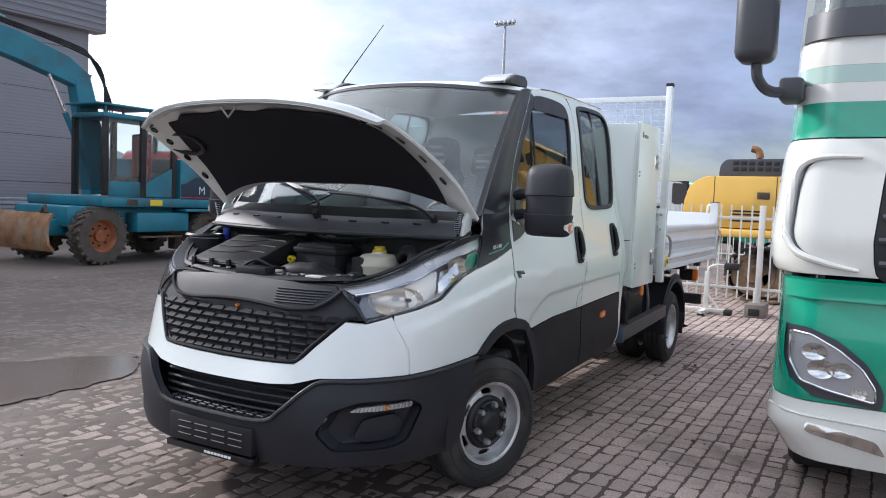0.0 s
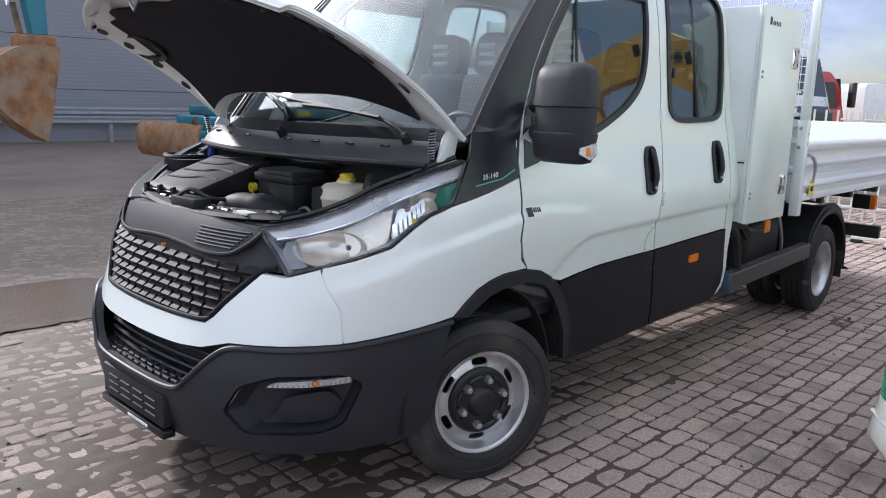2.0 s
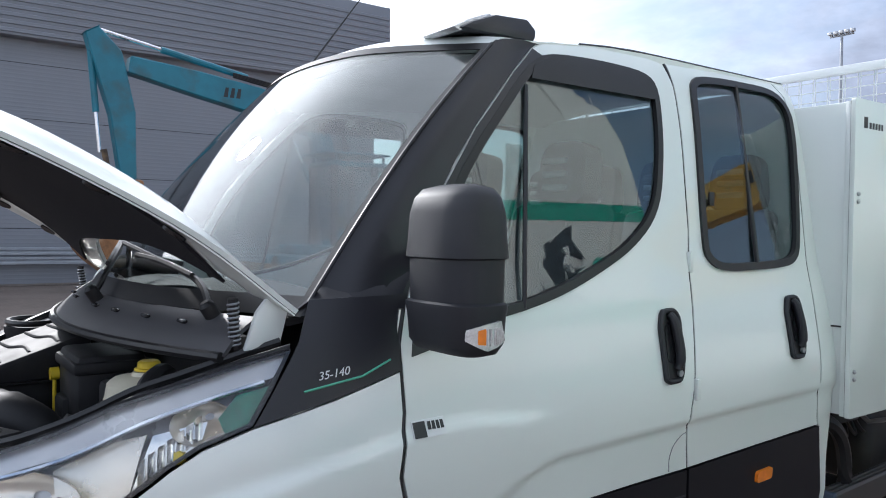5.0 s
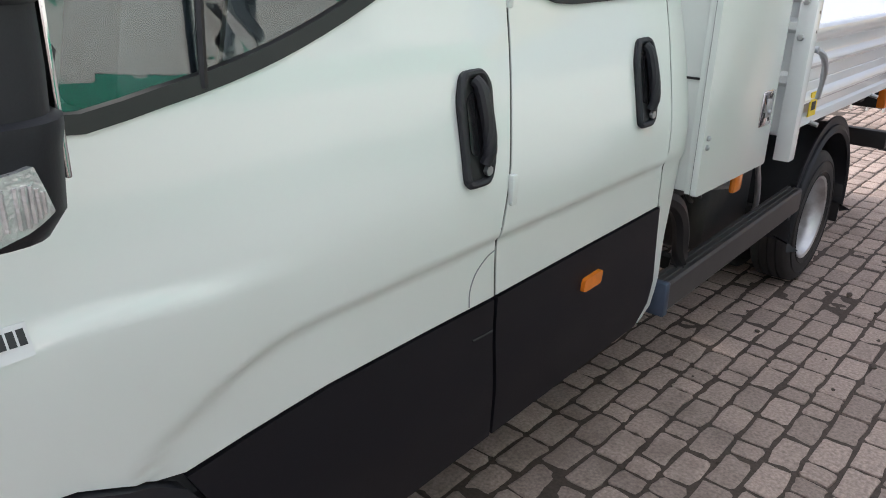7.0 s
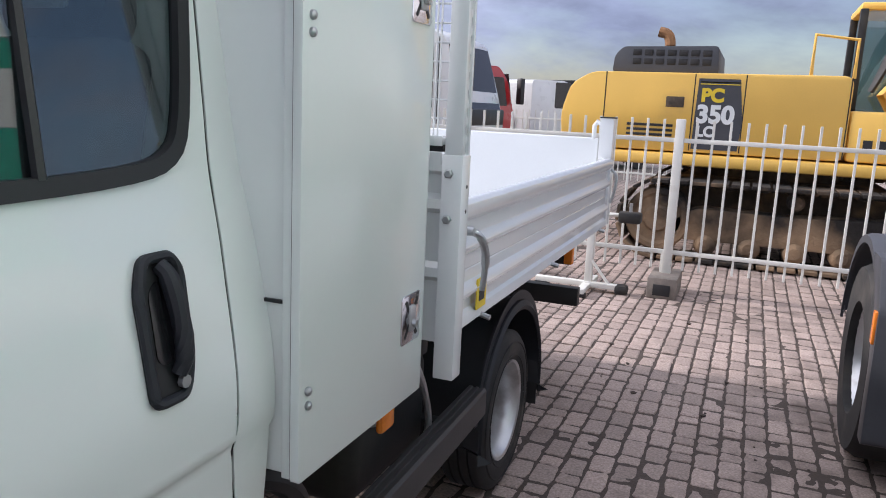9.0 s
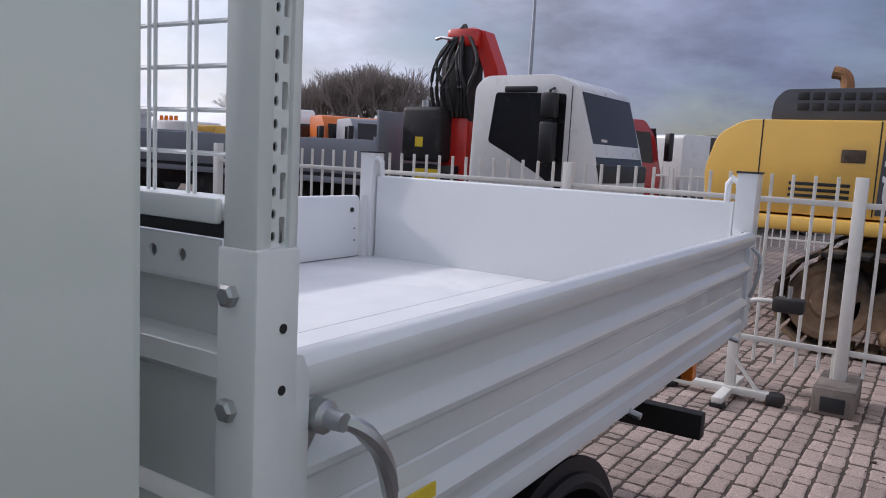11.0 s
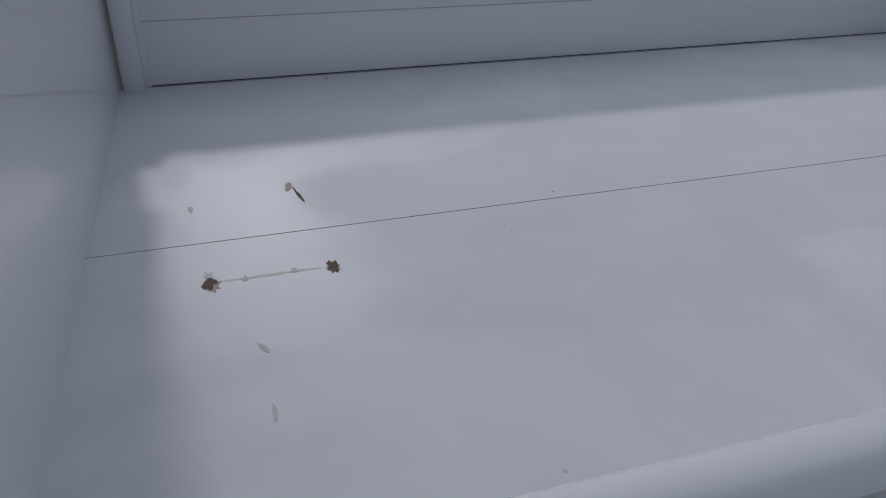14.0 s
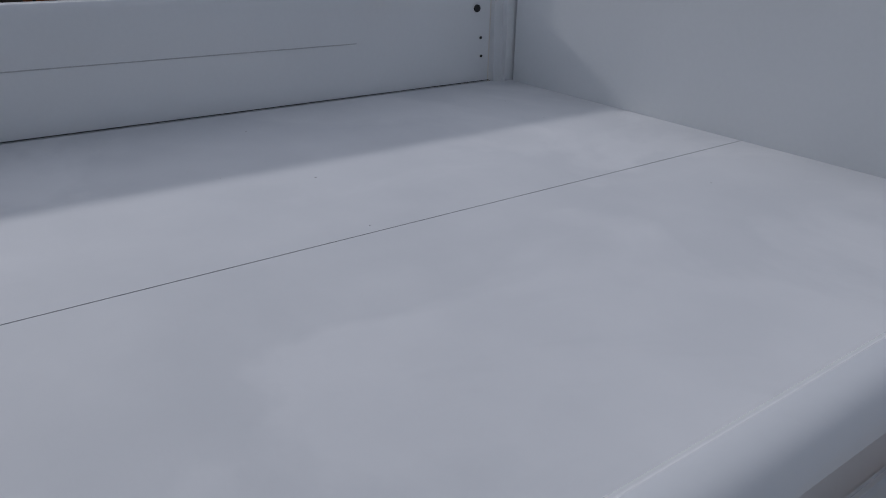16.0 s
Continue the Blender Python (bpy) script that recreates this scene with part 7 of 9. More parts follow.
def fence_post(x):
    f = thing("fence_post", "white square fence post set in a concrete foot", "fence post", pose(x, FY, 0), "fence posts")
    part("post", box((-0.04, -0.04, 0.16), (0.04, 0.04, 1.60), 0.006), FENCEWHITE, f)
    ft = part("foot", box((-0.13, -0.30, 0.0), (0.13, 0.24, 0.19), 0.012), CONCRETE, f, "hollow concrete foot")
    # dark plate on the solid foot, coloured like the shade in a hole
    part("socket", box((-0.075, -0.312, 0.03), (0.075, -0.295, 0.13), 0.004), DARKVOID, ft)
    return f


p0, q0 = fence_panel(-5.25), fence_post(-5.25)
for k in range(1, 9):
    if k < 8:
        copy_thing(p0, pose(-5.25 + 2.15 * k, FY, 0))
    copy_thing(q0, pose(-5.25 + 2.15 * k, FY, 0))
for k in range(4):
    copy_thing(p0, pose(-3.2 + 2.15 * k, 17.5, 0))

# white gate stand on the paving behind the bed
gs = thing("gate_stand", "white tube gate stand with clamps, on the paving", "stand", pose(0.55, 8.0, 0))
part("upright", box((-0.045, -0.03, 0.05), (0.025, 0.03, 0.62), 0.006), FENCEWHITE, gs)
part("base_bar", box((-0.50, -0.05, 0.035), (0.30, 0.02, 0.085), 0.006), FENCEWHITE, gs)
part("cross_bar", box((-0.05, -0.35, 0.03), (0.02, 0.35, 0.075), 0.006), FENCEWHITE, gs)
part("brace", tube([(0.0, -0.02, 0.30), (0.18, -0.02, 0.08)], 0.014, 8), FENCEWHITE, gs)
part("arm", tube(spline([(0.0, 0, 0.60), (0.02, 0, 0.68), (0.12, 0, 0.72), (0.30, 0, 0.72)], 4), 0.018, 10), FENCEWHITE, gs)
part("clamp", box((0.22, -0.06, 0.66), (0.42, 0.06, 0.76), 0.02), FRAMEBLACK, gs)
part("clamp_screw", tube([(0.32, 0, 0.70), (0.32, 0, 0.84)], 0.015, 8), ZINC, gs)
part("castor", box((0.24, -0.07, 0.0), (0.36, 0.05, 0.09), 0.03), FRAMEBLACK, gs)
part("foot_pad", box((-0.5, -0.08, 0.0), (-0.38, 0.05, 0.04), 0.008), FRAMEBLACK, gs)
part("foot_pad", box((-0.06, -0.36, 0.0), (0.03, -0.26, 0.032), 0.005), FRAMEBLACK, gs)


def big_tyre(c, r, w, parent, lug=True, sg=1, rim_mat=ORANGERIM, mat=MUDTYRE):
    h = w / 2
    t = part("tyre", lathe([(-h, r * 0.56), (-h, r * 0.90), (-h * 0.8, r * 0.96), (h * 0.8, r * 0.96), (h, r * 0.90), (h, r * 0.56)], c, (sg, 0, 0), 40, closed=True), mat, parent, "lugged off-road tyre")
    if lug:
        for k in range(22):
            a = 2 * math.pi * k / 22
            for s, da in ((1, 0), (-1, 0.143)):
                m = Matrix.Translation(c) @ Matrix.Rotation(a + da, 4, "X") @ Matrix.Translation((s * h * 0.5 * sg, 0, r * 0.955)) @ Matrix.Rotation(0.5 * s, 4, "Z")
                part("tread_lug", box((-h * 0.58, -0.032, -0.03), (h * 0.58, 0.032, 0.035), 0.008, seg=1, turn=m), mat, t)
    rm = part("rim", lathe([(h * 0.75, r * 0.57), (h * 0.9, r * 0.58), (h * 0.72, r * 0.52), (h * 0.2, r * 0.48), (h * 0.15, r * 0.22), (h * 0.5, r * 0.20), (h * 0.55, r * 0.12), (h * 0.55, 0)], c, (sg, 0, 0), 32), rim_mat, parent, "weathered rim")
    for k in range(8):
        a = 2 * math.pi * k / 8
        part("nut", lathe([(h * 0.15, 0.022), (h * 0.32, 0.022), (h * 0.32, 0)], (c[0], c[1] + r * 0.34 * math.cos(a), c[2] + r * 0.34 * math.sin(a)), (sg, 0, 0), 6), FRAMEBLACK, rm)


# teal wheeled excavator in front of the hall
ex = thing("wheeled_excavator", "teal wheeled excavator with a rusty bucket and dozer blade", "excavator", pose(-11.45, 7.3, 0))
for y in (-1.35, 1.38):
    for sg in (1, -1):
        big_tyre((1.0 * sg, y, 0.56), 0.56, 0.34, ex, sg=sg, rim_mat=ORANGERIM if y < 0 else MUD)
    part("axle", tube([(-1, y, 0.56), (1, y, 0.56)], 0.13, 10), MUD, ex)
uc = part("undercarriage", box((-0.85, -1.9, 0.72), (0.85, 1.95, 1.12), 0.05), TEAL, ex, "teal undercarriage frame")
part("side_tank", box((0.85, -0.62, 0.62), (1.22, 0.70, 1.02), 0.04), TEAL, ex)
part("fender", box((0.75, 0.55, 1.04), (1.28, 2.2, 1.10), 0.02), TEAL, ex)
part("step", box((1.1, -0.5, 0.50), (1.25, 0.5, 0.54), 0.01), MUD, ex)
bl = bmesh.new()
rows = [[(x, -2.55 + d, z) for x in np.linspace(-1.25, 1.25, 7)] for d, z in ((0.10, 0.30), (0.0, 0.42), (-0.03, 0.65), (0.0, 0.88), (0.10, 1.00))]
loft(rows, 0.05, bm=bl)
part("dozer_blade", bl, RUSTY, ex, "rusty dozer blade")
for x in (-0.5, 0.5):
    part("blade_arm", box((x - 0.1, -2.45, 0.55), (x + 0.1, -1.7, 0.85), 0.03), TEAL, ex)
part("blade_lug", tube([(0.9, -2.45, 1.0), (0.98, -2.42, 1.12), (1.06, -2.45, 1.0)], 0.035, 8), MUD, ex)
for x in (0.95, -0.95):
    part("stabiliser", box((x - 0.30, 2.05, 0.45), (x + 0.25, 2.45, 1.06), 0.05), RUSTY, ex, "rusty stabiliser plate")
    part("stabiliser_leg", box((x - 0.14, 2.10, 0.05), (x + 0.12, 2.35, 0.5), 0.03), MUD, ex)
part("turntable", lathe([(0, 0.65), (0.16, 0.65), (0.16, 0)], (0, 0.2, 1.10), (0, 0, 1), 32), MUD, ex)
up = part("upper_frame", box((-1.22, -1.0, 1.26), (1.22, 2.35, 1.46), 0.05), TEAL, ex, "teal upper frame")
part("yellow_sticker", box((1.215, 0.10, 1.30), (1.228, 0.40, 1.42)), YELLOWSTICK, up)
part("tool_flap", box((1.215, -0.45, 1.30), (1.228, -0.2, 1.42)), MUD, up)
body = part("engine_house", prism(rounded([(0.88, 1.45), (2.30, 1.45), (2.40, 1.75), (2.35, 2.15), (2.2, 2.32), (0.88, 2.36)], 0.06), 0, -1.2, 1.2, 0.03), TEAL, ex, "teal engine house")
part("dark_band", prism([(0.90, 1.50), (2.27, 1.50), (2.33, 1.72), (2.29, 1.98), (1.30, 1.98), (1.05, 1.85), (0.90, 1.82)], 0, 1.196, 1.206), TEALDARK, body, "dark blue stripe with model number")
part("red_line", box((1.205, 0.9, 1.535), (1.209, 2.25, 1.555)), TRUCKRED, body)
part("vent", box((1.19, 1.3, 2.08), (1.21, 2.20, 2.22), 0.01), DARKVOID, body)
writing("M  312", 0.24, Matrix.Translation((1.208, 1.38, 1.62)) @ pose(0, 0, 0, 90, 0, 90), INK, "model_number", 0.002, body, "white model number M 312")
part("exhaust", tube([(-0.5, 1.2, 2.3), (-0.5, 1.2, 2.6), (-0.5, 1.25, 2.95)], 0.06, 10), FRAMEBLACK, ex)
up.matrix_basis = pose(0, -0.42, -0.14)
body.matrix_basis = pose(0, -0.42, -0.20)
# cab
cabx0, cabx1, cy0, cy1, cz0, cz1 = 0.22, 1.2, -0.85, 0.85, 1.46, 3.06
cb = part("cab", box((cabx0, cy0, cz1 - 0.10), (cabx1, cy1 + 0.05, cz1), 0.04), TEAL, ex, "glazed operator cab with roof light")
for x in (cabx0, cabx1 - 0.07):
    for y in (cy0, 0.02, cy1 - 0.06):
        part("cab_pillar", box((x, y, cz0), (x + 0.07, y + 0.13, cz1 - 0.08), 0.015), FRAMEBLACK, cb)
part("lower_panel", prism([(cy0 + 0.95, cz0), (cy1, cz0), (cy1, cz0 + 0.62), (cy0 + 1.0, cz0 + 0.25)], 0, cabx1 - 0.05, cabx1 - 0.01, 0.0), TEAL, cb)
part("door_skin", box((cabx1 - 0.05, cy0 + 0.06, cz0), (cabx1 - 0.02, 0.05, cz0 + 0.28), 0.01), TEAL, cb)
for a, b in (((cabx1 - 0.04, cy0 + 0.08, cz0 + 0.1), (cabx1 - 0.035, 0.02, cz1 - 0.1)), ((cabx1 - 0.04, 0.15, cz0 + 0.2), (cabx1 - 0.035, cy1 - 0.06, cz1 - 0.1)), ((cabx0 + 0.06, cy0 + 0.02, cz0 + 0.1), (cabx1 - 0.06, cy0 + 0.025, cz1 - 0.1)), ((cabx0 + 0.06, cy1 - 0.03, cz0 + 0.5), (cabx1 - 0.06, cy1 - 0.025, cz1 - 0.1))):
    g = part("cab_glass", box(a, b), CABGLASS, cb)
    g.visible_shadow = False
part("seat", box((0.45, -0.1, 1.6), (0.95, 0.45, 1.85), 0.05), SEATCLOTH, cb)
part("backrest", box((0.45, 0.35, 1.8), (0.95, 0.50, 2.75), 0.05), TRUCKRED, cb, "red seat back")
part("roof_guard", box((0.15, -0.95, cz1 + 0.14), (1.15, 0.45, cz1 + 0.18), 0.01), TEAL, cb)
for x in (0.2, 1.05):
    for y in (-0.7, 0.35):
        part("guard_leg", box((x - 0.02, y - 0.02, cz1 - 0.02), (x + 0.02, y + 0.02, cz1 + 0.16)), TEAL, cb)
part("beacon", lathe([(0, 0.06), (0.13, 0.055), (0.15, 0.03), (0.15, 0)], (0.95, 0.70, cz1), (0, 0, 1), 14), AMBER, cb, "amber beacon")
part("handrail", tube([(cabx1 + 0.0, -0.05, 1.8), (cabx1 + 0.05, -0.05, 1.95), (cabx1 + 0.05, -0.05, 2.6), (cabx1 + 0.0, -0.05, 2.7)], 0.015, 6), FRAMEBLACK, cb)

cb.matrix_basis = pose(0, -0.55, -0.12)


def beam(name, path, heights, w, mat, parent, label=""):
    """A box-section boom along a path in the y-z plane with its depth at each point."""
    bm = bmesh.new()
    rows = []
    n = len(path)
    for i, (y, z) in enumerate(path):
        a, b = path[max(0, i - 1)], path[min(n - 1, i + 1)]
        d = np.array((b[0] - a[0], b[1] - a[1]))
        d = d / np.linalg.norm(d)
        nrm = np.array((-d[1], d[0])) * heights[i] / 2
        rows.append([(-w / 2, y + nrm[0], z + nrm[1]), (w / 2, y + nrm[0], z + nrm[1]), (w / 2, y - nrm[0], z - nrm[1]), (-w / 2, y - nrm[0], z - nrm[1])])
    loft(rows, 0.0, closed=True, bm=bm)
    for r in (rows[0], rows[-1]):
        bm.faces.new([bm.verts.new(p) for p in r])
    bmesh.ops.remove_doubles(bm, verts=bm.verts, dist=1e-5)
    bmesh.ops.bevel(bm, geom=[e for e in bm.edges if e.is_manifold], offset=0.02, segments=1, affect="EDGES")
    return part(name, bm, mat, parent, label, 30)


bo = beam("boom_base", [(-0.72, 1.35), (-0.80, 2.1), (-0.92, 2.9), (-1.10, 3.66)], [0.36, 0.46, 0.44, 0.36], 0.30, TEAL, ex, "teal boom")
bo2 = beam("boom", [(-0.98, 3.58), (-1.45, 3.80), (-2.4, 4.06), (-3.6, 4.26), (-4.75, 4.44)], [0.34, 0.50, 0.52, 0.44, 0.30], 0.28, TEAL, ex, "teal outer boom")
for k in range(3):
    part("maker_mark", prism([(-3.10 + 0.12 * k, 4.06), (-3.02 + 0.12 * k, 4.06), (-3.00 + 0.12 * k, 4.24), (-3.06 + 0.12 * k, 4.24)], 0, 0.141, 0.144), DARKINK, bo2)
st = beam("stick", [(-5.35, 4.95), (-5.10, 4.55), (-4.85, 3.6), (-4.75, 2.45)], [0.25, 0.50, 0.42, 0.26], 0.26, TEAL, ex, "teal dipper stick")
for a, b, r in (((0.19, -1.02, 1.9), (0.19, -1.85, 3.62), 0.055), ((0.0, -2.6, 4.5), (0.0, -5.25, 4.98), 0.06), ((0.0, -5.35, 4.6), (0.0, -5.2, 2.9), 0.055)):
    rod = part("hydraulic_ram", tube([a, Vector(a).lerp(Vector(b), 0.6)], r, 10), TEAL, ex)
    part("ram_rod", tube([Vector(a).lerp(Vector(b), 0.55), b], r * 0.6, 10), CHROME, rod)
for k in range(4):
    part("hose", tube(spline([(0.05 + 0.05 * k, -0.70, 2.2), (0.17, -0.62 + 0.06 * k, 3.1), (0.16 - 0.03 * k, -0.72 - 0.05 * k, 3.90 + 0.06 * k), (0.12, -1.35, 4.20 + 0.03 * k), (0.10, -2.9, 4.46 + 0.02 * k)], 5), 0.022, 6), FRAMEBLACK, ex)
part("link_bar", tube([(0.1, -5.15, 2.95), (0.1, -5.05, 2.40)], 0.05, 8), MUD, ex)
qc = part("quick_coupler", box((-0.18, -5.15, 2.18), (0.18, -4.5, 2.46), 0.06), RUSTY, ex, "rusty quick coupler")
bk = bmesh.new()
arc = [(-4.55, 2.26), (-5.15, 2.25), (-5.55, 2.0), (-5.68, 1.65), (-5.55, 1.25), (-5.25, 0.95), (-4.85, 0.68)]
rows = [[(x, y, z) for y, z in spline(arc, 4)] for x in (-0.42, -0.2, 0.2, 0.42)]
loft(rows, 0.03, bm=bk)
bucket = part("bucket", bk, RUSTY, ex, "rusty digging bucket")
for x in (-0.42, 0.42):
    part("bucket_side", prism([(y, z) for y, z in spline(arc, 3)] + [(-4.72, 1.2), (-4.62, 1.8)], 0, x - 0.02, x + 0.02), RUSTY, bucket)

# yellow crawler excavator behind the fence
km = thing("crawler_excavator", "large worn yellow crawler excavator behind the fence", "excavator", pose(0.12, 10.3, 0))
hs = part("house", prism(rounded([(-0.46, 1.22), (2.62, 1.22), (2.62, 2.12), (-0.15, 2.10), (-0.40, 1.95), (-0.50, 1.60)], 0.10), 1, 0.0, 3.0, 0.02), YELLOWM, km, "faded yellow machine house")
part("frame_beam", box((-0.35, -0.05, 1.06), (4.6, 3.0, 1.20), 0.04), YELLOWM, km)
for x in (0.02, 1.02, 1.56, 2.60):
    part("panel_joint", box((x - 0.006, -0.004, 1.24), (x + 0.006, 0.004, 2.10)), SEAL, hs)
part("decal", prism([(1.04, 1.26), (1.54, 1.26), (1.56, 1.60), (1.50, 2.05), (1.06, 2.05)], 1, -0.006, 0.002), DAFGREY, hs, "dark grey decal with the model number")
writing("PC", 0.20, Matrix.Translation((1.10, -0.009, 1.80)) @ pose(0, 0, 0, 90), YELLOWCAP, "model_letters", 0.002, hs, "yellow letters PC", bold=0.010)
writing("350", 0.27, Matrix.Translation((1.065, -0.009, 1.565)) @ pose(0, 0, 0, 90), INK, "model_number", 0.002, hs, "white number 350", bold=0.012)
writing("LC", 0.16, Matrix.Translation((1.08, -0.009, 1.41)) @ pose(0, 0, 0, 90), INK, "model_letters", 0.002, hs, "white letters LC", bold=0.008)
for k in range(4):
    part("vent_slot", box((0.30, -0.008, 1.33 + 0.055 * k), (0.82, 0.004, 1.36 + 0.055 * k), 0.003), DARKVOID, hs)
part("door_catch", box((0.72, -0.008, 1.72), (0.92, 0.004, 1.84), 0.01), MUD, hs)
for x in (1.12, 1.25, 1.38):
    part("decal_stripe", box((1.08, -0.009, 1.985 + 0.022 * (x > 1.2)), (1.50, -0.005, 1.995 + 0.022 * (x > 1.2))), YELLOWCAP, hs)
hd = part("engine_hood", prism(rounded([(0.05, 2.10), (1.25, 2.10), (1.23, 2.42), (0.16, 2.40), (0.07, 2.30)], 0.05), 1, 0.15, 1.8, 0.02), DAFGREY, km, "dark grey engine hood with grille openings")
for r in range(2):
    for k in range(7):
        part("grille_opening", box((0.28 + 0.13 * k, 0.142, 2.20 + 0.10 * r), (0.38 + 0.13 * k, 0.155, 2.27 + 0.10 * r), 0.008), DARKVOID, hd)
part("exhaust", tube(spline([(0.62, 0.8, 2.35), (0.62, 0.8, 2.50), (0.58, 0.8, 2.60), (0.48, 0.8, 2.63)], 4), 0.065, 10), RUSTY, hd, "rusty exhaust stub")
part("front_box", box((2.63, 0.0, 1.22), (4.3, 1.0, 1.76), 0.04), YELLOWM, km)
for k in range(7):
    part("maker_mark", box((2.78 + 0.14 * k, -0.006, 1.34), (2.87 + 0.14 * k, 0.003, 1.46)), DARKINK, km)
kc = part("cab", box((2.75, 1.7, 3.0), (4.2, 2.9, 3.1), 0.04), YELLOWM, km, "glazed operator cab")
for x in (2.75, 3.4, 4.1):
    for y in (1.7, 2.8):
        part("cab_pillar", box((x, y, 1.2), (x + 0.09, y + 0.09, 3.02), 0.01), FRAMEBLACK, kc)
for y in (1.74, 2.84):
    g = part("cab_glass", box((2.8, y, 1.5), (4.12, y + 0.006, 3.0)), GLASS, kc)
part("guard_rail", tube([(2.62, 0.1, 2.1), (2.62, 0.1, 2.5), (2.2, 0.1, 2.55), (2.2, 0.1, 2.12)], 0.02, 8), YELLOWM, km)
kb = bmesh.new()
rows = []
for (x, z), h in zip([(3.2, 1.7), (4.4, 3.2), (5.8, 4.4), (7.6, 4.3), (9.0, 3.6)], [0.55, 0.75, 0.85, 0.65, 0.45]):
    rows.append([(x - 0.3 * h, 1.05, z + h * 0.5), (x - 0.3 * h, 1.6, z + h * 0.5), (x + 0.3 * h, 1.6, z - h * 0.5), (x + 0.3 * h, 1.05, z - h * 0.5)])
loft(rows, 0.0, closed=True, bm=kb)
kboom = part("boom", kb, YELLOWM, km, "yellow boom")
for k in range(7):
    part("maker_mark", box((4.9 + 0.2 * k, 1.035, 3.75 + 0.1 * k), (5.04 + 0.2 * k, 1.045, 3.98 + 0.1 * k)), DARKINK, kboom)
part("boom_ram", tube([(3.6, 0.95, 1.75), (5.2, 0.95, 3.6)], 0.09, 10), YELLOWM, km)
for k in range(5):
    part("hose", tube(spline([(2.9, 0.95 + 0.03 * k, 2.0), (3.2, 0.9, 2.6 + 0.06 * k), (3.8, 0.95, 3.1 + 0.05 * k), (4.8, 1.0, 4.1)], 5), 0.03, 6), FRAMEBLACK, km)
part("swing_ring", lathe([(0, 0.9), (0.2, 0.9), (0.2, 0)], (1.9, 1.5, 0.90), (0, 0, 1), 32), MUD, km)
part("car_body", box((0.9, 0.4, 0.45), (3.2, 2.6, 0.92), 0.06), MUD, km)
for y0 in (-0.42, 2.4):
    tr = part("track_frame", prism(rounded([(0.95, 0.26), (5.0, 0.26), (5.1, 0.42), (4.85, 0.60), (3.6, 0.66), (2.2, 0.60), (1.2, 0.62), (0.9, 0.45)], 0.06), 1, y0 + 0.10, y0 + 0.50, 0.02), CAKED, km, "mud-caked track frame")
    for x in (0.78, 5.15):
        part("track_wheel", lathe([(0.03, 0.0), (0.0, 0.05), (0.0, 0.13), (0.05, 0.16), (0.05, 0.26), (0.02, 0.29), (0.02, 0.34), (0.06, 0.36), (0.44, 0.36), (0.50, 0.30), (0.50, 0.0)], (x, y0 + 0.05, 0.47), (0, 1, 0), 28), CAKED, tr, "muddy track wheel")
    for k in range(8):
        part("track_roller", lathe([(0, 0), (0, 0.06), (0.03, 0.10), (0.08, 0.125), (0.40, 0.125), (0.46, 0.0)], (1.32 + 0.46 * k, y0 + 0.05, 0.22), (0, 1, 0), 16), CAKED, tr)
    for x in (2.2, 3.7):
        part("carrier_roller", lathe([(0, 0), (0, 0.07), (0.04, 0.09), (0.30, 0.09), (0.30, 0)], (x, y0 + 0.12, 0.76), (0, 1, 0), 14), CAKED, tr)
    for k in range(26):
        x = 0.86 + 0.165 * k
        part("chain_link", box((x - 0.075, y0 + 0.20, 0.835 + 0.012 * (k % 2)), (x + 0.075, y0 + 0.235, 0.885), 0.012, seg=1), CAKED, tr)
    n = 54
    loop = []
    L = 5.15 - 0.78
    R = 0.43
    per = 2 * L + 2 * math.pi * R
    for k in range(n):
        s = per * k / n
        if s < L:
            c, a = (0.78 + s, 0.47 + R), 0.0
        elif s < L + math.pi * R:
            a = (s - L) / R
            c = (5.15 + R * math.sin(a), 0.47 + R * math.cos(a))
        elif s < 2 * L + math.pi * R:
            c, a = (5.15 - (s - L - math.pi * R), 0.47 - R), math.pi
        else:
            a = math.pi + (s - 2 * L - math.pi * R) / R
            c = (0.78 + R * math.sin(a), 0.47 + R * math.cos(a))
        m = Matrix.Translation((c[0], y0, c[1])) @ Matrix.Rotation(a, 4, "Y")
        part("track_shoe", box((-0.092, 0.0, -0.02), (0.092, 0.6, 0.02), 0.006, seg=1, turn=m), CAKED, tr)

# ---- cream and green tractor unit parked alongside ----
df = thing("tractor_unit", "cream and green tractor unit parked beside the tipper", "truck", pose(2.25, 0.40, 0))
W = 2.48


def dfront(x, z, o):
    """Front face of the cab: x across from its corner, bowed and wrapped round the corner."""
    bulge = float(np.interp(z, [0.3, 0.5, 0.62, 0.9, 1.18, 1.24, 1.40, 1.80, 1.88, 2.3, 3.6], [-0.02, 0.05, 0.03, 0.05, 0.03, 0.06, 0.07, 0.03, 0.0, -0.02, 0.25 - 0.5]))
    c = 0.22
    side = float(np.interp(z, [0.3, 0.5, 0.62, 1.2, 1.26, 1.40, 1.8, 1.88, 2.4, 3.6], [0.10, -0.02, 0.0, 0.02, -0.035, -0.045, -0.01, 0.01, 0.03, 0.12]))
    k = max(0.0, 1 - x / c)
    y = 0.30 * (1 - math.sqrt(max(0.0, 1 - k * k))) - bulge
    return (side + x, y - o, z)


def dpart(name, x0, x1, z0, z1, mat, label="", out=0.0, thick=0.03, parent=df):
    o = [(x0, z0), (x1, z0), (x1, z1), (x0, z1)]
    return part(name, sheet(o, [], dfront, thick, (0.03, 0.05), out), mat, parent, label, 50)


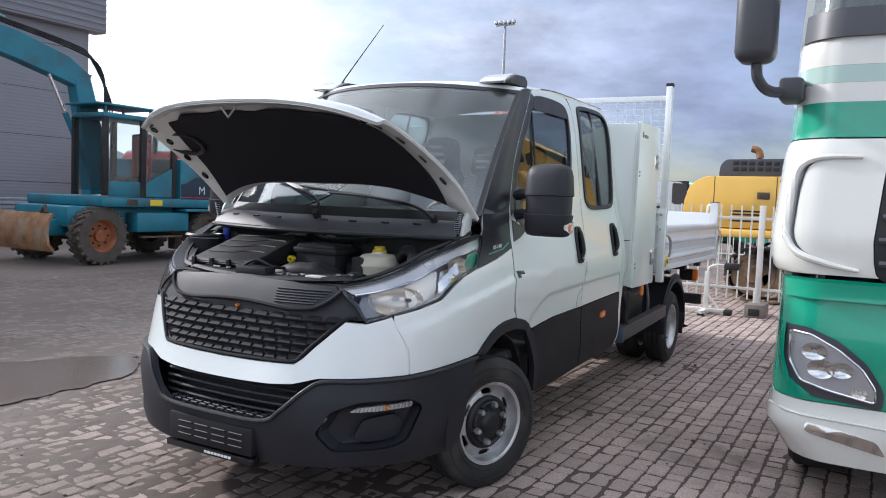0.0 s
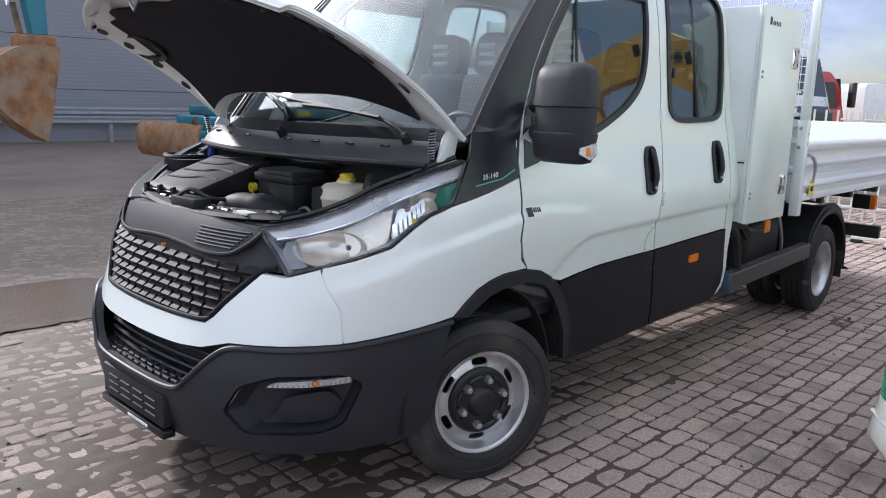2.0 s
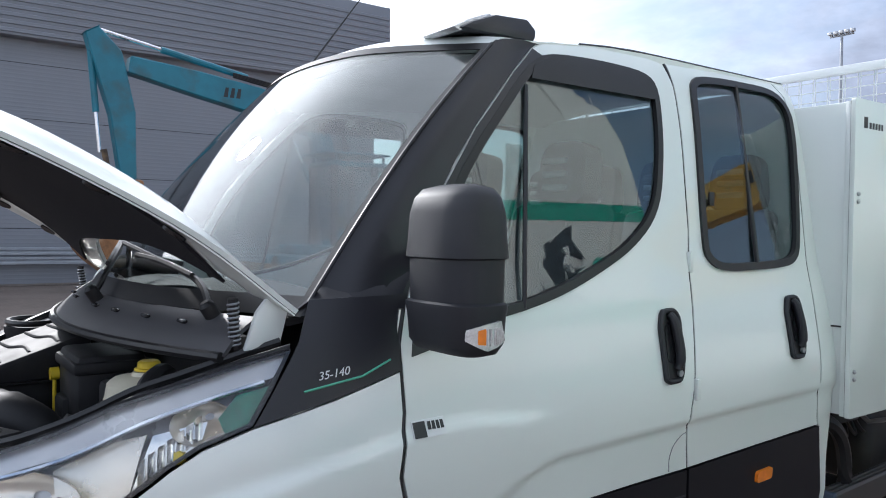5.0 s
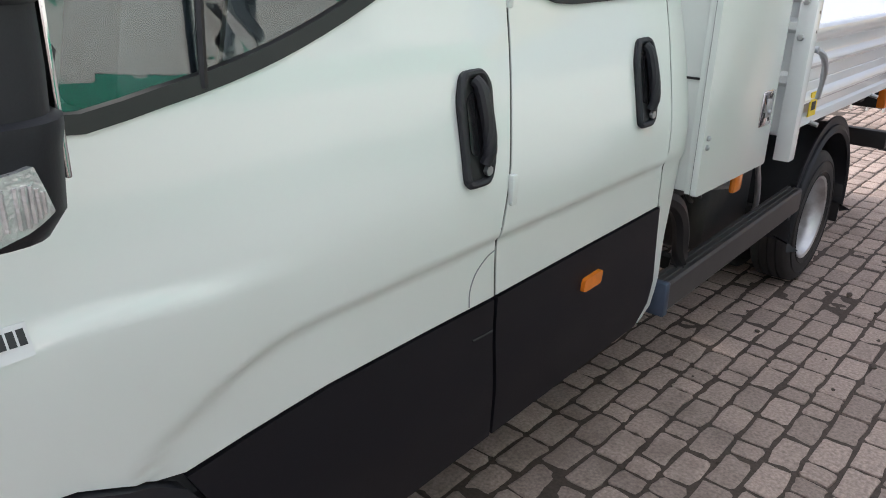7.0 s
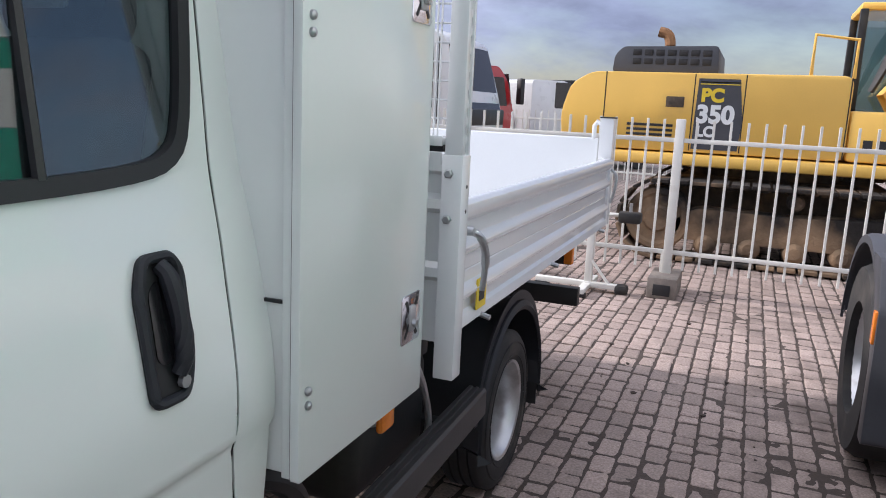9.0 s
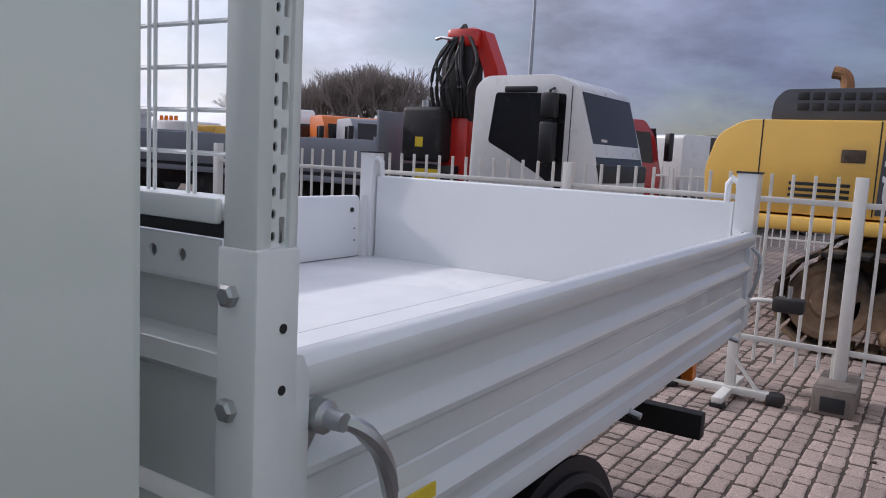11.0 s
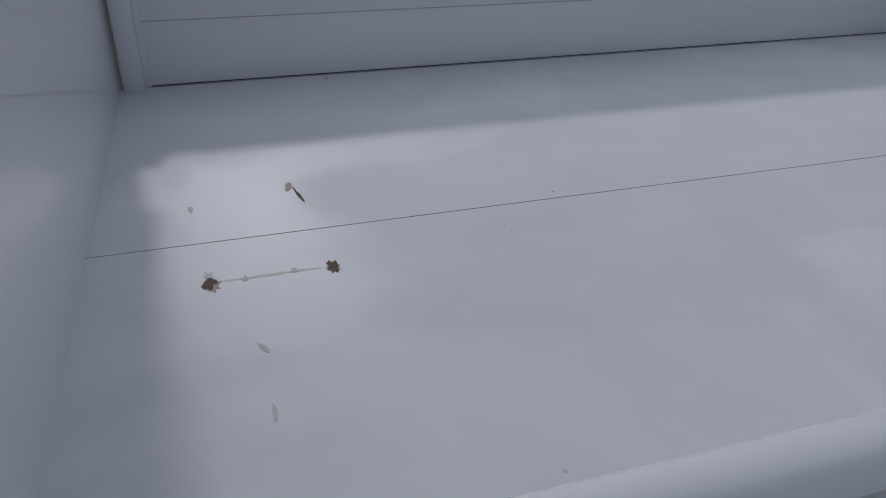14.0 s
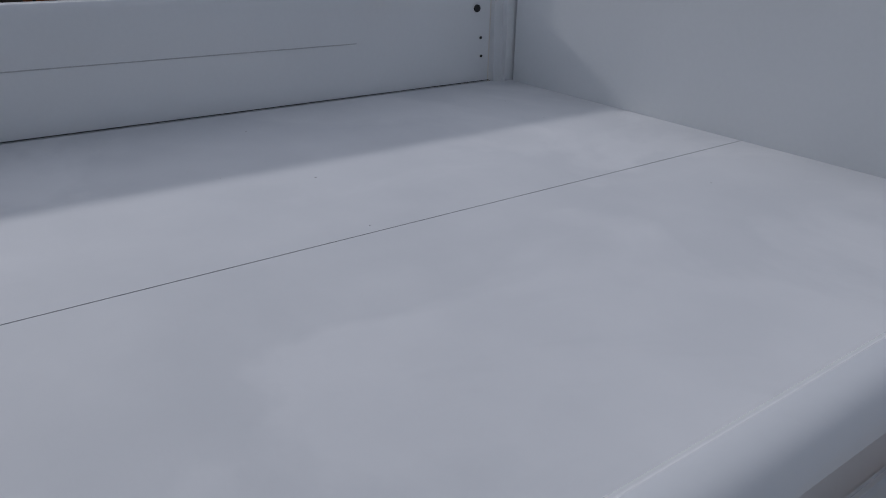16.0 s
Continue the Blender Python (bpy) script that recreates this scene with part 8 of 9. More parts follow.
bmp = dpart("bumper", 0.0, W, 0.34, 0.63, DAFWHITE, "cream front bumper")
grn = dpart("lower_front", 0.0, W, 0.635, 1.215, DAFGREEN, "green lower front panel")
dpart("green_fold", 0.0, W, 1.12, 1.20, DAFGREEN, out=0.025, parent=grn)
cor = dpart("corner_deflector", 0.0, 0.46, 1.235, 1.865, DAFWHITE, "cream corner air deflector with a curved recess")
curve = spline([(0.36, 1.78), (0.22, 1.78), (0.13, 1.755), (0.095, 1.68), (0.09, 1.50), (0.10, 1.40), (0.15, 1.33), (0.28, 1.285), (0.40, 1.262)], 5)
part("deflector_lip", tube([dfront(x, z, 0.008) for x, z in curve], [0.006 + 0.016 * math.sin(math.pi * min(1, (i + 2) / (len(curve) + 3))) for i in range(len(curve))], 8), DAFWHITE, cor)
# dark grey tube beside the lip, a painted-in shade of the curved recess
part("deflector_shade_line", tube([dfront(x + 0.028, z, 0.001) for x, z in curve[8:34]], 0.007, 6), DAFGREY, cor)
dpart("green_stripe", 0.0, 0.46, 1.872, 2.035, DAFGREEN, "green stripe")
dpart("cream_band", 0.0, 0.46, 2.036, 2.125, DAFWHITE)
dpart("pale_stripe", 0.0, 0.46, 2.126, 2.205, DAFPALE, "pale green stripe")
dpart("cream_band", 0.0, 0.46, 2.206, 2.335, DAFWHITE)
dpart("screen_sill", 0.03, W - 0.03, 2.335, 2.47, DAFGREY, "dark sill under the windscreen", out=0.02)
g = dpart("windscreen", 0.05, W - 0.05, 2.47, 3.25, GLASS, "dark windscreen")
dpart("sun_visor", 0.0, W, 3.25, 3.75, DAFWHITE)
dpart("grille_panel", 0.465, W - 0.46, 1.22, 2.335, DARKVOID, "black front grille")
for k in range(9):
    part("grille_bar", tube([dfront(x, 1.30 + 0.105 * k, 0.01) for x in np.linspace(0.48, W - 0.48, 9)], 0.016, 6), DAFGREY, df)
for x0 in (0.0, W - 0.46):
    if x0:
        dpart("corner_deflector", x0, W, 1.235, 2.335, DAFWHITE, "cream corner air deflector")
# headlight in a dark surround
lampo = rounded([(0.03, 0.98), (0.03, 0.80), (0.08, 0.70), (0.22, 0.655), (0.50, 0.635), (0.50, 0.72), (0.42, 0.84), (0.30, 0.93), (0.16, 0.985)], 0.03)
sur = part("lamp_surround", sheet(lampo, [], dfront, 0.02, (0.04, 0.05), out=0.006), DAFGREY, grn)
inner = rounded([(0.085, 0.96), (0.095, 0.82), (0.15, 0.735), (0.28, 0.70), (0.47, 0.668), (0.46, 0.735), (0.40, 0.82), (0.30, 0.895), (0.18, 0.955)], 0.02)
hl = part("headlight", sheet(inner, [], dfront, 0.02, (0.03, 0.04), out=0.008), LAMPHOUSE, grn, "clear headlight of the tractor unit")
for cx, cz, r, mat in ((0.20, 0.875, 0.055, REFLECTOR), (0.235, 0.795, 0.060, REFLECTOR), (0.32, 0.80, 0.05, REFLECTOR), (0.40, 0.700, 0.035, WARMREFLECTOR)):
    rr = [[dfront(cx + r * k * math.cos(a), cz + r * 0.75 * k * math.sin(a), d) for a in np.linspace(0, 2 * math.pi, 21)[:-1]] for d, k in ((0.022, 1.0), (0.014, 0.7), (0.010, 0.2))]
    part("reflector", loft(rr, 0.0, closed=True), mat, hl)
ln = part("lens", sheet(shrink(inner, 0.004), [], dfront, 0.003, (0.03, 0.04), out=0.036), LENS, hl)
ln.visible_shadow = False
part("lamp_edge", tube([dfront(x, z, 0.03) for x, z in inner], 0.006, 6, closed=True), CHROME, hl)
part("lamp_fin", sheet([(0.035, 0.99), (0.060, 0.99), (0.062, 0.84), (0.10, 0.73), (0.20, 0.668), (0.185, 0.655), (0.075, 0.715), (0.04, 0.82)], [], dfront, 0.02, (0.05, 0.05), out=0.02), DAFGREEN, grn)
fl = part("fog_lamp", sheet(rounded([(0.20, 0.535), (0.21, 0.485), (0.50, 0.42), (0.50, 0.49), (0.35, 0.52)], 0.02), [], dfront, 0.02, (0.05, 0.05), out=0.006), REFLECTOR, bmp, "clear fog lamp")
part("bumper_crease", tube([dfront(x, 0.57 - 0.03 * x, 0.004) for x in np.linspace(0.02, 1.2, 15)], 0.008, 6), DAFWHITE, bmp)
# side of the cab facing the tipper
def dside(y, z, o):
    x = float(np.interp(z, [0.3, 0.5, 0.62, 1.2, 1.3, 1.9, 2.4, 3.6], [0.10, -0.0, 0.0, 0.02, 0.02, 0.01, 0.03, 0.12]))
    return (x - o, y, z)


for a, b, mat, lab in ((0.36, 0.60, DAFWHITE, "cream skirt"), (0.60, 1.22, DAFWHITE, "cream lower side"), (1.22, 1.40, DAFGREEN, "green lower stripe"), (1.40, 1.72, DAFWHITE, "cream side"), (1.72, 1.95, DAFGREEN, "green side stripe"), (1.95, 2.15, DAFWHITE, ""), (2.15, 2.26, DAFGREEN, "narrow green stripe"), (2.26, 3.75, DAFWHITE, "cream upper side")):
    hole = []
    if b > 3:
        hole = [rounded([(0.42, 2.36), (1.25, 2.36), (1.25, 3.05), (0.62, 3.05)], 0.06)]
    part("side_panel", sheet([(0.32, a + 0.001), (2.62, a + 0.001), (2.62, b - 0.001), (0.32, b - 0.001)], hole, dside, 0.04, (0.3, 0.2)), mat, df, lab)
gw = part("side_window", sheet(rounded([(0.42, 2.36), (1.25, 2.36), (1.25, 3.05), (0.62, 3.05)], 0.06), [], dside, 0.004, (0.4, 0.4), out=-0.01), GLASS, df, "dark side window")
for y in (0.38, 1.34):
    part("door_gap", tube([dside(y, z, 0.001) for z in np.linspace(0.62, 3.1, 9)], 0.004, 5), SEAL, df)
part("door_handle", sheet(rounded([(1.16, 1.985), (1.38, 1.985), (1.38, 2.08), (1.16, 2.08)], 0.02), [], dside, 0.02, (0.2, 0.2), out=0.012), SEAL, df, "black door handle")
part("swoosh", sheet([(1.62, 2.00), (1.80, 2.06), (1.95, 2.13), (1.92, 2.05), (2.02, 1.985), (1.88, 2.02), (1.80, 1.99)], [], dside, 0.002, (0.2, 0.2), out=0.004), DARKINK, df)
part("cab_roof", box((0.12, 0.1, 3.70), (W - 0.12, 2.25, 3.80), 0.05), DAFWHITE, df)
part("cab_rear", box((0.06, 2.2, 0.9), (W - 0.06, 2.25, 3.75), 0.02), DAFWHITE, df)
part("cab_far_side", box((W - 0.06, 0.3, 0.36), (W, 2.25, 3.75), 0.02), DAFWHITE, df)
part("cab_inside", box((0.2, 0.5, 0.9), (W - 0.2, 2.0, 2.2), 0.05), DARKVOID, df)
for sg, xm in ((1, 0.0),):
    mr = part("mirror", box((-0.215, -0.20, 2.21), (-0.035, -0.02, 2.60), 0.05, seg=3), DAFGREY, df, "large dark grey mirror on a bent arm")
    part("mirror_arm", tube(spline([(-0.12, -0.10, 2.22), (-0.11, -0.09, 2.14), (-0.06, -0.02, 2.09), (0.06, 0.10, 2.10)], 5), 0.026, 10), DAFGREY, mr)
    part("arm_foot", box((-0.03, 0.0, 2.05), (0.08, 0.2, 2.16), 0.02), DAFGREY, mr)
# wheels, chassis, skirts, rear mudguard
for x in (0.22, W - 0.22):
    fwh = new("front_wheel")
    fwh.parent = df
    big_tyre((x, 1.05, 0.50), 0.50, 0.32, fwh, lug=False, sg=-1 if x < 1 else 1, rim_mat=STEEL, mat=RUBBER)
    rwh = new("rear_wheel")
    rwh.parent = df
    big_tyre((x + (0.18 if x < 1 else -0.18), 4.78, 0.50), 0.50, 0.52, rwh, lug=False, sg=-1 if x < 1 else 1, rim_mat=STEEL, mat=RUBBER)
part("chassis", box((0.75, 0.6, 0.55), (1.73, 6.2, 0.90), 0.02), FRAMEBLACK, df)
part("side_skirt", prism(rounded([(2.32, 0.30), (3.95, 0.30), (3.95, 1.05), (2.32, 1.05)], 0.04), 0, 0.28, 0.34, 0.01), material("silver_grey_skirt", (0.36, 0.36, 0.39), 0.4, vary=0.04, bump=0.0), df, "silver-grey side skirt")
part("skirt_step", box((0.265, 2.35, 0.66), (0.285, 3.9, 0.69), 0.004), DAFGREY, df)
arc = [(4.78 + 0.60 * math.cos(a), 0.54 + 0.58 * math.sin(a)) for a in np.linspace(0.12, math.pi - 0.05, 25)]
mg = part("mudguard", loft([[(x, y, z + dz) for y, z in arc] for x, dz in ((0.13, -0.05), (0.13, -0.01), (0.16, 0.0), (0.76, 0.0))], 0.015), DAFGREY, df, "dark grey rear mudguard")
part("mudguard_front", prism(rounded([(4.12, 0.30), (4.23, 0.30), (4.23, 0.62), (4.31, 0.88), (4.50, 1.08), (4.30, 1.08), (4.16, 0.88)], 0.03), 0, 0.125, 0.76, 0.02), DAFGREY, mg)
part("side_reflector", box((0.114, 4.175, 0.73), (0.135, 4.225, 0.87), 0.004), AMBER, mg, "amber side reflector")
part("air_tank", tube([(0.56, 2.5, 0.65), (0.56, 3.8, 0.65)], 0.20, 16), FRAMEBLACK, df)

# ---- vehicles and things further off ----
def far_cab(m, mat, label, h=3.2, w=2.4, d=1.9, group="parked trucks"):
    """A forward-control lorry cab with its front towards -y."""
    t = thing("lorry", label, "truck", m, group)
    sidep = rounded([(0.0, 0.45), (-0.05, 1.4), (0.22, h - 0.35), (0.55, h), (d, h - 0.02), (d, 0.9), (1.4, 0.45)], 0.12)
    cab = part("cab", prism(sidep, 0, -w / 2, w / 2, 0.05), mat, t)
    g = part("windscreen", prism([(-0.062, 1.62), (0.11, 2.45), (0.13, 2.45), (-0.03, 1.62)], 0, -w / 2 + 0.12, w / 2 - 0.12), GLOSSBLACK, t, "dark windscreen")
    for sg in (1, -1):
        part("side_window", prism(rounded([(0.22, 1.65), (1.0, 1.65), (1.0, 2.35), (0.38, 2.35)], 0.05), 0, sg * (w / 2 - 0.01), sg * (w / 2 + 0.006)), GLOSSBLACK, t)
        part("mirror", box((sg * (w / 2 + 0.18) - 0.09, -0.12, 1.7), (sg * (w / 2 + 0.18) + 0.09, 0.02, 2.35), 0.03), SEAL, t)
        part("wheel", lathe([(-0.15, 0), (-0.15, 0.5), (0.15, 0.5), (0.15, 0)], (sg * (w / 2 - 0.18), 1.0, 0.5), (sg, 0, 0), 24), RUBBER, t)
        part("rim", lathe([(0.155, 0.28), (0.12, 0.22), (0.155, 0.10), (0.155, 0)], (sg * (w / 2 - 0.18), 1.0, 0.5), (sg, 0, 0), 20), STEEL, t)
        part("headlight", box((sg * 0.85 - 0.2, -0.04, 0.68), (sg * 0.85 + 0.2, 0.02, 0.88), 0.02), REFLECTOR, t)
    for k in range(5):
        part("grille_slat", box((-0.75, -0.065, 0.75 + 0.13 * k), (0.75, 0.0, 0.82 + 0.13 * k), 0.01), STEEL if mat is BRIGHTRED else SEAL, t)
    part("bumper", box((-w / 2, -0.10, 0.30), (w / 2, 0.3, 0.62), 0.05), mat, t)
    part("chassis", box((-0.5, 1.0, 0.55), (0.5, 5.5, 0.85), 0.02), FRAMEBLACK, t)
    part("rear_wheel", lathe([(-1.15, 0), (-1.15, 0.5), (1.15, 0.5), (1.15, 0)], (0, 4.3, 0.5), (1, 0, 0), 24), RUBBER, t)
    return t


far_cab(pose(-18.6, 13.5, 0, 0, 0, 16), BRIGHTRED, "bright red tractor unit with a high roof", h=2.78, w=2.0, d=1.7)
for x, y, mat, lab, h, rot in ((-19.0, 23.2, TRUCKWHITE, "white lorry cab parked in a row", 3.0, 60), (-15.9, 23.6, ORANGETRUCK, "orange lorry cab parked in a row", 2.75, 60), (-13.9, 22.8, GREYBED, "silver lorry cab parked in a row", 2.62, 60), (-5.0, 20.8, TRUCKRED, "dark red lorry cab behind the crane lorry", 2.62, 150), (-3.9, 23.6, TRUCKWHITE, "white lorry cab in the far row", 2.40, 150), (-1.7, 25.6, DAFGREEN, "green lorry cab in the far row", 2.5, 150)):
    far_cab(pose(x, y, 0, 0, 0, rot), mat, lab, h)
# yellow truck with roof beacons
yt = thing("yellow_lorry", "yellow lorry with a row of amber roof beacons", "truck", pose(-24.3, 22.8, 0) @ Matrix.Scale(0.86, 4))
part("cab", box((-1.2, -1.0, 0.4), (1.2, 1.2, 2.75), 0.12), TRUCKWHITE, yt)
part("beam", box((0.4, -0.4, 2.2), (2.6, 0.3, 2.6), 0.05), YELLOWM, yt)
for k in range(4):
    part("beacon", lathe([(0, 0.10), (0.22, 0.08), (0.22, 0)], (-0.9 + 0.35 * k, -0.6, 2.75), (0, 0, 1), 10), AMBER, yt)
part("wheel", lathe([(-1.2, 0), (-1.2, 0.5), (1.2, 0.5), (1.2, 0)], (0, 0, 0.5), (1, 0, 0), 20), RUBBER, yt)

# crane lorry: white cab facing +x, red crane, grey dropside bed
cl = thing("crane_lorry", "white flatbed lorry with a folded red loading crane", "truck", pose(-3.00, 15.2, 0))
side = rounded([(0.0, 0.6), (0.02, 1.30), (-0.12, 1.85), (-0.42, 2.82), (-0.85, 3.00), (-2.15, 2.98), (-2.35, 2.80), (-2.42, 0.6)], 0.10)
cab = part("cab", prism(side, 1, -1.2, 1.1, 0.06), TRUCKWHITE, cl, "white day cab")
part("windscreen", loft([[(x + 0.012, y, z) for y in np.linspace(-1.13, 1.03, 5)] for x, z in ((-0.045, 1.55), (-0.095, 1.70), (-0.24, 2.25), (-0.385, 2.72))], 0.01), GLOSSBLACK, cab, "dark windscreen")
part("screen_base", box((-0.12, -1.16, 1.26), (0.045, 1.06, 1.57), 0.04), SEAL, cab)
part("side_window", prism(rounded([(-2.04, 1.86), (-1.62, 1.66), (-1.0, 1.32), (-0.62, 1.05), (-0.62, 2.68), (-1.93, 2.70)], 0.06), 1, -1.206, -1.19), GLOSSBLACK, cab, "dark side window dipping to the front")
for z0, z1 in ((1.55, 2.22), (2.26, 2.68)):
    part("mirror", box((-0.95, -1.50, z0), (-0.68, -1.30, z1), 0.05), SEAL, cl)
part("mirror_arm", tube([(-0.82, -1.4, 1.5), (-0.82, -1.4, 2.72), (-0.85, -1.15, 2.78)], 0.025, 8), SEAL, cl)
part("visor", box((-1.75, -1.25, 2.70), (-1.15, -1.18, 2.80), 0.02), SEAL, cl)
part("seam", tube([(-0.52, -1.207, 1.0), (-0.52, -1.207, 2.80)], 0.008, 5), SEAL, cab)
part("sun_paper", box((-0.155, -0.75, 1.72), (-0.145, -0.50, 1.98)), STICKER, cab)
part("bumper", box((-0.5, -1.2, 0.35), (0.1, 1.1, 0.75), 0.05), TRUCKWHITE, cl)
for x in (-0.95, -9.2):
    for y in (-1.0, 0.9):
        part("wheel", lathe([(-0.16, 0), (-0.16, 0.5), (0.16, 0.5), (0.16, 0.3), (0.08, 0)], (x, y, 0.5), (0, -1 if y < 0 else 1, 0), 24), RUBBER, cl)
part("chassis", box((-12.0, -0.5, 0.55), (-0.5, 0.5, 0.9), 0.02), FRAMEBLACK, cl)
col = part("crane_column", box((-3.35, -0.75, 0.9), (-2.75, 0.2, 2.45), 0.06), CRANERED, cl, "red crane column")
part("crane_tank", box((-3.95, -1.15, 1.45), (-3.10, -0.55, 2.45), 0.08, seg=3), FRAMEBLACK, col, "black oil tank")
part("tank_cap", tube([(-3.6, -0.85, 2.45), (-3.6, -0.85, 2.58)], 0.09, 10), ZINC, col)
part("warning_label", box((-3.62, -1.158, 1.72), (-3.45, -1.148, 1.90)), YELLOWSTICK, col)
part("control_box", box((-4.0, -1.0, 0.95), (-2.9, -0.4, 1.40), 0.03), FRAMEBLACK, col)
part("yellow_plate", box((-3.70, -1.008, 1.12), (-3.20, -0.998, 1.32)), YELLOWSTICK, col)
b1 = bmesh.new()
loft([[(x - 0.14, y, z), (x + 0.16, y, z), (x + 0.16, y + 0.35, z), (x - 0.14, y + 0.35, z)] for x, y, z in ((-2.2, -0.6, 2.3), (-2.45, -0.6, 3.2), (-2.75, -0.6, 3.85))], 0, closed=True, bm=b1)
part("crane_arm", b1, CRANERED, col, "red folded crane arm")
part("crane_arm", box((-3.42, -0.75, 2.2), (-2.72, -0.3, 3.6), 0.08), FRAMEBLACK, col, "black folded crane arm")
part("crane_head", box((-3.30, -0.8, 3.55), (-2.65, -0.25, 3.90), 0.10), CRANERED, col)
random.seed(3)
for k in range(9):
    x = -3.4 + 0.09 * k
    part("crane_hose", tube(spline([(x, -0.82, 2.3), (x + random.uniform(-0.1, 0.1), -0.95, 2.8), (x + random.uniform(-0.2, 0.2), -0.9, 3.3), (-2.95, -0.7, 3.95)], 4), 0.035, 6), FRAMEBLACK, col)
part("crane_bracket", tube([(-3.5, -0.8, 3.70), (-3.35, -0.85, 3.72), (-3.1, -0.85, 3.68)], 0.03, 6), STEEL, col)
db = part("bed", box((-11.9, -1.25, 1.02), (-4.45, 1.15, 1.14), 0.02), FRAMEBLACK, cl)
for y in (-1.25, 1.12):
    for x0, x1 in ((-11.9, -8.25), (-8.18, -4.5)):
        part("dropside", box((x0, y, 1.10), (x1, y + 0.04, 1.80), 0.012), GREYBED, cl, "grey aluminium drop side")
    for x in (-11.92, -8.22, -4.48):
        part("stake", box((x - 0.035, y - 0.02, 1.0), (x + 0.035, y + 0.05, 1.86), 0.008), GREYBED, cl)
part("headboard", box((-4.46, -1.25, 1.1), (-4.40, 1.15, 2.36), 0.012), GREYBED, cl)
part("side_rail", box((-11.9, -1.27, 0.92), (-4.45, -1.18, 1.04), 0.01), GREYBED, cl)
part("tailboard", box((-11.95, -1.25, 1.1), (-11.9, 1.15, 1.86), 0.012), GREYBED, cl)
part("toolbox", box((-8.0, -1.15, 0.30), (-6.4, -0.6, 0.92), 0.03), FRAMEBLACK, cl)

# white marquee hall far behind
tn = thing("marquee_hall", "white canvas-roofed storage hall", "building", pose(-99, 51, 0, 0, 0, 150.6), kind="structure")
part("walls", box((-22, -17.4, 0), (22, 17.4, 4.2)), TENT, tn)
part("roof", prism([(-18, 4.1), (-15.5, 5.4), (-9.5, 7.8), (0, 9.6), (9.5, 7.8), (15.5, 5.4), (18, 4.1)], 0, -22.3, 22.3), TENT, tn)
for x in range(-20, 22, 5):
    part("post", box((x - 0.08, -17.45, 0), (x + 0.08, -17.4, 4.2)), STEEL, tn)

# floodlight mast
ms = thing("floodlight_mast", "tall slim floodlight mast", "mast", pose(-27.0, 58.0, 0))
part("pole", tube([(0, 0, 0), (0, 0, 8), (0, 0, 17)], [0.22, 0.16, 0.10], 12), GALV, ms)
part("cross_arm", box((-0.9, -0.08, 16.9), (0.9, 0.08, 17.05), 0.02), GALV, ms)
for k in range(5):
    part("floodlight", box((-0.95 + 0.42 * k, -0.3, 17.05), (-0.65 + 0.42 * k, 0.0, 17.3), 0.03), STEEL, ms)


# bare trees on the horizon
def bare_tree(m, seed, h):
    rng = random.Random(seed)
    t = thing("bare_tree", "leafless tree on the horizon", "tree", m, "far trees")
    tb, cb_ = bmesh.new(), bmesh.new()

    def grow(p, d, length, r, depth):
        q = p + d * length
        mid = p.lerp(q, 0.5) + Vector((rng.uniform(-1, 1), rng.uniform(-1, 1), 0)) * length * 0.06
        tube([p, mid, q], [r, r * 0.85, r * 0.7], 4 if depth > 1 else 7, tb if depth < 2 else cb_, cap=False)
        if depth == 5:
            return
        for _ in range(4 if depth in (2, 3) else 3):
            nd = (d + Vector((rng.uniform(-1, 1), rng.uniform(-1, 1), rng.uniform(-0.25, 0.6))) * 0.62).normalized()
            grow(q if rng.random() < 0.6 else mid.lerp(q, 0.5), nd, length * rng.uniform(0.62, 0.82), r * 0.58, depth + 1)

    grow(Vector((0, 0, 0)), Vector((0, 0, 1)), h * 0.28, h * 0.022, 0)
    part("trunk", tb, BARK, t)
    part("crown", cb_, BARK, t, "fine bare twigs")
    return t


t1 = bare_tree(pose(-40.5, 47.5, 0), 1, 8.2)
t2 = bare_tree(pose(-38, 49, 0), 2, 9.0)
for k in range(34):
    f = k / 33
    copy_thing(t1 if k % 2 else t2, pose(-45 + 11.0 * f, 45.2 + 6.7 * f + (k * 7) % 5, 0, 0, 0, 47 * k) @ Matrix.Scale(0.62 + 0.62 * math.sin(math.pi * min(1, 0.1 + f * f * 0.85)), 4))

# boundary of the yard behind the camera: low warehouse and parked trailers close the place
wh = thing("warehouse", "plain light grey warehouse across the yard", "building", pose(32, 0, 0), kind="structure")
part("wall", box((0, -50, 0), (12, 60, 7.0)), material("light_cladding", (0.5, 0.5, 0.5), 0.6, vary=0.05, bump=0.0), wh)

# ---- paving blocks: the nearest as single pieces, the rest joined ----
BW, BLN, BSHORT = 0.1135, 0.196, 0.102


def block_mesh(seed, length):
    """Outline of one worn paving stone, about its own centre."""
    rng = random.Random(seed)
    hx, hy, c = BW / 2 - 0.0068, length / 2 - 0.0045, 0.010
    o = [(hx - c, -hy), (hx, -hy + c), (hx + 0.001, -hy * 0.3), (hx + 0.001, hy * 0.35), (hx, hy - c), (hx - c, hy)]
    o = [(0, -hy + 0.002)] + o + [(0, hy - 0.002)] + [(-x, y) for x, y in o[::-1]]
    return [(x + rng.uniform(-0.0045, 0.0045), y + rng.uniform(-0.0045, 0.0045)) for x, y in o]


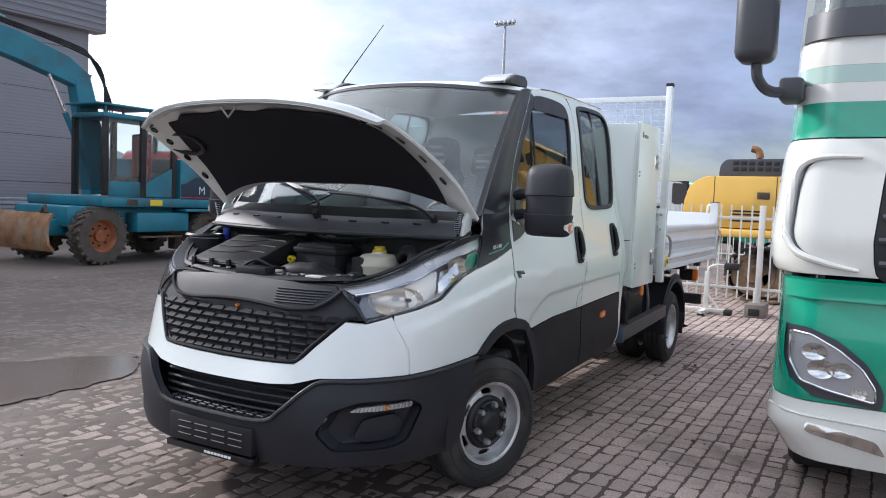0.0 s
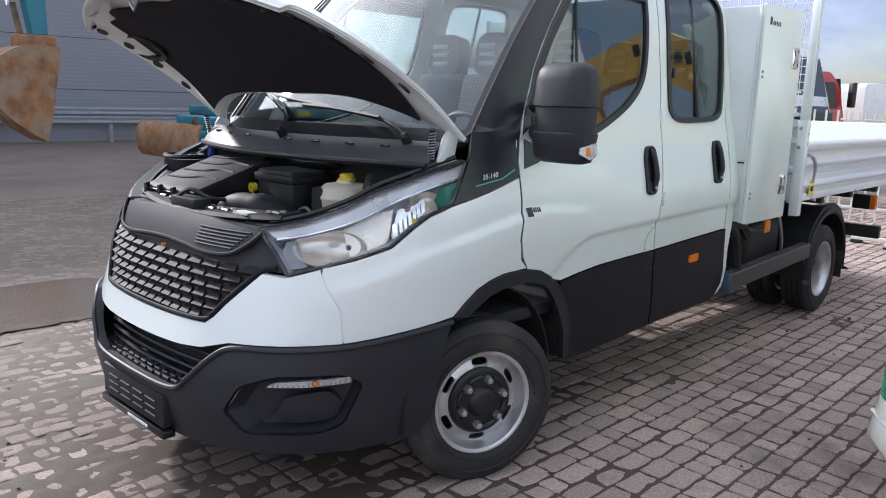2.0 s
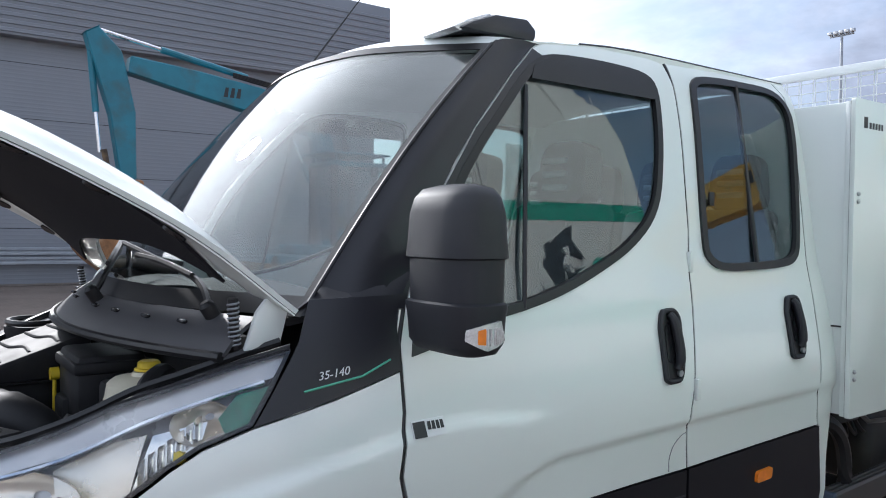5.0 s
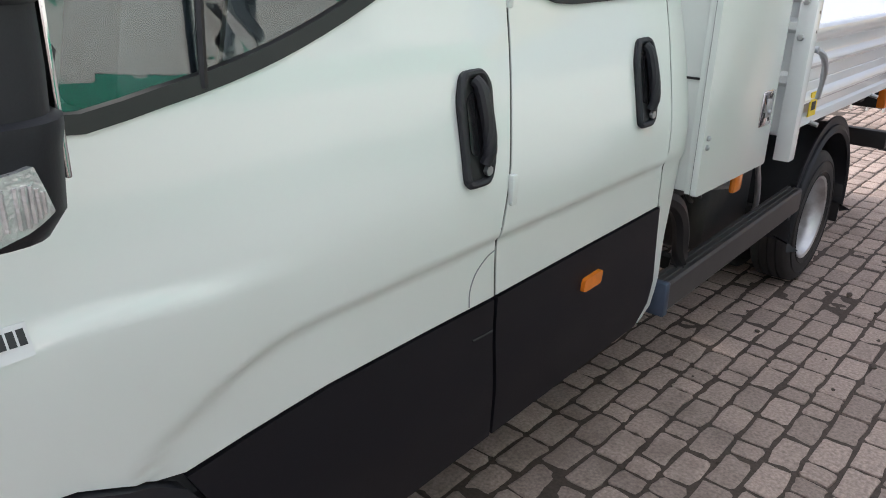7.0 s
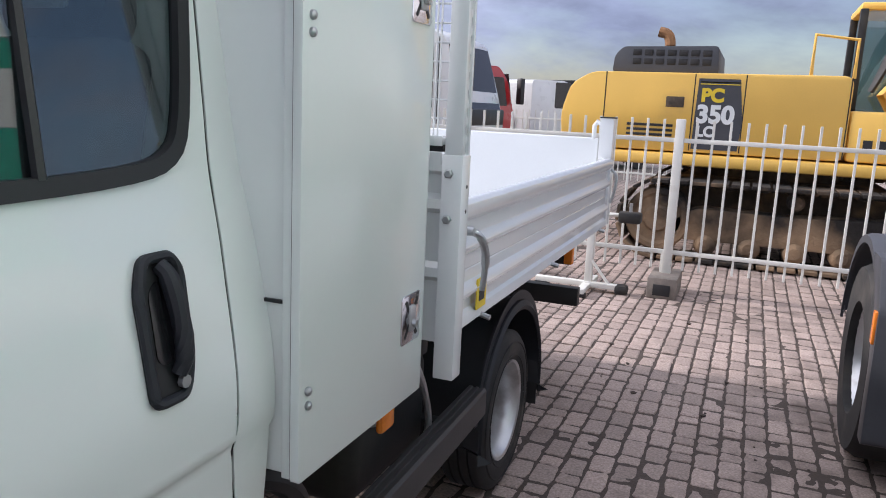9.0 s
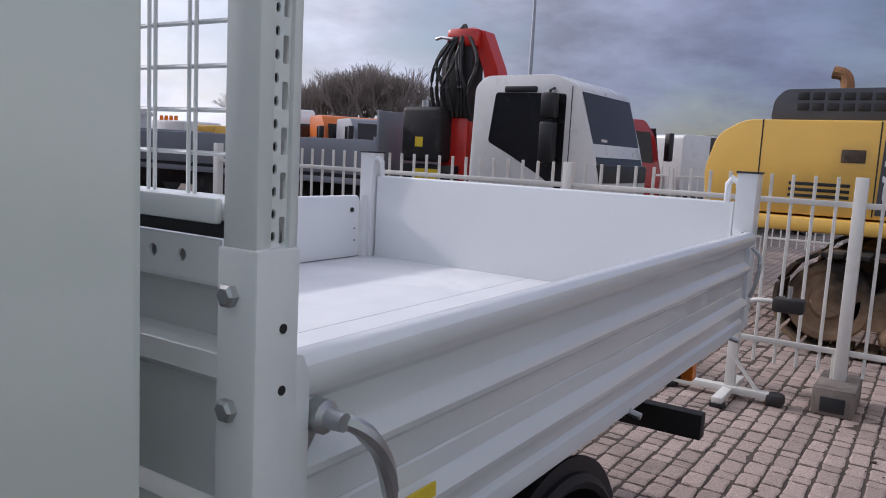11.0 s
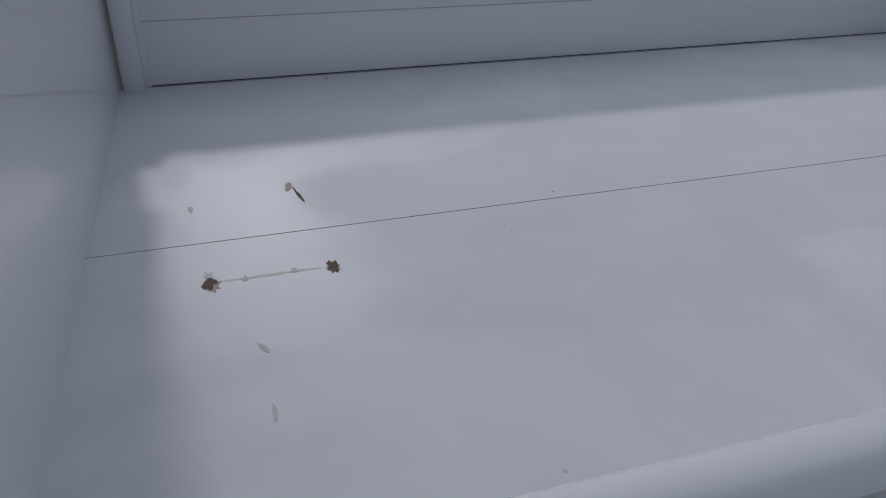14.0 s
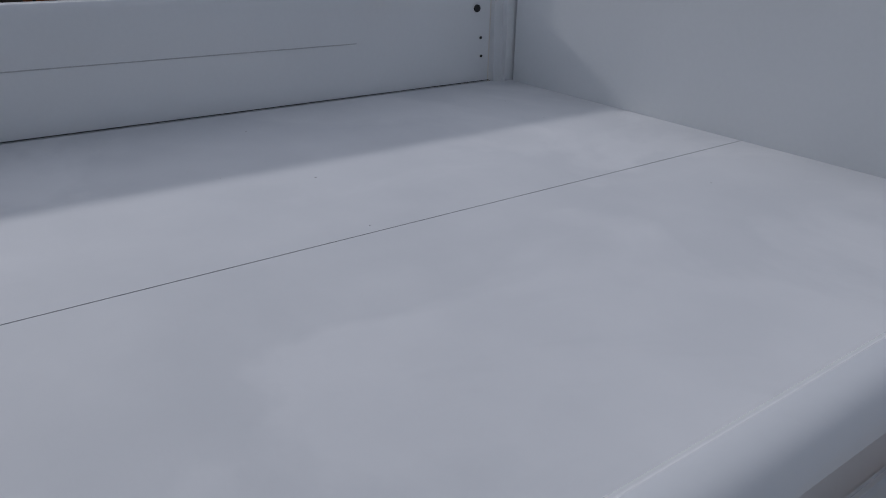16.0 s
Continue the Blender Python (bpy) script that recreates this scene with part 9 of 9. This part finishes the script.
def block_geometry(o, cx, cy, z, tx, ty):
    top = [(cx + x * 0.74, cy + y * 0.80, z + x * tx + y * ty) for x, y in o]
    rim_ = [(cx + x * 0.965, cy + y * 0.972, z - 0.0034 + x * tx + y * ty) for x, y in o]
    low = [(cx + x, cy + y, z - 0.015) for x, y in o]
    return top + rim_ + low


NB = 14
FACES = [tuple(range(NB))] + [(NB + i, NB + (i + 1) % NB, (i + 1) % NB, i) for i in range(NB)] + [(2 * NB + i, 2 * NB + (i + 1) % NB, NB + (i + 1) % NB, NB + i) for i in range(NB)]
shapes = [block_mesh(k, BLN) for k in range(12)] + [block_mesh(k, BSHORT) for k in range(12, 18)]
piece_meshes = []
for k, o in enumerate(shapes):
    me = bpy.data.meshes.new("block")
    me.from_pydata(block_geometry(o, 0, 0, 0, 0, 0), [], FACES)
    me.materials.append(BLOCKPIECE)
    piece_meshes.append(me)
rng = random.Random(12)
allv, allf = [], []
count = 0
XB = 2.397 - 100 * BW
for i in range(int((X1 - XB) / BW)):
    x0 = XB + (i + 0.5) * BW
    y1 = Y0 + rng.uniform(0.0, 0.1)
    while y1 < Y1 - BLN:
        k = rng.randrange(12) if rng.random() < (0.72 if x0 > 0.6 else 0.45) else rng.randrange(12, 18)
        length = BLN if k < 12 else BSHORT
        y = y1 + length / 2
        y1 += length
        x = x0 + 0.010 * noise.noise((i * 0.05, y * 0.5, 2.0))
        z = rng.uniform(-0.0035, 0.0035)
        tx, ty = rng.uniform(-0.030, 0.030), rng.uniform(-0.022, 0.022)
        if 1.25 < x < 2.2 and 2.2 < y < 12.0 and count < 300 and rng.random() < 0.20:
            b = new("block", piece_meshes[k])
            b.matrix_basis = pose(x, y, z)
            b.parent = pavement
            count += 1
            continue
        s = len(allv)
        allv += block_geometry(shapes[k], x, y, z, tx, ty)
        allf += [tuple(s + q for q in f) for f in FACES]
me = bpy.data.meshes.new("blocks")
me.from_pydata(allv, [], allf)
me.materials.append(BLOCKJOINED)
blocks = new("blocks", me)
blocks.parent = pavement
tagged(blocks, "worn rectangular paving stones with wide dirty joints", kind="stuff")
